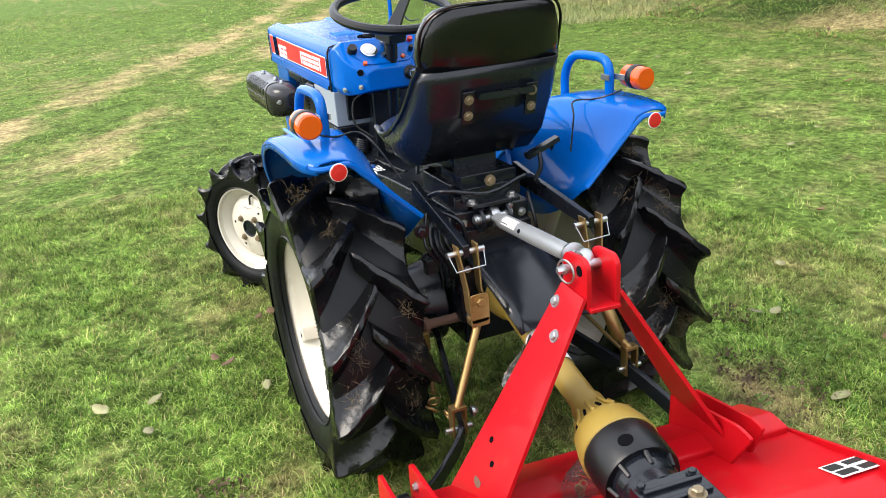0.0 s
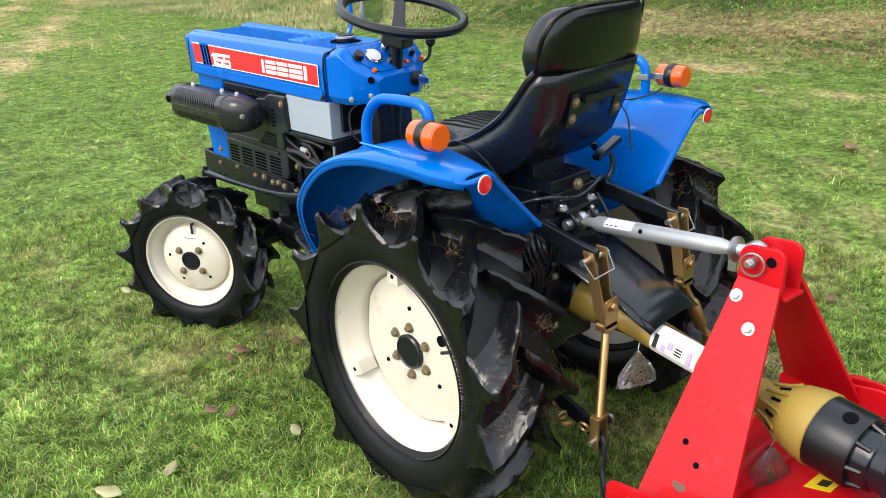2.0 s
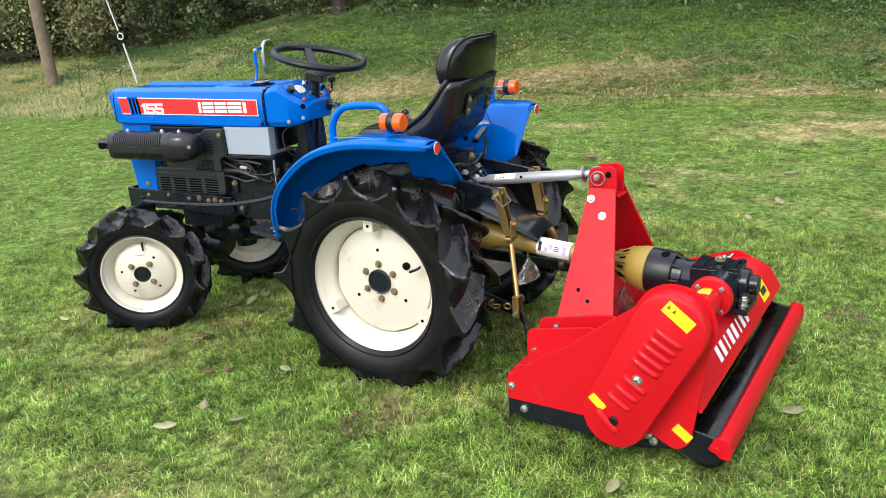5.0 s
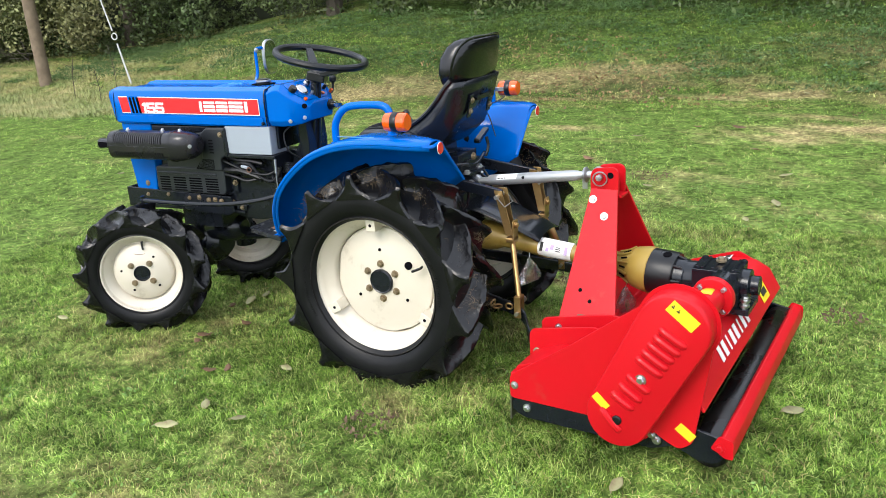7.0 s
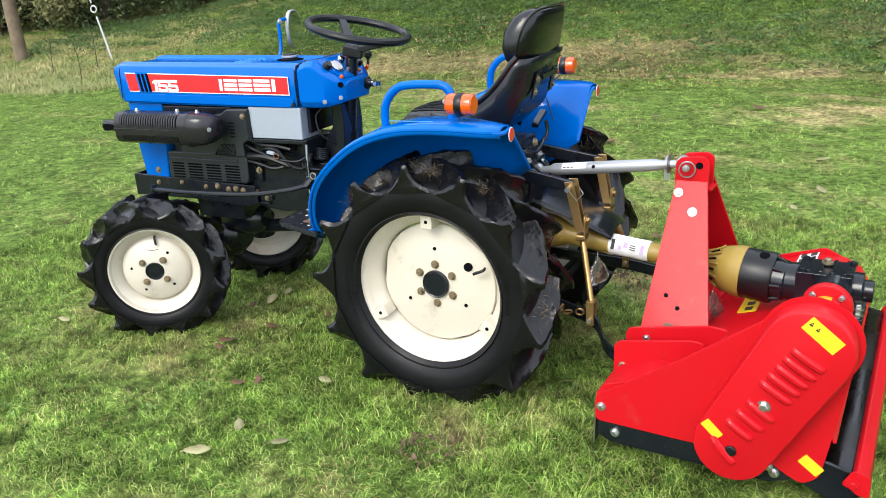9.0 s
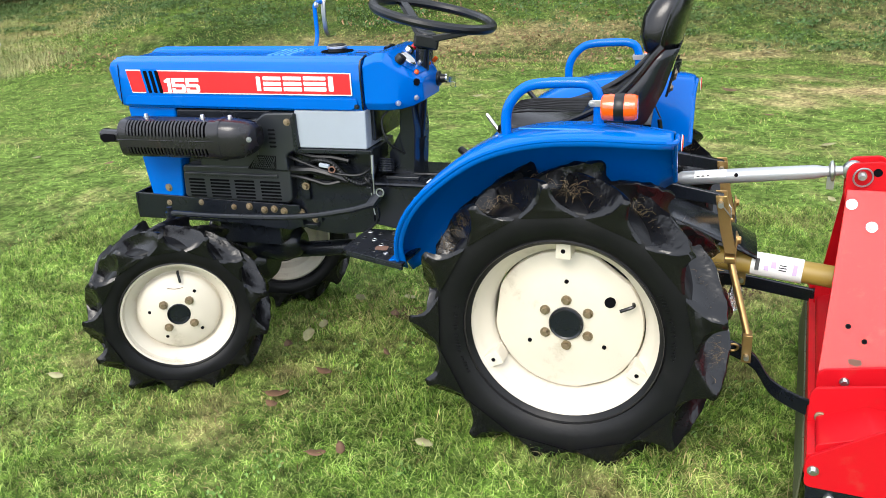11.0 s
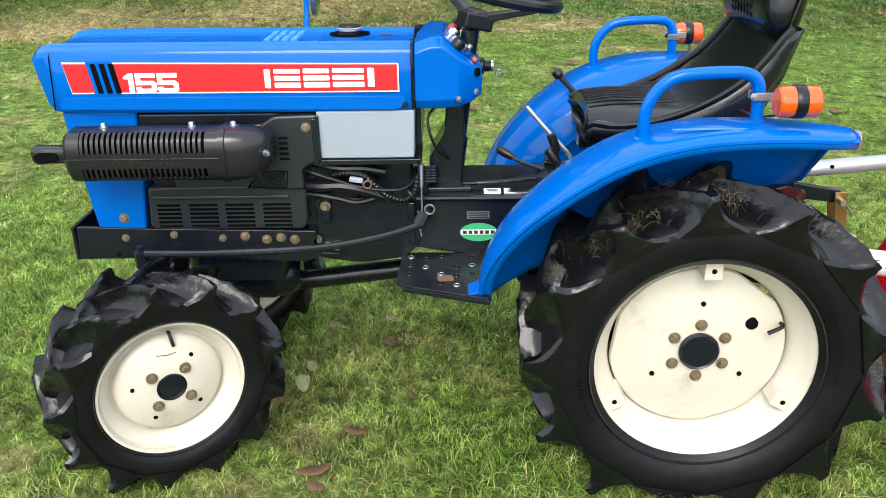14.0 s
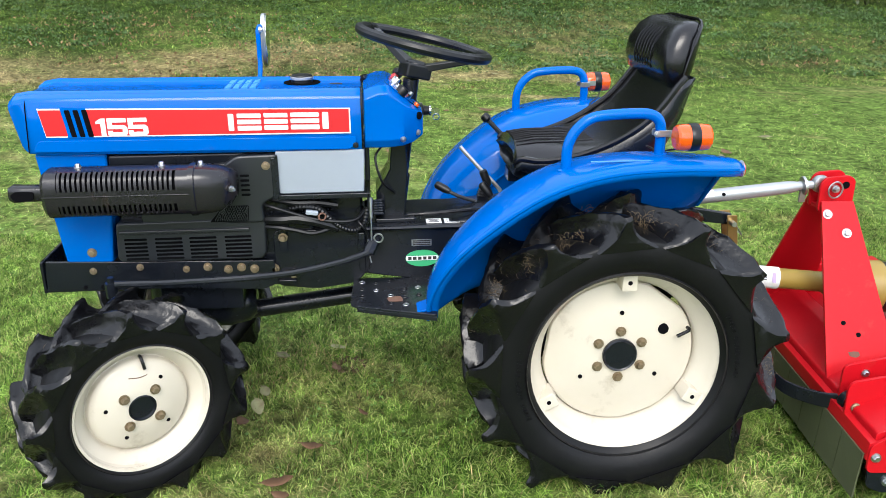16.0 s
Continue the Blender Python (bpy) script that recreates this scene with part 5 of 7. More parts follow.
    lamp = part("indicator", bm, BLACK_PLASTIC, fender, "amber indicator lamp with black band")
    for s in (-1, 1):
        bm = bmesh.new()
        lathe(bm, [(0.0275, 0.008), (0.028, 0.02), (0.0265, 0.033), (0.023, 0.0365), (0.0, 0.037)], c, (0, s, 0), 28, caps=False)
        part("lens", bm, AMBER, lamp)
    bm = bmesh.new()
    box(bm, (X + sx * 0.012, -0.066, 0.803), (0.004, 0.034, 0.014))
    box(bm, (X - sx * 0.012, -0.062, 0.803), (0.004, 0.03, 0.014))
    box(bm, (X + sx * 0.02, -0.093, 0.803), (0.012, 0.03, 0.014), turn(0, 0, 15 * sx))
    bolt(bm, (X + sx * 0.014, -0.05, 0.803), (sx, 0, 0), 0.005, 0.006)
    part("clamp", bm, STEEL, lamp, "bright metal clamp", bevel=0.001)
    bm = bmesh.new()
    tube(bm, [(sx * 0.375, -0.11, 0.778), (sx * 0.35, -0.10, 0.768), (sx * 0.32, -0.07, 0.757), (sx * 0.27, -0.06, 0.757), (sx * 0.245, -0.1, 0.73), (sx * 0.21, -0.14, 0.66)], 0.0022, 6, 6)
    part("lamp_wire", bm, BLACK_PLASTIC, lamp, "thin black lamp wire")
    # reflector
    bm = bmesh.new()
    lathe(bm, [(0.0186, 0), (0.0186, 0.0006), (0.0172, 0.0014)], (sx * 0.374, -0.237, 0.726), (0, -1, 0), 28, caps=True)
    refl = part("reflector", bm, WHITE, fender, "round red reflector with white rim")
    bm = bmesh.new()
    lathe(bm, [(0.0173, 0.0012), (0.0160, 0.0034), (0.0, 0.0044)], (sx * 0.374, -0.237, 0.726), (0, -1, 0), 28)
    part("reflector_lens", bm, REFLECT, refl)
    if sx > 0:
        # the far guard sits a little lower and further back
        fender.matrix_basis = Matrix.Translation((0, -0.018, -0.010))
bm = bmesh.new()
box(bm, (-0.395, 0.03, 0.7555), (0.007, 0.14, 0.001))
part("white_label", bm, LIGHTBLUE, tractor, "narrow pale label on the mudguard")

# seat
def seat_row(y, z, w, dish, thick):
    out = []
    n = 12
    for i in range(n + 1):
        f = -1 + 2 * i / n
        out.append(V(f * w, y + 0.010 * f * f * (1 if y > 0.15 else 0), z + dish * abs(f) ** 3 - 0.004 * (1 - abs(f))))
    return out


pathp = [(0.185, 0.668, 0.112, 0.0), (0.209, 0.698, 0.128, -0.012), (0.197, 0.722, 0.136, -0.028), (0.150, 0.729, 0.143, -0.040), (0.08, 0.726, 0.157, -0.026), (0.01, 0.726, 0.165, -0.002), (-0.048, 0.738, 0.170, 0.016), (-0.095, 0.770, 0.170, 0.018), (-0.130, 0.812, 0.168, 0.014), (-0.160, 0.862, 0.164, 0.004), (-0.178, 0.885, 0.160, 0.0)]
rows = []
for k, q in enumerate(pathp):
    p0, p1 = pathp[max(0, k - 1)], pathp[min(len(pathp) - 1, k + 1)]
    tan = V(0, p1[0] - p0[0], p1[1] - p0[1]).normalized()
    nrm = V(0, -tan.z, tan.y)
    if nrm.z < 0 and k > 2:
        nrm = -nrm
    top_row = seat_row(*q, 0)
    deep = (0.012, 0.022, 0.036, 0.044, 0.044, 0.042, 0.038, 0.034, 0.030, 0.026, 0.020)[k]
    under = [top_row[i].lerp(top_row[6], 0.05) + (V(0, -0.6, -0.8) if k < 3 else -nrm if nrm.z > 0 else nrm) * deep for i in range(12, -1, -1)]
    puff = [p + (nrm if nrm.z > 0 else -nrm) * 0.008 * math.sin(math.pi * min(1, max(0, i / 12))) ** 0.5 for i, p in enumerate(top_row)]
    rows.append([(p.x, p.y, p.z) for p in puff + under])
bm = bmesh.new()
loft(bm, rows)
seat = part("seat", bm, VINYL, tractor, "worn black vinyl bucket seat", bevel=0.006, angle=60)
# rolled piping along the rim
for sx in (-1, 1):
    bm = bmesh.new()
    tube(bm, [(sx * (q[2] + 0.002), q[0], q[1] + q[3] + 0.006) for q in pathp[1:]], 0.008, 8, 4)
    part("seat_piping", bm, VINYL, seat)
for k in range(9):
    x = -0.08 + 0.02 * k
    bm = bmesh.new()
    tube(bm, [(x, q[0] + 0.010 * (x / q[2]) ** 2 * (1 if q[0] > 0.15 else 0), q[1] + q[3] * abs(x / q[2]) ** 3 - 0.004 * (1 - abs(x / q[2])) + 0.0085 * max(0.0, math.cos(1.5708 * x / q[2])) ** 0.5) for q in pathp[2:6]], 0.0019, 6, 4)
    part("seat_pleat", bm, VINYL, seat)
# steel pan behind and under the cushion
OFF = [(0.0, -0.03), (0.0, -0.045), (0.0, -0.06), (0.0, -0.072), (0.0, -0.078), (-0.012, -0.082), (-0.035, -0.074), (-0.052, -0.05), (-0.052, -0.02), (-0.042, -0.005), (-0.035, 0.0)]
rows = []
for (y, z, w, dish), (oy, oz) in zip(pathp, OFF):
    rows.append([(-w - 0.004, y, z + dish), (-w * 0.97, y + oy * 0.55, z + oz * 0.55 + dish * 0.4), (-w * 0.82, y + oy, z + oz), (w * 0.82, y + oy, z + oz), (w * 0.97, y + oy * 0.55, z + oz * 0.55 + dish * 0.4), (w + 0.004, y, z + dish)])
bm = bmesh.new()
loft(bm, rows, caps=False, closed=False)
pan = part("seat_pan", bm, BLACK, seat, "glossy black steel seat pan", solid=0.004, angle=50)
for x in (-0.065, 0.088):
    bm = bmesh.new()
    box(bm, (x, -0.1945, 0.80), (0.028, 0.006, 0.075), turn(14, 0, 0))
    st = part("back_strut", bm, BLACK, seat, bevel=0.002)
    for z in (0.818, 0.783):
        bm = bmesh.new()
        bolt(bm, (x, -0.1985 - (z - 0.80) * 0.25, z), (0, -1, -0.2), 0.0075, 0.006)
        part("seat_bolt", bm, BRASSBOLT, st)
bm = bmesh.new()
prism(bm, rounded([(-0.045, 0.815), (0.09, 0.815), (0.09, 0.829), (-0.045, 0.829)], 0.006), "y", -0.212, -0.198)
part("back_slot", bm, BLACK, seat)
# backrest pad
secs = []
for f, w, y0, y1 in ((0.0, 0.150, -0.150, -0.205), (0.06, 0.162, -0.138, -0.212), (0.3, 0.165, -0.126, -0.222), (0.6, 0.160, -0.132, -0.231), (0.85, 0.146, -0.155, -0.238), (0.96, 0.130, -0.178, -0.236), (1.0, 0.112, -0.198, -0.228)):
    z = 0.872 + 0.140 * f
    ring_p = []
    for i in range(28):
        t = 2 * math.pi * i / 28
        cx, sy = math.copysign(abs(math.cos(t)) ** 0.45, math.cos(t)), math.copysign(abs(math.sin(t)) ** 0.6, math.sin(t))
        ring_p.append(V(0.004 + w * cx, (y0 + y1) / 2 + (y0 - y1) / 2 * sy - 0.018 * abs(cx) ** 2 * 0 + 0.012 * cx * cx, z))
    secs.append(ring_p)
bm = bmesh.new()
loft(bm, secs)
pad = part("backrest", bm, VINYL, seat, "black vinyl backrest pad", angle=60)
bm = bmesh.new()
tube(bm, [(0.004 - 0.163, -0.172, 0.885), (0.004 - 0.166, -0.182, 0.93), (0.004 - 0.158, -0.20, 0.98), (0.004 - 0.115, -0.222, 1.011), (0.004, -0.228, 1.0135), (0.004 + 0.115, -0.222, 1.011), (0.004 + 0.158, -0.20, 0.98), (0.004 + 0.166, -0.182, 0.93), (0.004 + 0.163, -0.172, 0.885)], 0.0035, 6, 5)
part("backrest_piping", bm, VINYL, pad)
for k in range(7):
    x = -0.06 + 0.02 * k
    bm = bmesh.new()
    tube(bm, [(x, -0.127, 0.90), (x, -0.124, 0.93), (x, -0.134, 0.965), (x, -0.158, 0.995)], 0.0016, 6, 4)
    part("seat_pleat", bm, VINYL, pad)
bm = bmesh.new()
box(bm, (0, -0.09, 0.622), (0.14, 0.11, 0.03))
box(bm, (0, -0.150, 0.592), (0.15, 0.010, 0.035))
box(bm, (0, -0.03, 0.655), (0.11, 0.10, 0.05))
tube(bm, [(-0.14, -0.12, 0.60), (-0.12, -0.17, 0.62), (-0.02, -0.18, 0.60), (0.08, -0.17, 0.62), (0.14, -0.13, 0.58)], 0.006, 6, 4)
tube(bm, [(-0.13, -0.14, 0.57), (-0.09, -0.18, 0.54), (-0.085, -0.17, 0.46), (-0.11, -0.15, 0.40)], 0.006, 6, 4)
tube(bm, [(0.10, -0.14, 0.57), (0.095, -0.18, 0.52), (0.11, -0.17, 0.45), (0.13, -0.14, 0.40)], 0.005, 6, 4)
box(bm, (0, -0.15, 0.572), (0.12, 0.06, 0.01))
box(bm, (0, 0.10, 0.63), (0.06, 0.22, 0.03))
part("seat_bracket", bm, BLACK, tractor, "black seat mounting bracket", bevel=0.003)
for x in (-0.055, 0.045):
    bm = bmesh.new()
    bolt(bm, (x, -0.165, 0.578), (0, 0, 1), 0.009, 0.009)
    part("seat_mount_bolt", bm, STEEL, tractor, "bright mounting bolt")
bm = bmesh.new()
bolt(bm, (-0.01, -0.172, 0.625), (0, -1, 0), 0.009, 0.007)
part("seat_mount_bolt", bm, BRASSBOLT, tractor, "dull mounting bolt")
bm = bmesh.new()
tube(bm, [(0.11, -0.16, 0.60), (0.125, -0.165, 0.63), (0.125, -0.16, 0.665)], 0.006, 8, 3)
box(bm, (0.15, -0.13, 0.665), (0.09, 0.02, 0.012), turn(0, -20, 0))
part("seat_catch", bm, BLACK, tractor, "black catch beside the seat")

# pipes and small castings round the hydraulics
rs5 = random.Random(3)
for k in range(9):
    bm = bmesh.new()
    x = -0.15 + 0.012 * k
    tube(bm, [(x, -0.12, 0.56 - 0.004 * k), (x - 0.02, -0.15 - 0.004 * (k % 3), 0.50), (x + 0.01, -0.155, 0.44), (x + 0.02, -0.14, 0.38)], 0.004 + 0.002 * (k % 3), 8, 4)
    part("hydraulic_pipe", bm, BLACK, tractor, "black oily hydraulic pipe")
for k in range(12):
    bm = bmesh.new()
    p = V(rs5.uniform(-0.19, -0.06), -0.15 + rs5.uniform(-0.015, 0.02), rs5.uniform(0.37, 0.57))
    if k % 3:
        bolt(bm, p, (rs5.uniform(-0.5, 0.2), -1, rs5.uniform(-0.2, 0.6)), rs5.uniform(0.007, 0.012), 0.012)
    else:
        box(bm, p, (0.03, 0.02, 0.035), turn(rs5.uniform(-20, 20), 0, rs5.uniform(-20, 20)))
    part("hydraulic_fitting", bm, BLACK, tractor, "black hydraulic fitting", bevel=0.002)
bm = bmesh.new()
box(bm, (0, -0.165, 0.46), (0.21, 0.03, 0.012))
box(bm, (0, -0.158, 0.49), (0.19, 0.016, 0.05))
part("drawbar_casting", bm, BLACK, tractor, "black casting above the power take-off", bevel=0.004)

# levers
def lever(p, knob_r, knob_len, mat, label, knob=BLACK_PLASTIC, r=0.006):
    b2 = bmesh.new()
    tube(b2, p, r, 8, 4)
    ob = part("lever", b2, mat, tractor, label)
    if knob_r:
        a, b = Vector(p[-2]), Vector(p[-1])
        d = (b - a).normalized()
        b2 = bmesh.new()
        lathe(b2, [(knob_r * 0.6, -knob_len), (knob_r, -knob_len * 0.7), (knob_r, -0.004), (knob_r * 0.7, 0.0)], b, d, 14, caps=True)
        part("lever_grip", b2, knob, ob)


lever([(0.20, 0.12, 0.60), (0.225, 0.15, 0.64), (0.262, 0.235, 0.73)], 0.013, 0.024, BLACK, "black hydraulic lever with a knob", r=0.007)
lever([(0.085, 0.205, 0.53), (0.088, 0.212, 0.56), (0.112, 0.264, 0.615), (0.135, 0.315, 0.67)], 0, 0, STEEL, "bare steel range lever", r=0.0055)
lever([(0.03, 0.28, 0.545), (0.06, 0.33, 0.555), (0.09, 0.385, 0.58)], 0.0105, 0.045, BLACK, "short black lever", r=0.005)
lever([(-0.02, 0.245, 0.545), (-0.01, 0.26, 0.585), (0.0, 0.275, 0.605)], 0.011, 0.045, BLACK, "short black lever", r=0.006)
lever([(0.06, 0.245, 0.545), (0.065, 0.25, 0.59), (0.07, 0.262, 0.62)], 0.011, 0.045, BLACK, "short black lever", r=0.006)
bm = bmesh.new()
for k in range(4):
    lathe(bm, [(0.018 - 0.002 * k, 0.0), (0.021 - 0.002 * k, 0.004), (0.016 - 0.002 * k, 0.008)], (0.085, 0.255, 0.545 + 0.007 * k), (0, 0, 1), 16, caps=True)
part("lever_boot", bm, RUBBER, tractor, "rubber lever boot")
bm = bmesh.new()
tube(bm, [(-0.06, 0.47, 0.545), (-0.06, 0.40, 0.547), (-0.055, 0.33, 0.55), (-0.04, 0.28, 0.545)], 0.005, 8, 5)
part("control_cable", bm, RUBBER, tractor, "black control cable")

# three-point linkage
for sx in (-1, 1):
    bm = bmesh.new()
    p0, p1 = V(sx * 0.135, -0.02, 0.585), V(sx * 0.152, -0.332, 0.538)
    secs = []
    for f, h in ((0, 0.026), (0.3, 0.02), (0.8, 0.016), (1.0, 0.014)):
        c = p0.lerp(p1, f)
        secs.append([c + V(-0.008, 0, h), c + V(0.008, 0, h), c + V(0.008, 0, -h), c + V(-0.008, 0, -h)])
    loft(bm, secs)
    part("lift_arm", bm, BLACK, tractor, "black hydraulic lift arm", bevel=0.003)
    top, mid, low = V(sx * 0.152, -0.325, 0.536), V(sx * 0.146, -0.355, 0.40), V(sx * 0.230, -0.405, 0.20)
    if sx > 0:
        low = V(sx * 0.205, -0.40, 0.215)
    bm = bmesh.new()
    d = (mid - top)
    for s in (-1, 1):
        c0, c1, c2 = top + V(s * 0.022, 0, 0.018), top.lerp(mid, 0.55) + V(s * 0.015, 0, 0), mid + V(s * 0.020, 0, 0.01)
        loft(bm, [[c + V(-0.002, -0.013, 0), c + V(0.002, -0.013, 0), c + V(0.002, 0.013, 0), c + V(-0.002, 0.013, 0)] for c in (c0, c1, c2)])
    yoke = part("lift_link_fork", bm, GOLD, tractor, "gold-coloured lift link fork", bevel=0.001)
    bm = bmesh.new()
    prism(bm, rounded([(-0.021, -0.01), (0.021, -0.01), (0.021, 0.055), (-0.021, 0.055)], 0.008), "y", -0.013, -0.009)
    prism(bm, rounded([(-0.021, -0.018), (0.021, -0.018), (0.021, 0.0), (-0.021, 0.0)], 0.006), "y", -0.013, 0.013)
    bmesh.ops.transform(bm, matrix=Matrix.Translation(mid), verts=bm.verts)
    part("fork_stirrup", bm, GOLD, yoke, bevel=0.001)
    bm = bmesh.new()
    bolt(bm, mid + V(0, -0.014, 0.038), (0, -1, 0), 0.010, 0.008)
    part("fork_bolt", bm, GOLD, yoke)
    bm = bmesh.new()
    cyl(bm, top + V(-0.042, 0, 0.0), top + V(0.042, 0, 0.0), 0.0065)
    tube(bm, [top + V(-0.04, -0.004, 0), top + V(-0.033, -0.025, -0.03), top + V(0.033, -0.025, -0.028), top + V(0.04, -0.004, 0)], 0.0016, 6, 1)
    part("linch_pin", bm, STEEL, yoke, "bright linch pin with wire loop")
    bm = bmesh.new()
    if sx < 0:
        cyl(bm, mid + V(0, 0, -0.01), low + V(0, 0, 0.03), 0.0085)
    else:
        cyl(bm, mid + V(0, 0, -0.01), mid.lerp(low, 0.3), 0.0085)
        lathe(bm, [(0.010, 0), (0.0155, 0.01), (0.0155, 0.075), (0.010, 0.085)], mid.lerp(low, 0.3), low - mid, 12, caps=True)
        cyl(bm, mid.lerp(low, 0.7), low + V(0, 0, 0.03), 0.0085)
    part("lift_rod", bm, GOLD, yoke)
    bm = bmesh.new()
    for s in (-1, 1):
        c = low + V(s * 0.014, 0, 0)
        loft(bm, [[c + V(-0.0025, -0.011, z), c + V(0.0025, -0.011, z), c + V(0.0025, 0.011, z), c + V(-0.0025, 0.011, z)] for z in (-0.035, 0.03)])
    box(bm, low + V(0, 0, 0.032), (0.034, 0.022, 0.008))
    clev = part("lower_clevis", bm, GOLD, yoke, bevel=0.001)
    bm = bmesh.new()
    cyl(bm, low + V(-0.03, 0, -0.018), low + V(0.03, 0, -0.018), 0.006)
    bolt(bm, low + V(0.035, 0, 0.012), (1, 0, 0), 0.008, 0.01)
    part("clevis_pin", bm, STEEL, clev)
    # lower link arm
    bm = bmesh.new()
    pts = [V(sx * 0.135, -0.08, 0.235), V(sx * 0.18, -0.25, 0.20), V(sx * 0.222, -0.405, 0.175), V(-0.29, -0.46, 0.135), V(-0.36, -0.52, 0.135), V(-0.415, -0.558, 0.158)]
    if sx > 0:
        pts = [V(0.135, -0.08, 0.235), V(0.16, -0.25, 0.215), V(0.20, -0.40, 0.19), V(0.215, -0.52, 0.165), V(0.205, -0.61, 0.155)]
    secs = []
    for c in curve(pts, 4):
        secs.append([c + V(-0.007, 0, 0.019), c + V(0.007, 0, 0.019), c + V(0.007, 0, -0.019), c + V(-0.007, 0, -0.019)])
    loft(bm, secs)
    low_arm = part("lower_link", bm, BLACK, tractor, "black lower link arm", bevel=0.003)
    bm = bmesh.new()
    lathe(bm, [(0.026, -0.012), (0.026, 0.012)], pts[-1], (1, 0, 0), 18, caps=True)
    part("ball_end", bm, BLACK, low_arm, bevel=0.003)
    # check chain with its turnbuckle
    bm = bmesh.new()
    a, b = V(sx * 0.215, -0.17, 0.255), V(sx * 0.235, -0.375, 0.19)
    if sx < 0:
        cyl(bm, V(-0.20, -0.19, 0.245), V(-0.24, -0.30, 0.215), 0.006)
        ring(bm, V(-0.262, -0.345, 0.205), (0.6, 0.3, 0.7), 0.014, 0.003, 16, 6)
        ring(bm, V(-0.25, -0.325, 0.21), (0.2, 0.9, 0.3), 0.011, 0.003, 16, 6)
        ring(bm, V(-0.24, -0.375, 0.2), (0.9, 0.1, 0.3), 0.011, 0.003, 16, 6)
    else:
        cyl(bm, a, b, 0.005)
    part("check_chain", bm, GOLD, low_arm, "gold-coloured check chain links")
bm = bmesh.new()
cyl(bm, (-0.20, -0.12, 0.285), (0.20, -0.12, 0.285), 0.012)
for x in (-0.19, -0.175):
    cyl(bm, (x - 0.006, -0.12, 0.285), (x + 0.006, -0.12, 0.285), 0.02)
part("link_cross_bar", bm, RUST, tractor, "worn steel cross bar")
bm = bmesh.new()
box(bm, (-0.195, -0.135, 0.255), (0.03, 0.035, 0.05), turn(0, 0, 15))
part("chain_bracket", bm, GOLD, tractor, "gold-coloured chain bracket", bevel=0.004)
# top link
T0, T1 = V(-0.008, -0.175, 0.540), V(-0.052, -0.612, 0.592)
d = (T1 - T0).normalized()
bm = bmesh.new()
L = (T1 - T0).length
lathe(bm, [(0.011, 0.0), (0.011, 0.045), (0.0165, 0.055), (0.0178, 0.06), (0.0178, 0.24), (0.0172, 0.30), (0.0165, L - 0.08), (0.0125, L - 0.06), (0.011, L - 0.02)], T0, d, 20, caps=True)
toplink = part("top_link", bm, TOPLINK, tractor, "silver-grey top link tube")
for p in (T0, T1):
    bm = bmesh.new()
    lathe(bm, [(0.012, -0.013), (0.021, -0.010), (0.024, 0.0), (0.021, 0.010), (0.012, 0.013)], p, (1, 0, 0), 20, caps=True)
    part("link_eye", bm, STEEL, toplink)
bm = bmesh.new()
lathe(bm, [(0.0135, 0), (0.024, 0.004), (0.025, 0.010), (0.0135, 0.014)], T0 + d * (L - 0.05), d, 20, caps=True)
box(bm, T0 + d * (L - 0.045) + V(-0.004, 0, -0.028), (0.006, 0.016, 0.03))
part("lock_nut", bm, STEEL, toplink)
bm = bmesh.new()
secs = []
for k in range(7):
    t = radians(100 + 12 * k)
    n_v = V(-math.sin(t), 0, 0) * 0 + (V(-1, 0, 0) * math.sin(t) + V(0, -0.1, 1) * -math.cos(t)).normalized()
    secs.append([T0 + d * 0.085 + n_v * 0.0183, T0 + d * 0.16 + n_v * 0.0183])
loft(bm, secs, caps=False, closed=False)
part("part_label", bm, WHITE, toplink, "white printed label")
for k in range(3):
    bm = bmesh.new()
    box(bm, T0 + d * (0.095 + 0.012 * k) + V(-0.0172, 0, 0.0075), (0.0012, 0.007, 0.004), turn(7, -35, 0))
    part("label_mark", bm, INK, toplink)
bm = bmesh.new()
lathe(bm, [(0.005, 0), (0.005, 0.0012)], T0 + d * 0.185 + V(-0.0165, 0, 0.006), (-1, 0, 0.4), 12, caps=True)
part("grease_hole", bm, DARK, toplink)
bm = bmesh.new()
cyl(bm, T0 + V(-0.05, 0, 0), T0 + V(0.045, 0, 0), 0.009)
for s in (-0.046, -0.038, 0.04):
    cyl(bm, T0 + V(s, 0, 0), T0 + V(s + 0.004, 0, 0), 0.013)
bolt(bm, T0 + V(0.04, 0, 0.012), (0.3, -0.4, 1), 0.006, 0.014)
part("top_link_pin", bm, STEEL, toplink)
for x in (-0.04, 0.028):
    bm = bmesh.new()
    prism(bm, rounded([(-0.12, 0.49), (-0.12, 0.59), (-0.16, 0.575), (-0.20, 0.545), (-0.195, 0.52), (-0.16, 0.50)], 0.01), "x", x - 0.004, x + 0.004)
    part("top_link_bracket", bm, BLACK, tractor, "black top link bracket", bevel=0.001)
# rubber guard over the power take-off
rows = []
for f in (0, 0.25, 0.5, 0.75, 1.0):
    y, z = -0.15 - 0.27 * f, 0.485 - 0.075 * f - 0.03 * f * f
    rows.append([(x * (1 - 0.12 * f) + 0.012, y, z - (abs(x) / 0.1) ** 2 * 0.013 * (0.6 + 0.4 * f)) for x in (-0.105, -0.08, -0.05, -0.02, 0.02, 0.05, 0.08, 0.105)])
bm = bmesh.new()
loft(bm, rows, caps=False, closed=False)
part("pto_guard", bm, BLACK, tractor, "bent black guard plate over the shaft", solid=0.004, angle=60)

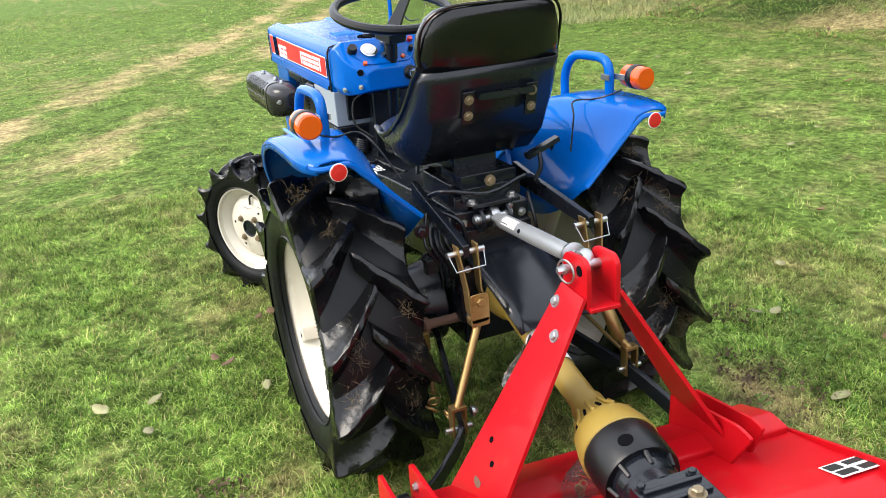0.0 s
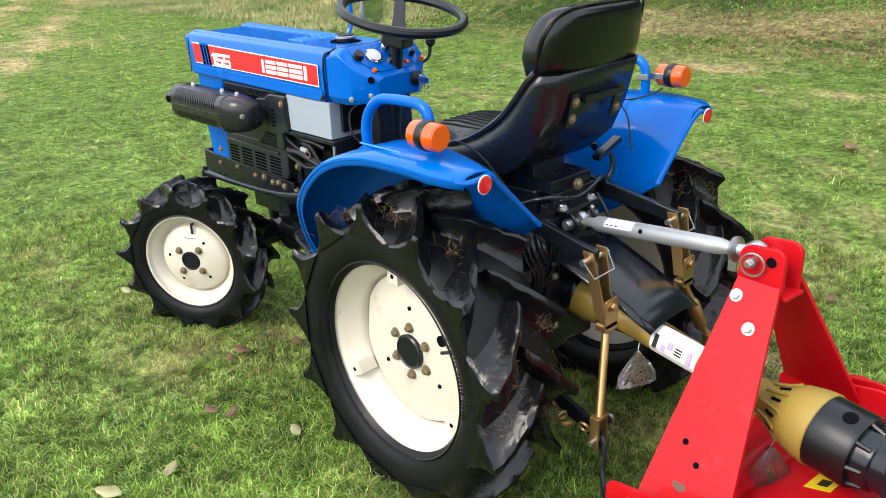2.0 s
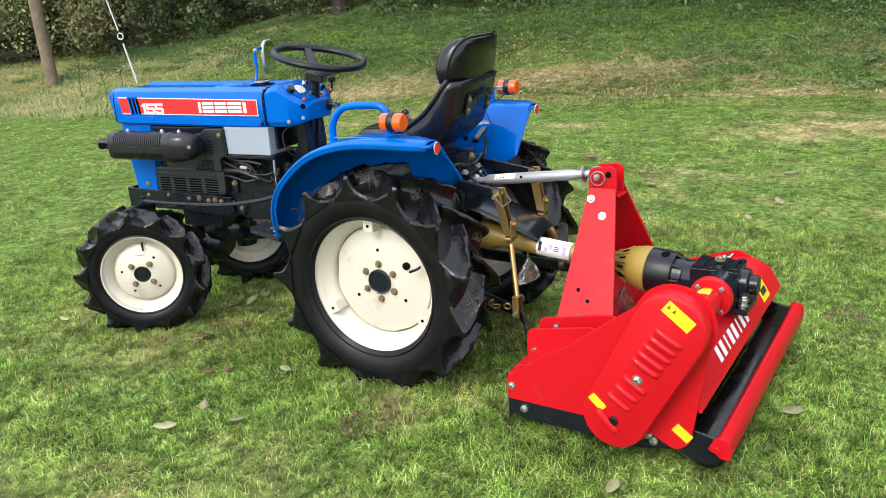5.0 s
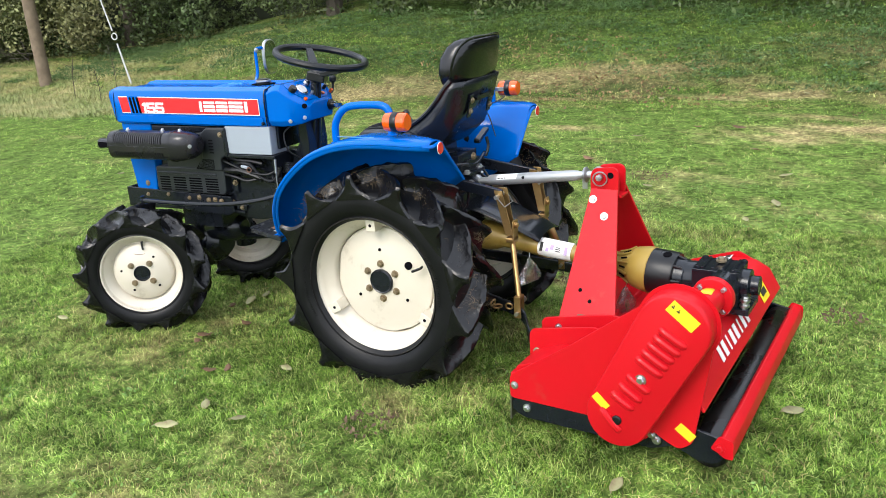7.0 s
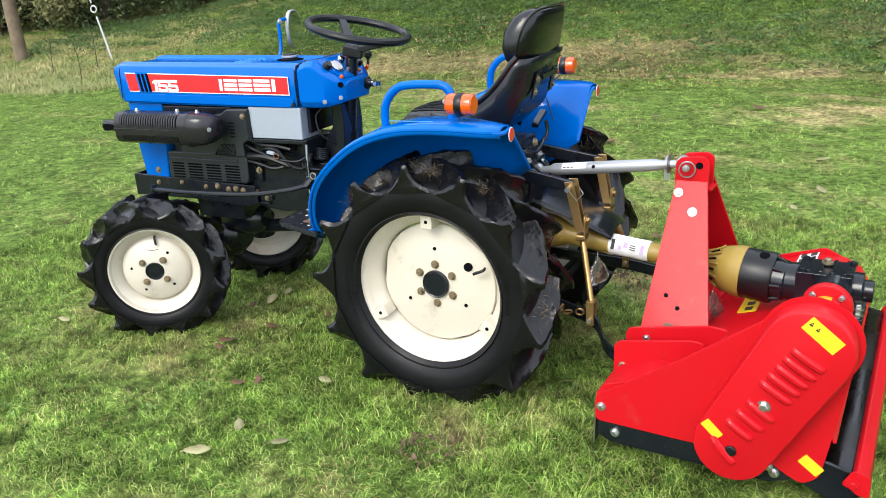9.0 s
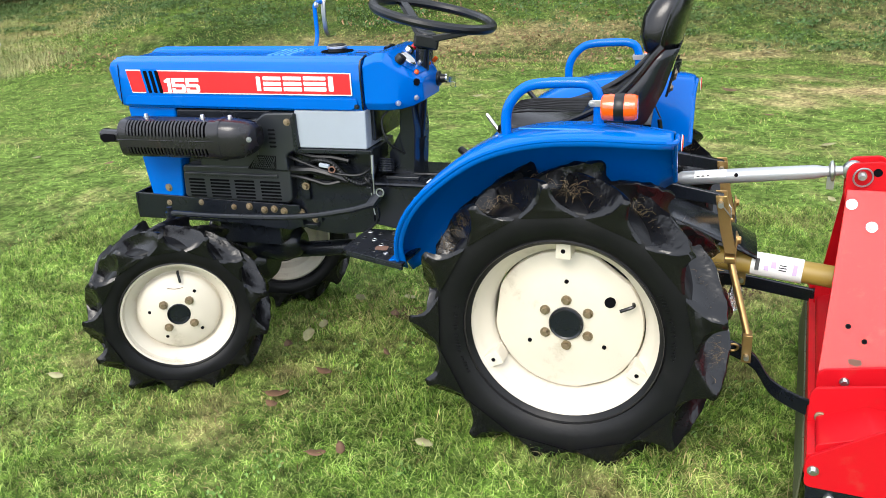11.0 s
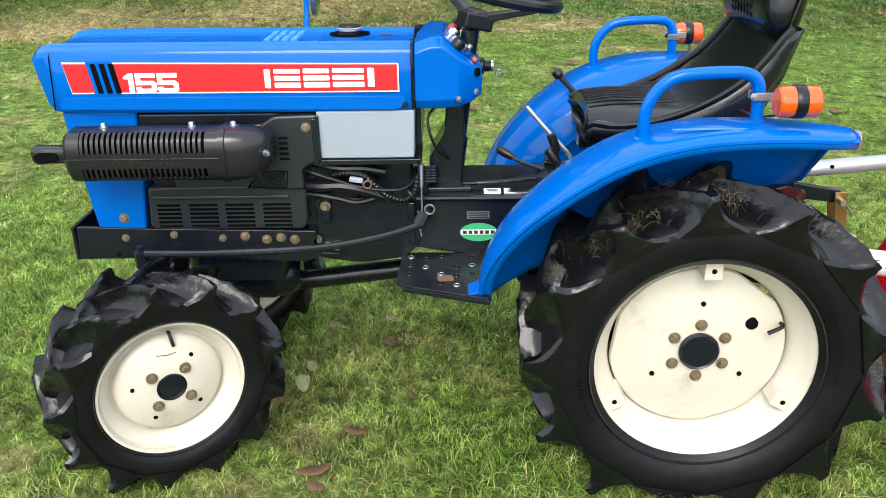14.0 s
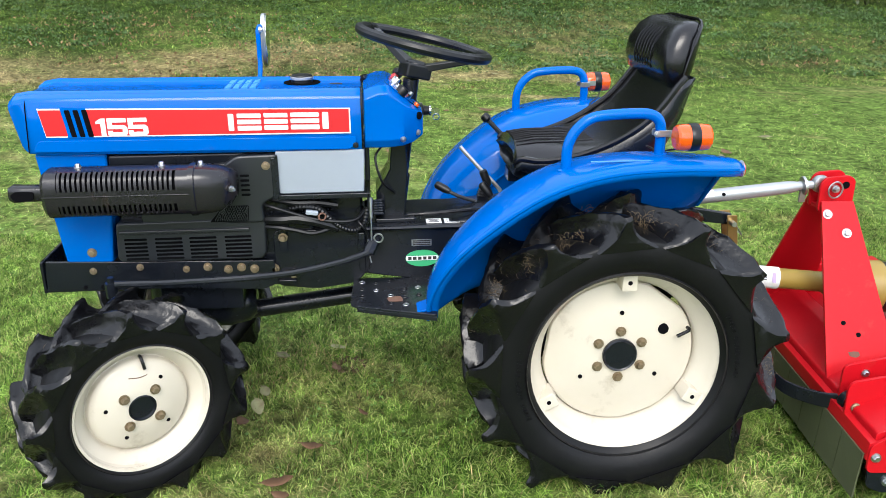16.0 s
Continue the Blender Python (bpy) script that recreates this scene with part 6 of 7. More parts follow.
# ---- flail mower on the linkage ----
mower = empty("flail_mower", pose(-0.055, -0.62, 0, 0, 0, -5), "red flail mower with black roller behind the tractor", "mower")
XL, XR = -0.530, 0.400
DECK = [(0.062, 0.105), (0.060, 0.150), (-0.10, 0.185), (-0.22, 0.215), (-0.30, 0.240), (-0.385, 0.240), (-0.43, 0.215), (-0.468, 0.150), (-0.462, 0.146), (-0.425, 0.207), (-0.383, 0.232), (-0.30, 0.232), (-0.22, 0.207), (-0.10, 0.177), (0.052, 0.143), (0.054, 0.105)]
bm = bmesh.new()
prism(bm, DECK, "x", XL + 0.003, XR - 0.003)
deck = part("deck", bm, RED, mower, "red sheet-steel deck", bevel=0.002)
# side plates
bm = bmesh.new()
prism(bm, rounded([(0.060, 0.078), (0.060, 0.145), (-0.108, 0.257), (-0.316, 0.412), (-0.40, 0.455), (-0.470, 0.432), (-0.490, 0.36), (-0.443, 0.062), (-0.41, 0.036), (-0.375, 0.05), (-0.32, 0.085), (-0.17, 0.075)], 0.014, 3), "x", XL - 0.004, XL + 0.004)
side_l = part("side_plate", bm, RED, mower, "red side plate", bevel=0.001)
bm = bmesh.new()
prism(bm, rounded([(0.060, 0.078), (0.060, 0.14), (-0.10, 0.190), (-0.25, 0.238), (-0.33, 0.262), (-0.40, 0.225), (-0.455, 0.14), (-0.435, 0.062), (-0.40, 0.036), (-0.30, 0.05)], 0.014, 3), "x", XR - 0.004, XR + 0.004)
part("side_plate", bm, RED, mower, "red side plate", bevel=0.001)
for x in (XL + 0.001, XR - 0.001):
    bm = bmesh.new()
    prism(bm, rounded([(0.056, 0.095), (0.054, 0.040), (0.02, 0.024), (-0.34, 0.020), (-0.40, 0.045), (-0.36, 0.06), (-0.30, 0.11), (-0.15, 0.095)], 0.012, 3), "x", x - 0.0025 if x < 0 else x + 0.0052, x + 0.003 if x < 0 else x + 0.009)
    part("skid", bm, BLACK, mower, "black skid plate", bevel=0.001)
for y, z in ((0.045, 0.118), (0.010, 0.055), (-0.338, 0.062), (-0.352, 0.048)):
    bm = bmesh.new()
    bolt(bm, (XL - 0.0045, y, z), (-1, 0, 0), 0.008, 0.009)
    part("side_bolt", bm, STEEL, side_l)
# belt cover: two rounds joined, with pressed ribs
C1, R1, C2, R2 = (-0.402, 0.376), 0.089, (-0.268, 0.121), 0.083
ax = Vector(C1) - Vector(C2)
base = math.atan2(ax.y, ax.x)
poly = []
for i in range(17):
    t = base - math.pi / 2 + math.pi * i / 16
    poly.append((C1[0] + R1 * math.cos(t), C1[1] + R1 * math.sin(t)))
for i in range(17):
    t = base + math.pi / 2 + math.pi * i / 16
    poly.append((C2[0] + R2 * math.cos(t), C2[1] + R2 * math.sin(t)))
bm = bmesh.new()
secs = []
for k, x in ((1.0, XL - 0.002), (1.0, XL - 0.046), (0.985, XL - 0.055), (0.955, XL - 0.059), (0.93, XL - 0.060)):
    ring_p = []
    for i, p in enumerate(poly):
        c = C1 if i < 17 else C2
        r = (R1 if i < 17 else R2) * (1 - k)
        v = (Vector(p) - Vector(c)).normalized() * r
        ring_p.append((x, p[0] - v.x, p[1] - v.y))
    secs.append(ring_p)
loft(bm, secs)
cover = part("belt_cover", bm, RED, mower, "red pressed belt cover", angle=40)
bm = bmesh.new()
secs = []
for g, x in ((0.010, XL - 0.004), (0.010, XL - 0.008)):
    secs.append([(x, p[0] + (Vector(p) - Vector(C1 if i < 17 else C2)).normalized().x * g, p[1] + (Vector(p) - Vector(C1 if i < 17 else C2)).normalized().y * g) for i, p in enumerate(poly)])
loft(bm, secs)
part("cover_flange", bm, RED, cover)
FX_ = XL - 0.060


def rib(a, b):
    b2 = bmesh.new()
    tube(b2, [(FX_ + 0.004, *a), (FX_ - 0.0005, a[0] * 0.85 + b[0] * 0.15, a[1] * 0.85 + b[1] * 0.15), (FX_ - 0.0005, a[0] * 0.15 + b[0] * 0.85, a[1] * 0.15 + b[1] * 0.85), (FX_ + 0.004, *b)], 0.0105, 10, 3)
    part("pressed_rib", b2, RED, cover)


for k in range(5):
    f = k / 4
    a = (-0.377 + 0.055 * f, 0.376 - 0.084 * f)
    rib(a, (a[0] - 0.053, a[1] - 0.032))
for k in range(3):
    a = (-0.300 + 0.020 * k, 0.240 - 0.027 * k)
    rib(a, (a[0] - 0.045, a[1] - 0.030))
rib((-0.230, 0.135), (-0.272, 0.087))
bm = bmesh.new()
bolt(bm, (FX_, -0.328, 0.237), (-1, 0, 0), 0.010, 0.009)
part("cover_bolt", bm, STEEL, cover)
bm = bmesh.new()
lathe(bm, [(0.0125, -0.002), (0.0125, 0.003), (0.010, 0.006), (0.0, 0.0065)], (FX_, -0.268, 0.114), (-1, 0, 0), 20)
part("cover_plug", bm, BLACK_PLASTIC, cover, "black rubber plug")


def label_at(name, c, u, v, w, h, mat, parent, lab=""):
    """A thin label centred at c, w along u and h along v."""
    c, u, v = Vector(c), Vector(u).normalized(), Vector(v).normalized()
    n_v = u.cross(v).normalized()
    b2 = bmesh.new()
    q = [c + u * (sx * w / 2) + v * (sy * h / 2) for sx, sy in ((-1, -1), (1, -1), (1, 1), (-1, 1))]
    loft(b2, [[p - n_v * 0.0006 for p in q], [p + n_v * 0.0006 for p in q]])
    return part(name, b2, mat, parent, lab)


O1 = FX_ - 0.0012
lab = label_at("warning_label", (O1, -0.426, 0.418), (0, -0.78, -0.62), (0, -0.62, 0.78), 0.078, 0.034, YLABEL, cover, "yellow warning label")
for k in range(2):
    c = V(O1 - 0.001, -0.426, 0.418) + V(0, -0.78, -0.62) * (0.016 * (k - 0.5) - 0.022) + V(0, -0.62, 0.78) * 0.004
    b2 = bmesh.new()
    tri = [c + V(0, -0.78, -0.62) * a * 0.4 + V(0, -0.62, 0.78) * b * 0.4 for a, b in ((-0.011, -0.012), (0.011, -0.012), (0.0, 0.013))]
    tri2 = [c + V(0, -0.78, -0.62) * a * 0.1 + V(0, -0.62, 0.78) * (b * 0.1) for a, b in ((-0.011, -0.012), (0.011, -0.012), (0.0, 0.013))]
    for i in range(3):
        j = (i + 1) % 3
        b2.faces.new([b2.verts.new(p) for p in (tri[i], tri[j], tri2[j], tri2[i])])
    part("label_mark", b2, INK, lab)
label_at("warning_label", (O1, -0.2265, 0.158), (0, -0.72, -0.69), (0, -0.69, 0.72), 0.046, 0.022, YLABEL, cover, "plain yellow label")
label_at("warning_label", (XL - 0.0054, -0.424, 0.088), (0, -0.8, -0.6), (0, -0.6, 0.8), 0.048, 0.026, YLABEL, side_l, "plain yellow label")
# drive tube with flange from the gearbox to the belt cover
bm = bmesh.new()
cyl(bm, (XL, -0.395, 0.318), (-0.20, -0.395, 0.318), 0.036, seg=24)
tube_ob = part("drive_tube", bm, RED, mower, "red drive tube")
bm = bmesh.new()
lathe(bm, [(0.036, -0.012), (0.056, -0.008), (0.058, 0), (0.058, 0.016)], (-0.203, -0.395, 0.318), (1, 0, 0), 28, caps=True)
flange = part("drive_flange", bm, RED, tube_ob, bevel=0.001)
for k in range(4):
    t = radians(45 + 90 * k)
    bm = bmesh.new()
    bolt(bm, (-0.211, -0.395 + 0.043 * math.cos(t), 0.318 + 0.043 * math.sin(t)), (-1, 0, 0), 0.007, 0.008)
    part("flange_bolt", bm, STEEL, flange)
rows = []
for k in range(6):
    t = radians(70 + 14 * k)
    rows.append([(-0.268, -0.395 - 0.0368 * math.cos(t), 0.318 + 0.0368 * math.sin(t)), (-0.225, -0.395 - 0.0368 * math.cos(t), 0.318 + 0.0368 * math.sin(t))])
bm = bmesh.new()
loft(bm, rows, caps=False, closed=False)
part("warning_label", bm, YLABEL, tube_ob, "small yellow label", solid=0.001)
# gearbox
GX_ = -0.036
bm = bmesh.new()
box(bm, (GX_, -0.372, 0.305), (0.115, 0.13, 0.105))
lathe(bm, [(0.052, 0), (0.048, 0.05), (0.044, 0.05), (0.044, 0.07)], (GX_, -0.31, 0.308), (0, 1, 0), 24, caps=True)
lathe(bm, [(0.045, 0), (0.045, 0.03), (0.028, 0.033), (0.028, 0.055)], (GX_, -0.43, 0.308), (0, -1, 0), 20, caps=True)
lathe(bm, [(0.046, 0), (0.042, 0.06), (0.05, 0.065), (0.05, 0.095)], (GX_ - 0.05, -0.395, 0.315), (-1, 0, 0), 24, caps=True)
box(bm, (GX_, -0.385, 0.245), (0.13, 0.17, 0.018))
for k in range(4):
    box(bm, (GX_, -0.335 - 0.028 * k, 0.358), (0.10, 0.008, 0.012))
gear = part("gearbox", bm, BLACK, mower, "black cast gearbox", bevel=0.005)
for x, y in ((-0.045, -0.32), (0.045, -0.32), (-0.045, -0.43), (0.045, -0.43)):
    bm = bmesh.new()
    bolt(bm, (x + GX_, y, 0.360), (0, 0, 1), 0.007, 0.006)
    part("gearbox_bolt", bm, BLACK, gear)
bm = bmesh.new()
bolt(bm, (GX_ + 0.018, -0.372, 0.366), (0, 0, 1), 0.010, 0.010)
part("oil_plug", bm, BRASSBOLT, gear, "brass oil plug")
for k in range(3):
    bm = bmesh.new()
    bolt(bm, (-0.085 + 0.004 * k, -0.455, 0.248 + 0.014 * k), (0, 0, 1), 0.010, 0.010)
    part("mount_nut", bm, STEEL, gear)
# white maker's mark on the rear slope: plain blocks
for k in range(8):
    label_at("brand_mark", (-0.285 + 0.041 * k, -0.4435, 0.1970), (1, 0, 0), (0, 0.5, 0.865), 0.010 if k % 3 == 2 else 0.023, 0.042, WHITE, deck)
lab = label_at("warning_label", (0.225, -0.4455, 0.1935), (1, 0, 0), (0, 0.5, 0.865), 0.080, 0.055, YLABEL, deck, "yellow warning label")
label_at("label_mark", (0.225, -0.4465, 0.1945), (1, 0, 0), (0, 0.5, 0.865), 0.05, 0.02, INK, lab)
lab = label_at("warning_label", (0.01, -0.188, 0.2085), (1, 0, 0), (0, 1, -0.30), 0.125, 0.05, YLABEL, deck, "yellow warning label")
for k in range(3):
    label_at("label_mark", (-0.028 + 0.038 * k, -0.190, 0.2102), (1, 0, 0), (0, 1, -0.30), 0.022, 0.02, INK, lab)
lab = label_at("rating_plate", (0.360, -0.285, 0.2380), (1, 0, 0), (0, 1, -0.32), 0.085, 0.058, WHITE, deck, "black and white rating plate")
for a, b, w, h in ((-0.025, 0.012, 0.028, 0.022), (0.018, 0.014, 0.035, 0.016), (-0.02, -0.014, 0.035, 0.018), (0.022, -0.014, 0.028, 0.018)):
    label_at("plate_line", (0.360 + a, -0.285 + b, 0.2393 - b * 0.32), (1, 0, 0), (0, 1, -0.32), w, h, INK, lab)
# rear roller and guard bar
bm = bmesh.new()
lathe(bm, [(0.02, -0.015), (0.045, -0.012), (0.050, 0), (0.050, XR - XL - 0.05), (0.045, XR - XL - 0.038), (0.02, XR - XL - 0.035)], (XL + 0.025, -0.478, 0.042), (1, 0, 0), 32, caps=True)
part("rear_roller", bm, ROLLER, mower, "wet black ground roller")
for x in (XL + 0.012, XR - 0.012):
    bm = bmesh.new()
    prism(bm, rounded([(-0.38, 0.09), (-0.43, 0.10), (-0.515, 0.08), (-0.525, 0.05), (-0.50, 0.012), (-0.455, 0.008), (-0.38, 0.045)], 0.02), "x", x - 0.005, x + 0.005)
    part("roller_bracket", bm, BLACK, mower, "black roller end bracket", bevel=0.001)
bm = bmesh.new()
prism(bm, rounded([(-0.503, 0.052), (-0.503, 0.088), (-0.513, 0.098), (-0.536, 0.084), (-0.540, 0.042), (-0.520, 0.040)], 0.006), "x", XL - 0.006, XR + 0.006)
bar = part("rear_guard_bar", bm, RED, mower, "red folded guard bar", bevel=0.001)
for x in (XL - 0.006, XR + 0.006):
    bm = bmesh.new()
    prism(bm, rounded([(-0.485, 0.062), (-0.540, 0.040), (-0.540, 0.09), (-0.505, 0.10)], 0.008), "x", x - 0.002, x + 0.002)
    bolt(bm, (x - 0.003, -0.508, 0.068), (-1, 0, 0), 0.009, 0.008)
    part("bar_bracket", bm, RED, bar)
# front cross beam and hitch brackets
bm = bmesh.new()
prism(bm, rounded([(0.045, 0.138), (0.045, 0.170), (-0.05, 0.205), (-0.10, 0.20), (-0.10, 0.165)], 0.008), "x", XL + 0.01, XR - 0.01)
part("cross_beam", bm, RED, mower, "red front cross beam", bevel=0.002)
for s in (-1, 1):
    shift = 0.0 if s < 0 else -0.12
    for x, poly in ((0.400, [(0.060, 0.125), (0.060, 0.218), (0.050, 0.232), (-0.13, 0.266), (-0.16, 0.262), (-0.12, 0.165)]), (0.342, [(0.050, 0.125), (0.048, 0.235), (0.038, 0.246), (-0.16, 0.285), (-0.20, 0.280), (-0.13, 0.165)])):
        bm = bmesh.new()
        prism(bm, rounded(poly, 0.01), "x", s * x + shift - 0.004, s * x + shift + 0.004)
        br = part("hitch_bracket", bm, RED, mower, "red hitch bracket plate", bevel=0.001)
        if x > 0.39:
            bm = bmesh.new()
            lathe(bm, [(0.012, -0.002), (0.012, 0.004), (0.010, 0.006)], (s * 0.404 + shift, 0.036, 0.166), (s, 0, 0), 18, caps=True)
            cyl(bm, (s * 0.334 + shift, 0.030, 0.158), (s * 0.41 + shift, 0.030, 0.158), 0.009)
            part("hitch_pin", bm, BRASSBOLT, br, "dull brass hitch pin")
    bm = bmesh.new()
    bolt(bm, (s * 0.347 + shift, -0.005, 0.225), (s, 0, 0), 0.007, 0.007)
    part("bracket_bolt", bm, STEEL, mower, "bright bracket bolt")
    # frame arm of the headstock
    bm = bmesh.new()
    t0, t1 = V(s * 0.035, 0, 0.555), V(s * 0.266, 0, 0.165)
    nv = V(s * 0.88, 0, 0.48).normalized()
    secs = []
    for c, ya, yb in ((t0, 0.017, -0.066), (t1, 0.044, -0.142)):
        secs.append([c + V(0, ya, 0) - nv * 0.004, c + V(0, yb, 0) - nv * 0.004, c + V(0, yb, 0) + nv * 0.004, c + V(0, ya, 0) + nv * 0.004])
    loft(bm, secs)
    armp = part("headstock_arm", bm, RED, mower, "red headstock arm", bevel=0.001)
    dv = (t1 - t0).normalized()
    for dist, yy_ in ((0.035, 0.005), (0.085, -0.040), ):
        bm = bmesh.new()
        bolt(bm, t0 + dv * dist + V(0, yy_, 0) + nv * 0.0045, nv, 0.0085, 0.007)
        part("arm_bolt", bm, STEEL, armp)
    for dist, yy_ in ((0.315, -0.01), (0.345, -0.045)):
        bm = bmesh.new()
        lathe(bm, [(0.006, 0), (0.006, 0.0012)], t0 + dv * dist + V(0, yy_, 0) + nv * 0.004, nv, 14, caps=True)
        part("arm_hole", bm, DARK, armp)
    bm = bmesh.new()
    c = t0 + dv * 0.392 + V(0, -0.03, 0) + nv * 0.0046
    prism(bm, rounded([(-0.014, -0.005), (-0.003, -0.010), (0.012, -0.006), (0.015, 0.004), (0.002, 0.006), (-0.012, 0.005)], 0.002), "x", -0.0004, 0.0004)
    bmesh.ops.transform(bm, matrix=Matrix.Translation(c) @ Matrix.Rotation(math.atan2(nv.z, nv.x) * -1 if s > 0 else math.pi - math.atan2(nv.z, nv.x), 4, "Y"), verts=bm.verts)
    part("chipped_paint", bm, RUST, armp)
    # top yoke plate
    bm = bmesh.new()
    prism(bm, rounded([(0.022, 0.525), (0.022, 0.600), (0.010, 0.617), (-0.052, 0.623), (-0.067, 0.610), (-0.066, 0.530)], 0.012), "x", s * 0.028 - 0.005, s * 0.028 + 0.005)
    yk = part("headstock_yoke", bm, RED, mower, "red top hitch plate", bevel=0.0015)
    bm = bmesh.new()
    lathe(bm, [(0.0095, 0), (0.0095, 0.0012)], (s * 0.0333, -0.042, 0.598), (s, 0, 0), 16, caps=True)
    part("yoke_hole", bm, DARK, yk)
bm = bmesh.new()
box(bm, (0, -0.03, 0.533), (0.060, 0.09, 0.008))
part("yoke_bridge", bm, RED, mower, "red bridge plate", bevel=0.002)
bm = bmesh.new()
cyl(bm, (-0.046, -0.010, 0.592), (0.046, -0.010, 0.592), 0.009)
ring(bm, (-0.044, -0.012, 0.588), (1, 0.25, 0), 0.021, 0.0022, 24, 6)
bolt(bm, (-0.048, -0.010, 0.592), (-1, 0, 0), 0.007, 0.012)
part("top_hitch_pin", bm, STEEL, mower, "bright hitch pin with ring clip")
# front rubber flaps
for k in range(9):
    x0 = XL + 0.012 + 0.1005 * k
    bm = bmesh.new()
    w = 0.097
    loft(bm, [[(x0, 0.062, 0.118), (x0 + w, 0.062, 0.118), (x0 + w, 0.066, 0.118), (x0, 0.066, 0.118)], [(x0 + 0.001, 0.068 + 0.003 * (k % 3), 0.0), (x0 + w - 0.001, 0.070 + 0.003 * ((k + 1) % 2), 0.0), (x0 + w - 0.001, 0.074, 0.0), (x0 + 0.001, 0.072, 0.0)]])
    part("front_flap", bm, FLAP, mower, "olive-black rubber flap")
bm = bmesh.new()
cyl(bm, (XL + 0.02, -0.20, 0.10), (XR - 0.02, -0.20, 0.10), 0.05, seg=20)
part("flail_rotor", bm, BLACK, mower, "black flail rotor under the deck")

# ---- drive shaft ----
S0, S1 = V(0.0, -0.20, 0.352), V(-0.115, -0.900, 0.306)
sd = (S1 - S0).normalized()
SL = (S1 - S0).length
shaft = empty("pto_drive_shaft", Matrix(), "olive-yellow plastic guarded drive shaft to the mower", "drive shaft")
bm = bmesh.new()
lathe(bm, [(0.050, -0.03), (0.050, 0.02), (0.042, 0.05), (0.033, 0.07), (0.0295, 0.075), (0.0295, 0.30), (0.0275, 0.305), (0.0275, 0.455), (0.033, 0.46), (0.034, 0.485)], S0, sd, 28, caps=True)
part("shaft_guard", bm, PTO, shaft)
bm = bmesh.new()
lathe(bm, [(0.034, 0.485), (0.036, 0.50), (0.050, 0.53), (0.062, 0.545), (0.069, 0.575), (0.0715, 0.598), (0.0695, 0.60)], S0, sd, 32, caps=True)
cone = part("guard_cone", bm, PTO, shaft, "ribbed yellow guard cone")
a_, u_, w_ = frame_of(sd)
for k in range(10):
    t = 2 * math.pi * k / 10
    n_v = u_ * math.cos(t) + w_ * math.sin(t)
    bm = bmesh.new()
    tube(bm, [S0 + sd * 0.49 + n_v * 0.037, S0 + sd * 0.515 + n_v * 0.045, S0 + sd * 0.54 + n_v * 0.0595], 0.0040, 6, 2)
    part("cone_rib", bm, PTO, cone)
    bm = bmesh.new()
    t += math.pi / 10
    n_v = u_ * math.cos(t) + w_ * math.sin(t)
    tube(bm, [S0 + sd * 0.508 + n_v * 0.0395, S0 + sd * 0.528 + n_v * 0.0505], 0.003, 6, 1)
    part("cone_slot", bm, DARK, cone)
bm = bmesh.new()
lathe(bm, [(0.066, 0.585), (0.0685, 0.60), (0.0685, 0.672), (0.066, 0.677), (0.053, 0.677)], S0, sd, 32, caps=True)
bell = part("black_bell", bm, BLACK_PLASTIC, shaft, "black plastic bell guard")
bm = bmesh.new()
n_v = (V(-0.3, 0, 1) - sd * V(-0.3, 0, 1).dot(sd)).normalized()
lathe(bm, [(0.013, 0), (0.013, 0.0012)], S0 + sd * 0.648 + n_v * 0.0680, n_v, 18, caps=True)
part("bell_hole", bm, DARK, bell)
for k in range(8):
    t = 2 * math.pi * k / 8
    n_v = u_ * math.cos(t) + w_ * math.sin(t)
    bm = bmesh.new()
    tube(bm, [S0 + sd * 0.672 + n_v * 0.061, S0 + sd * 0.70 + n_v * 0.053], 0.0045, 6, 1)
    part("bell_rib", bm, BLACK_PLASTIC, bell)
bm = bmesh.new()
lathe(bm, [(0.056, 0.67), (0.054, 0.705), (0.05, 0.71)], S0, sd, 28, caps=True)
part("bell_collar", bm, BLACK, shaft, "black collar")
rows = []
for k in range(25):
    t = 2 * math.pi * k / 24
    n_v = u_ * math.cos(t) + w_ * math.sin(t)
    rows.append([S0 + sd * 0.215 + n_v * 0.0302, S0 + sd * 0.335 + n_v * 0.0302])
bm = bmesh.new()
loft(bm, rows, caps=False, closed=False)
wrap = part("paper_wrap", bm, WHITE, shaft, "white printed label under clear film", angle=60)
nl = (V(-1, 0, 0.35) - sd * V(-1, 0, 0.35).dot(sd)).normalized()
vl = sd.cross(nl)
LILAC = material("lilac_ink", (0.4, 0.3, 0.5), 0.5, bump=0)
for f, a, w, h, mt in ((0.23, 0.0, 0.010, 0.030, INK), (0.252, 0.006, 0.010, 0.012, LILAC), (0.268, -0.004, 0.012, 0.016, LILAC), (0.290, 0.006, 0.018, 0.003, INK), (0.290, 0.0, 0.018, 0.003, INK), (0.290, -0.006, 0.016, 0.003, INK), (0.318, 0.0, 0.010, 0.026, LILAC)):
    label_at("label_mark", S0 + sd * f + nl * 0.0308 + vl * a, sd, vl, w, h, mt, wrap)


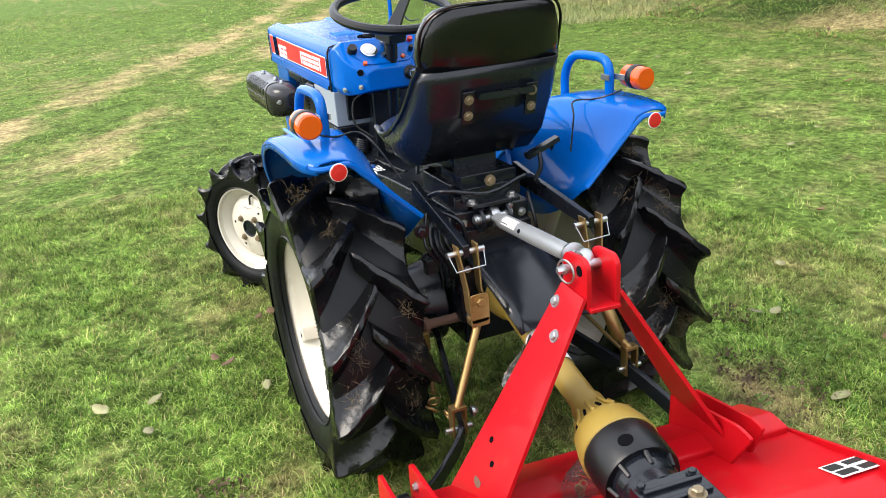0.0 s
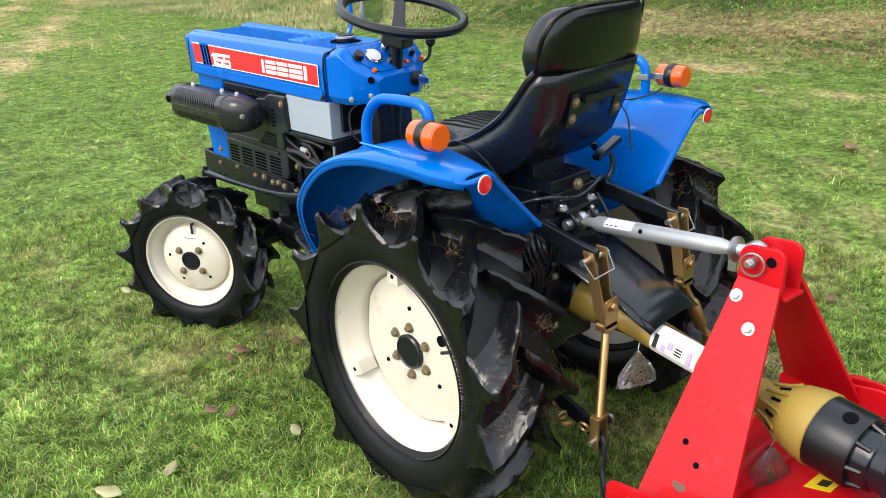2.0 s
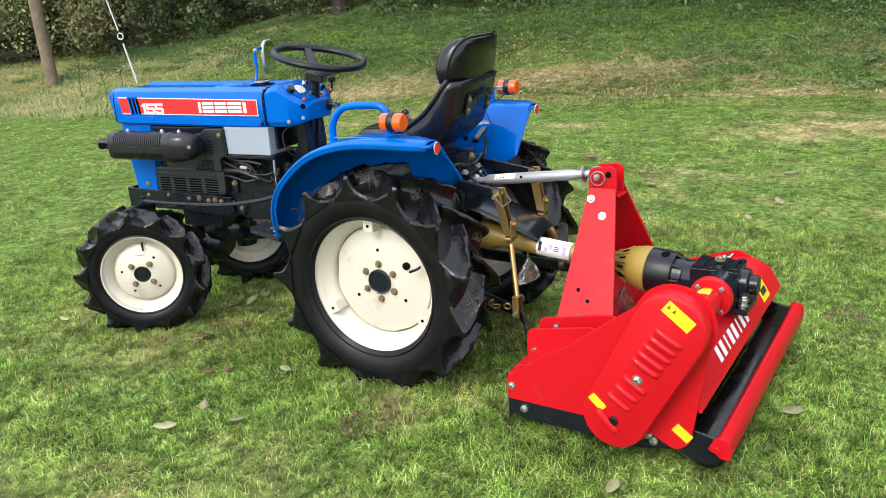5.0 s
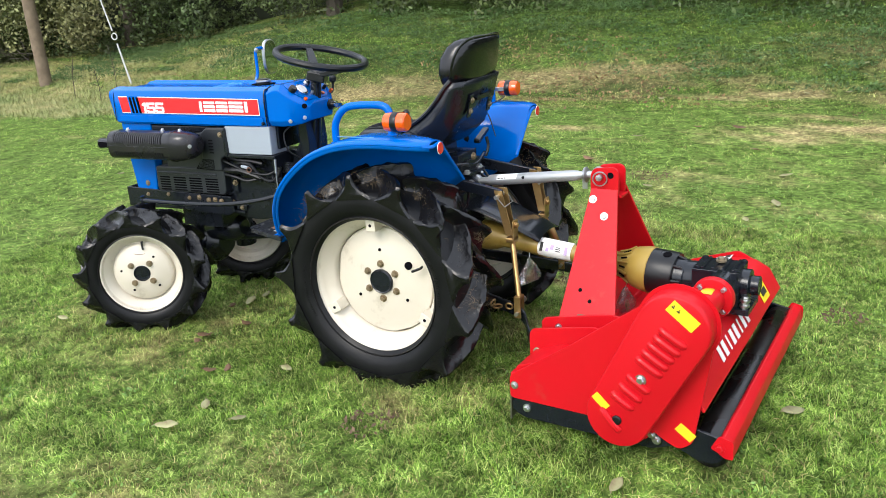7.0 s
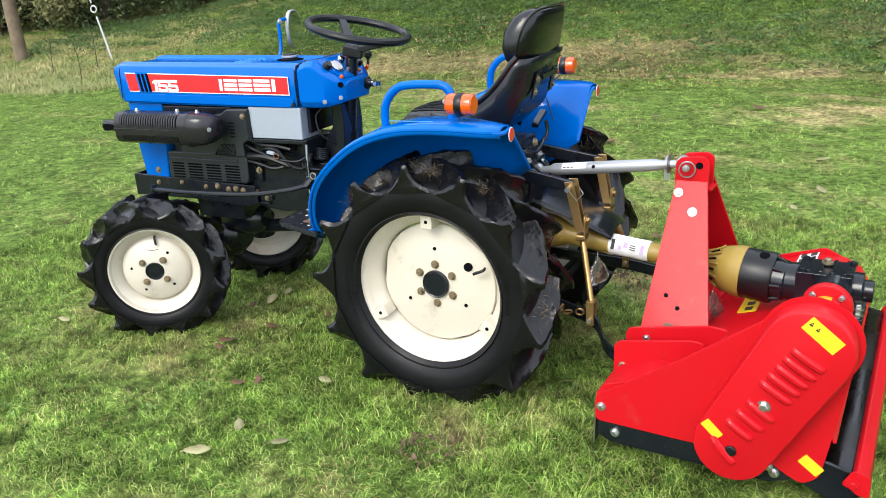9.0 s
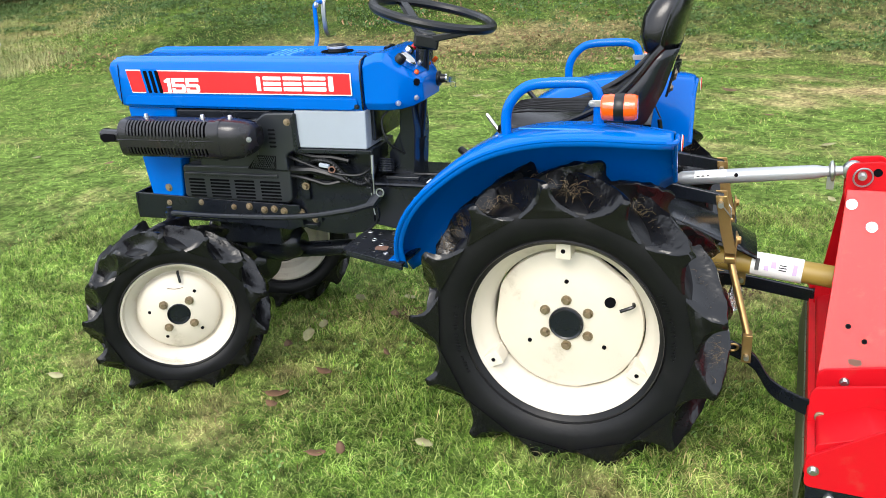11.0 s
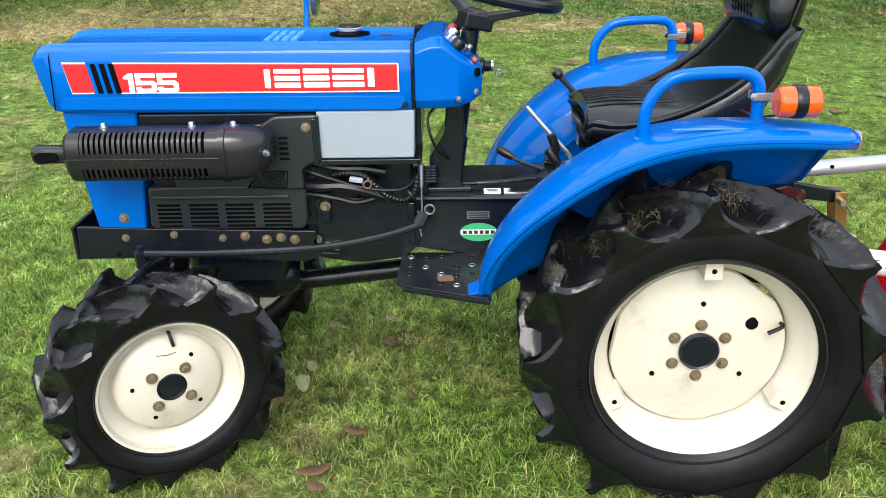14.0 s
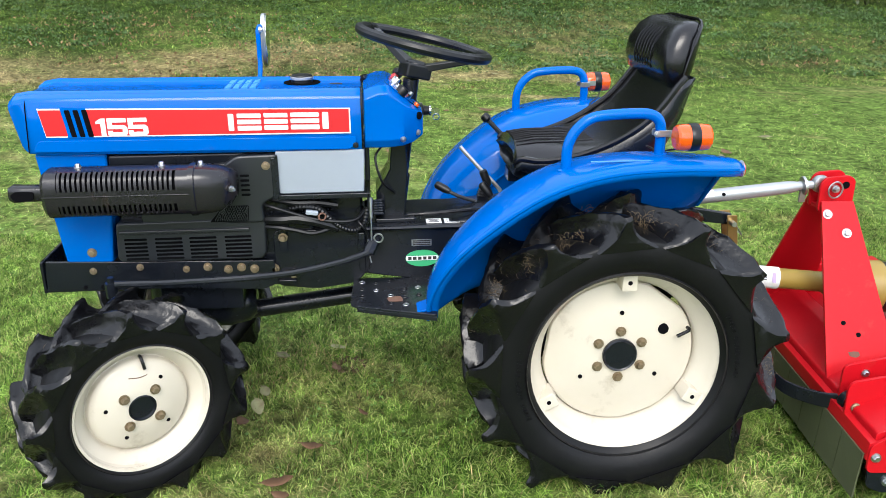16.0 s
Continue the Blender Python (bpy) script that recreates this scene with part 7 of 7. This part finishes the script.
def parts_bag(p, hang, label):
    b2 = bmesh.new()
    rs = random.Random(int(p[0] * 1000))
    secs = []
    for f, w, t in ((0.0, 0.004, 0.004), (0.12, 0.010, 0.007), (0.35, 0.026, 0.012), (0.65, 0.038, 0.020), (0.92, 0.043, 0.018), (1.0, 0.036, 0.006)):
        secs.append([V(p[0] + w * math.cos(a) * rs.uniform(0.85, 1.15), p[1] - w * 0.4 * math.cos(a) + t * math.sin(a) * rs.uniform(0.8, 1.2), p[2] - 0.085 * f) for a in [2 * math.pi * k / 12 for k in range(12)]])
    loft(b2, secs)
    e = empty("parts_bag", Matrix(), label, "plastic bag", "hanging bags of small parts")
    part("bag_film", b2, BAG, e, angle=20)
    b2 = bmesh.new()
    for k in range(9):
        ring(b2, (p[0] + rs.uniform(-0.012, 0.012), p[1] + rs.uniform(-0.006, 0.006), p[2] - 0.045 - 0.035 * rs.random()), (rs.gauss(0, 1), rs.gauss(0, 1), rs.gauss(0, 1)), 0.006, 0.0016, 10, 5)
    part("chain_pile", b2, GOLD, e, "small brass-coloured chain")
    b2 = bmesh.new()
    tube(b2, [p, ((p[0] + hang[0]) / 2 - 0.004, p[1], (p[2] + hang[2]) / 2), hang], 0.0012, 6, 3)
    part("bag_tie", b2, STEEL, e)


parts_bag((-0.055, -0.375, 0.30), (-0.045, -0.372, 0.318), "small clear bag of fittings hanging under the shaft")
parts_bag((-0.13, -0.715, 0.262), (-0.085, -0.70, 0.29), "small clear bag of fittings hanging by the headstock")

# ---- trees, pole, leaves ----
BARK = material("grey_weathered_pole", (0.18, 0.135, 0.09), 0.85, col2=(0.10, 0.075, 0.05), amount=0.9, scale=5, bump=0.6, fine=40, bump_dist=0.006)
TRUNK = material("dark_bark", (0.06, 0.048, 0.036), 0.9, col2=(0.035, 0.03, 0.022), amount=0.8, bump=0.7, fine=30, bump_dist=0.01)
FOLIAGE = material("hedge_leaves", (0.045, 0.078, 0.018), 0.55, col2=(0.085, 0.10, 0.03), amount=0.8, scale=0.8, bump=0, island=0.5)
OLIVE = material("pale_shrub_leaves", (0.13, 0.15, 0.05), 0.6, col2=(0.19, 0.17, 0.075), amount=0.8, scale=0.9, bump=0, island=0.45)
SHADE = material("woodland_shade", (0.02, 0.026, 0.012), 0.95, col2=(0.012, 0.016, 0.008), amount=0.9, scale=1.2, bump=0)
ROUGH = material("rough_grass_tufts", (0.12, 0.19, 0.045), 0.7, col2=(0.46, 0.39, 0.19), amount=1.0, scale=0.9, bump=0, island=0.4)


def leaf_cloud(name, centres, radii, n, size, mat, seed, label, category, kind="stuff", flat=0.8):
    """Many small leaves scattered through uneven clumps."""
    rs = np.random.RandomState(seed)
    centres, radii = np.asarray(centres, float), np.asarray(radii, float)
    pick = rs.randint(0, len(centres), n)
    d = rs.normal(0, 1, (n, 3))
    d /= np.linalg.norm(d, axis=1)[:, None]
    p = centres[pick] + d * (radii[pick] * rs.uniform(0.35, 1.0, n) ** 0.5)[:, None] * np.array([1, 1, flat])
    u = rs.normal(0, 1, (n, 3))
    u /= np.linalg.norm(u, axis=1)[:, None]
    w = np.cross(u, rs.normal(0, 1, (n, 3)))
    w /= np.linalg.norm(w, axis=1)[:, None]
    s = size * rs.uniform(0.6, 1.4, n)[:, None]
    v = np.stack([p - u * s, p + w * s * 0.5, p + u * s, p - w * s * 0.5], 1).reshape(-1, 3)
    me = mesh_from(name, v, np.arange(4 * n), np.full(n, 4), mat)
    return tagged(new(name, me), label, category, kind=kind)


def hedge_line(y):
    """Where the wood begins, for each y."""
    return 10.45 + 0.2 * math.sin(y * 0.9) - 1.5 * float(smooth(3.5, -2.5, y)) - 0.9 * float(smooth(-2.5, -7, y)) - 0.42 * max(0.0, min(y - 12.5, 9.0))


rs = np.random.RandomState(77)
hc, hr, oc, orr = [], [], [], []
for k in range(420):
    y = rs.uniform(-13, 24)
    deep = rs.uniform(0, 1.6)
    x = hedge_line(y) + 0.2 + deep
    hc.append((x, y, float(height(x, y)) + rs.uniform(0.0, 1.0 + 1.3 * deep)))
    hr.append(rs.uniform(0.28, 0.6))
leaf_cloud("hedge", hc, hr, 85000, 0.042, FOLIAGE, 31, "dark green hedge and woodland edge above the bank", "hedge")
for k in range(90):
    y = rs.uniform(12.5, 26)
    x = hedge_line(y) - 0.2 + rs.uniform(-0.3, 0.8)
    oc.append((x, y, float(height(x, y)) + rs.uniform(0.15, 2.2)))
    orr.append(rs.uniform(0.3, 0.7))
leaf_cloud("shrubs", oc, orr, 32000, 0.045, OLIVE, 32, "pale olive shrubs at the foot of the woodland", "shrub")
# heap of dead branches at the foot of the wood
bm = bmesh.new()
rb = random.Random(8)
for k in range(70):
    y = rb.uniform(14.2, 17.6)
    x = hedge_line(y) - 0.25 + rb.uniform(-0.35, 0.5)
    z = float(height(x, y)) + rb.uniform(0.0, 0.55)
    d = V(rb.gauss(0, 0.5), rb.gauss(0, 0.8), rb.gauss(0.15, 0.35))
    tube(bm, [V(x, y, z), V(x, y, z) + d * 0.5 + V(0, 0, 0.1), V(x, y, z) + d], rb.uniform(0.003, 0.009), 5, 2)
tagged(part("brushwood", bm, TRUNK), "heap of bare dead branches beside the hedge", "brushwood", kind="stuff")
# low ivy and nettles where the bank meets the hedge
ic, ir = [], []
for k in range(800):
    y = rs.uniform(-11, 13)
    x = hedge_line(y) + 0.5 - 2.9 * rs.uniform(0, 1) ** 1.6
    ic.append((x, y, float(height(x, y)) + 0.03))
    ir.append(rs.uniform(0.15, 0.5))
# leaf green kept dark to stand for the trees' shade on the bank
leaf_cloud("bank_weeds", ic, ir, 105000, 0.017, material("bank_weed_leaves", (0.045, 0.10, 0.02), 0.55, col2=(0.07, 0.11, 0.026), amount=0.8, scale=1.5, bump=0, island=0.35), 33, "low leafy weeds and ivy along the top of the bank", "weeds", flat=0.16)
# brown leaf litter scattered on the bank, clover and weeds in the lawn
lc, lr = [], []
for k in range(260):
    y = rs.uniform(-6, 8)
    x = rs.uniform(6.1, 9.2)
    if wobble(np.array([x]), np.array([y]), 1.1, 61)[0] < -0.1:
        continue
    lc.append((x, y, float(height(x, y)) + 0.02))
    lr.append(rs.uniform(0.3, 0.9))
leaf_cloud("leaf_litter", lc, lr, 2600, 0.019, material("litter_leaves", (0.17, 0.095, 0.045), 0.7, col2=(0.27, 0.18, 0.09), amount=0.8, scale=3, bump=0, island=0.5), 34, "brown dead leaves strewn over the bank", "leaf litter", flat=0.07)
vc, vr = [], []
for k in range(420):
    x, y = rs.uniform(-1.5, 2.6), rs.uniform(-1.8, 2.8)
    vc.append((x, y, float(height(x, y)) + 0.010))
    vr.append(rs.uniform(0.03, 0.11))
leaf_cloud("clover", vc, vr, 13000, 0.006, material("clover_leaves", (0.10, 0.20, 0.03), 0.5, col2=(0.15, 0.25, 0.045), amount=0.8, scale=4, bump=0, island=0.35), 35, "small clover and weed leaves among the grass", "clover", flat=0.12)
# small patches of bare damp earth
ec, er = [], []
for x, y, r in ((0.94, 0.07, 0.05), (0.74, -0.20, 0.07), (0.72, -0.38, 0.09), (-0.70, -0.12, 0.06), (0.59, -1.32, 0.06), (2.72, -0.13, 0.10), (0.25, 0.64, 0.04), (5.24, -1.14, 0.3), (5.1, -1.3, 0.25), (7.43, 4.27, 0.35), (7.61, 3.65, 0.3), (7.65, 3.17, 0.3), (7.5, 2.5, 0.25)):
    ec.append((x, y, float(height(x, y)) + 0.012))
    er.append(r * 1.5)
leaf_cloud("bare_earth", ec, er, 1700, 0.008, material("damp_earth", (0.085, 0.055, 0.032), 0.9, col2=(0.15, 0.10, 0.06), amount=0.9, scale=8, bump=0.4, island=0.4), 36, "crumbs of bare brown earth in the lawn", "earth", flat=0.1)
# dark sheet put in as the wood's shade behind the leaves
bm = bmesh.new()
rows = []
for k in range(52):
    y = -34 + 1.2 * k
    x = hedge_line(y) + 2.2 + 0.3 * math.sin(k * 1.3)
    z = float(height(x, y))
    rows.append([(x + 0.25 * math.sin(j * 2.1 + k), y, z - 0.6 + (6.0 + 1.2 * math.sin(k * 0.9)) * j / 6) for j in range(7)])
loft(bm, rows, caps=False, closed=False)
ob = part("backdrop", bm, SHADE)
tagged(ob, "dark sheet put in as the shade of the wood behind the hedge", "woodland", kind="structure")


def tree(x, y, h, r, seed):
    rs2 = random.Random(seed)
    z = float(height(x, y)) - 0.1
    e = empty("tree", pose(x, y, z), "dark-trunked tree at the woodland edge", "tree", "woodland trees")
    b2 = bmesh.new()
    pts = [V(0, 0, 0)]
    for k in range(1, 6):
        pts.append(V(rs2.uniform(-0.12, 0.12) * k, rs2.uniform(-0.12, 0.12) * k, h * k / 5))
    line = curve(pts, 3)
    secs = []
    for i, q in enumerate(line):
        rr = r * (1.25 if i == 0 else 1) * (1 - 0.8 * i / len(line))
        secs.append([q + V(math.cos(a) * rr, math.sin(a) * rr, 0) for a in [2 * math.pi * k / 10 for k in range(10)]])
    loft(b2, secs)
    part("trunk", b2, TRUNK, e)
    cs = []
    for k in range(7):
        b2 = bmesh.new()
        st = line[4 + k]
        a = rs2.uniform(0, 6.28)
        tip = st + V(math.cos(a) * rs2.uniform(1.2, 2.6) - 0.6, math.sin(a) * rs2.uniform(1.2, 2.6), rs2.uniform(0.3, 1.2))
        tube(b2, [st, st.lerp(tip, 0.5) + V(0, 0, 0.12), tip], r * 0.22, 6, 3)
        part("limb", b2, TRUNK, e)
        cs.append(tip)
        cs.append(st.lerp(tip, 0.6))
    n = 6000
    rs3 = np.random.RandomState(seed)
    c = np.array([tuple(v) for v in cs])[rs3.randint(0, len(cs), n)] + rs3.normal(0, 0.6, (n, 3))
    u = rs3.normal(0, 1, (n, 3)); u /= np.linalg.norm(u, axis=1)[:, None]
    w = np.cross(u, rs3.normal(0, 1, (n, 3))); w /= np.linalg.norm(w, axis=1)[:, None]
    v = np.stack([c - u * 0.11, c + w * 0.06, c + u * 0.11, c - w * 0.06], 1).reshape(-1, 3)
    cr = new("crown", mesh_from("crown", v, np.arange(4 * n), np.full(n, 4), FOLIAGE))
    cr.parent = e


# tall crowns, unseen above the bank, raised so that they shade it
for k, (x, y) in enumerate(((8.6, 19.5), (11.2, 13.2), (11.4, 8.0), (11.6, 3.5), (11.3, -1.0), (10.0, -6.5), (9.4, 23.0), (10.3, 16.4))):
    tree(x, y, 8.5 + 0.6 * (k % 3), 0.15 + 0.03 * (k % 2), 200 + k)

# tufts and dead stems along the foot of the bank


def tuft_patch(n, x0, x1, y0, y1, seed, length, width, label):
    rs4 = np.random.RandomState(seed)
    k = n // 60
    cx, cy = rs4.uniform(x0, x1, k), rs4.uniform(y0, y1, k)
    cx = cx + 0.35 * wobble(cx, cy, 1.4, seed) * (cx < x0 + 1)
    who = rs4.randint(0, k, n)
    x, y = cx[who] + rs4.normal(0, 0.17, n), cy[who] + rs4.normal(0, 0.17, n)
    z = height(x, y)
    az = rs4.uniform(0, 6.28, n)
    L = length * rs4.uniform(0.5, 1.3, n)
    b = rs4.uniform(0.4, 1.5, n)
    dx, dy = np.cos(az), np.sin(az)
    sx_, sy_ = -dy * width, dx * width
    v = np.stack([np.stack([x - sx_, y - sy_, z], -1), np.stack([x + sx_, y + sy_, z], -1), np.stack([x + sx_ * 0.7 + dx * L * b * 0.4, y + sy_ * 0.7 + dy * L * b * 0.4, z + L * (0.6 - 0.22 * b)], -1), np.stack([x - sx_ * 0.7 + dx * L * b * 0.4, y - sy_ * 0.7 + dy * L * b * 0.4, z + L * (0.6 - 0.22 * b)], -1), np.stack([x + dx * L * b, y + dy * L * b, z + L * (1 - 0.55 * b)], -1)], 1).reshape(-1, 3)
    loops = ((np.arange(n) * 5)[:, None] + np.array([0, 1, 2, 3, 3, 2, 4])).ravel()
    me = mesh_from("grass_tufts", v, loops, np.tile([4, 3], n), ROUGH)
    tagged(new("grass_tufts", me), label, "grass", kind="stuff")


tuft_patch(34000, 5.3, 9.6, 7.6, 17.0, 41, 0.085, 0.0034, "long pale grass tufts on the bank below the pole")
tuft_patch(12000, 5.3, 7.0, 7.8, 13.5, 42, 0.12, 0.0030, "grey-green tufts at the foot of the bank")

# utility pole and stay wire
px, py = 7.71, 11.85
pz = float(height(px, py))
pole = empty("utility_pole", pose(px, py, pz - 0.15, 0, 0, 0), "weathered round timber utility pole on the bank", "pole")
bm = bmesh.new()
lathe(bm, [(0.110, 0), (0.108, 0.4), (0.100, 4.0), (0.092, 8.0)], (0, 0, 0), (-0.012, 0.004, 1), 24, caps=True)
part("shaft", bm, BARK, pole)
wx, wy = 7.46, 9.45
wz = float(height(wx, wy))
stay = empty("stay_wire", pose(wx, wy, wz), "galvanised stay wire with tensioner anchored in the bank", "wire")
bm = bmesh.new()
top = V(px - wx - 0.05, py - wy, 7.6)
cyl(bm, (0, 0, -0.1), top * 0.085, 0.016, 0.014, 8)
part("stay_rod", bm, WIRE, stay)
bm = bmesh.new()
ring(bm, top * 0.10, (1, 0.2, 0), 0.05, 0.012, 16, 6)
part("stay_thimble", bm, WIRE, stay)
bm = bmesh.new()
cyl(bm, top * 0.112, top, 0.012, seg=8)
part("stay_strand", bm, WIRE, stay)
# dead stems beside the wire
for k in range(3):
    x, y = 6.3 + 0.3 * k, 8.9 + 0.3 * ((k * 3) % 5)
    bm = bmesh.new()
    z = float(height(x, y))
    L = 0.5 + 0.12 * (k % 3)
    tube(bm, [(0, 0, 0), (0.04, 0.03, L * 0.5), (0.02 + 0.1 * (k % 2), 0.05, L)], 0.005, 5, 3)
    for j in range(4):
        tube(bm, [(0.03, 0.03, L * (0.4 + 0.14 * j)), (0.03 + 0.1 * (-1) ** j, 0.06, L * (0.5 + 0.14 * j))], 0.004, 4, 1)
    ob = part("dead_stem", bm, TRUNK, at=pose(x, y, z))
    tagged(ob, "dry dead weed stem on the bank", "weed", "dead stems")

# fallen leaves
LEAFPALE = material("pale_fallen_leaf", (0.25, 0.255, 0.12), 0.6, col2=(0.17, 0.13, 0.065), amount=0.8, scale=25, bump=0.3, obj=0.25, dirt=(0.10, 0.065, 0.035), dirt_amount=0.25, dirt_scale=30)
LEAFBROWN = material("brown_fallen_leaf", (0.17, 0.09, 0.045), 0.6, col2=(0.10, 0.055, 0.028), amount=0.8, scale=20, bump=0.3, obj=0.3)


def fallen_leaf(x, y, az, length, mat, label, curl=0.3, up=0.016):
    b2 = bmesh.new()
    n = 7
    rows = []
    for i in range(n):
        f = i / (n - 1)
        w = length * 0.27 * math.sin(math.pi * (0.04 + 0.92 * f)) ** 0.8 * random.uniform(0.8, 1.15)
        zc = length * curl * (f - 0.5) ** 2
        rows.append([((f - 0.5) * length, -w, zc + w * 0.35), ((f - 0.5) * length, 0, zc), ((f - 0.5) * length, w, zc + w * 0.3)])
    loft(b2, rows, caps=False, closed=False)
    tube(b2, [(0.5 * length, 0, curl * length * 0.25), (0.62 * length, 0.005, curl * length * 0.3)], 0.0009, 4, 1)
    z = float(height(x, y)) + up
    ob = part("fallen_leaf", b2, mat, at=pose(x, y, z, random.uniform(-12, 12), random.uniform(-10, 10), az), solid=0.0006, angle=80)
    tagged(ob, label, "leaf", "fallen leaves")

PALE = ((0.09, 0.88, 20, 0.075), (0.37, 0.68, 40, 0.085), (0.33, 0.85, 55, 0.065), (-0.794, 0.415, 35, 0.062), (-0.937, 0.437, 120, 0.085), (-0.497, 0.329, 80, 0.06), (-0.827, 0.256, 100, 0.065), (-0.236, -1.212, 130, 0.09), (1.35, 0.27, 40, 0.085), (1.06, 0.0, 20, 0.075), (0.83, -0.46, 10, 0.09), (1.01, 0.03, 120, 0.06), (2.58, 1.43, 30, 0.10), (-0.42, 1.51, 95, 0.06), (0.0, 0.89, 15, 0.09),
        (-0.76, -0.86, 165, 0.07), (2.13, -0.93, 20, 0.11), (2.4, -0.18, 60, 0.09), (1.03, -0.97, 40, 0.07), (2.83, -0.92, 100, 0.10), (6.45, 0.64, 30, 0.15), (1.76, 2.63, 30, 0.09), (4.1, 0.3, 80, 0.12), (5.3, 2.2, 20, 0.12), (3.4, -2.2, 60, 0.11))
BROWN = ((-0.08, 0.92, 30, 0.06), (-0.06, 0.60, 40, 0.035), (-0.22, 0.73, 70, 0.06), (-0.37, 0.80, 90, 0.075), (-0.42, 0.79, 60, 0.05), (-0.60, 0.57, 100, 0.05), (-0.57, 0.52, 30, 0.05), (1.2, -0.3, 30, 0.06), (0.22, 0.68, 20, 0.05), (3.1, 0.4, 50, 0.12), (2.9, -1.7, 10, 0.10), (4.6, -0.4, 70, 0.12), (1.9, 0.6, 20, 0.07))
for x, y, az, L in PALE:
    fallen_leaf(x, y, az, L * 0.8, LEAFPALE, "pale dry leaf lying on the grass")
for x, y, az, L in BROWN:
    fallen_leaf(x, y, az, L, LEAFBROWN, "curled brown leaf lying on the grass", curl=0.6)

# small leaves strewn over the lawn and the bank
rl = random.Random(12)
for k in range(70):
    x, y = rl.uniform(1.6, 8.6), rl.uniform(-3.2, 4.5)
    if k % 3 == 0:
        x, y = rl.uniform(6.0, 8.8), rl.uniform(-4.0, 6.0)
    pale = rl.random() < 0.55
    fallen_leaf(x, y, rl.uniform(0, 180), rl.uniform(0.045, 0.085), LEAFPALE if pale else LEAFBROWN, "small pale leaf on the grass" if pale else "small brown leaf on the grass", curl=0.5, up=0.022)
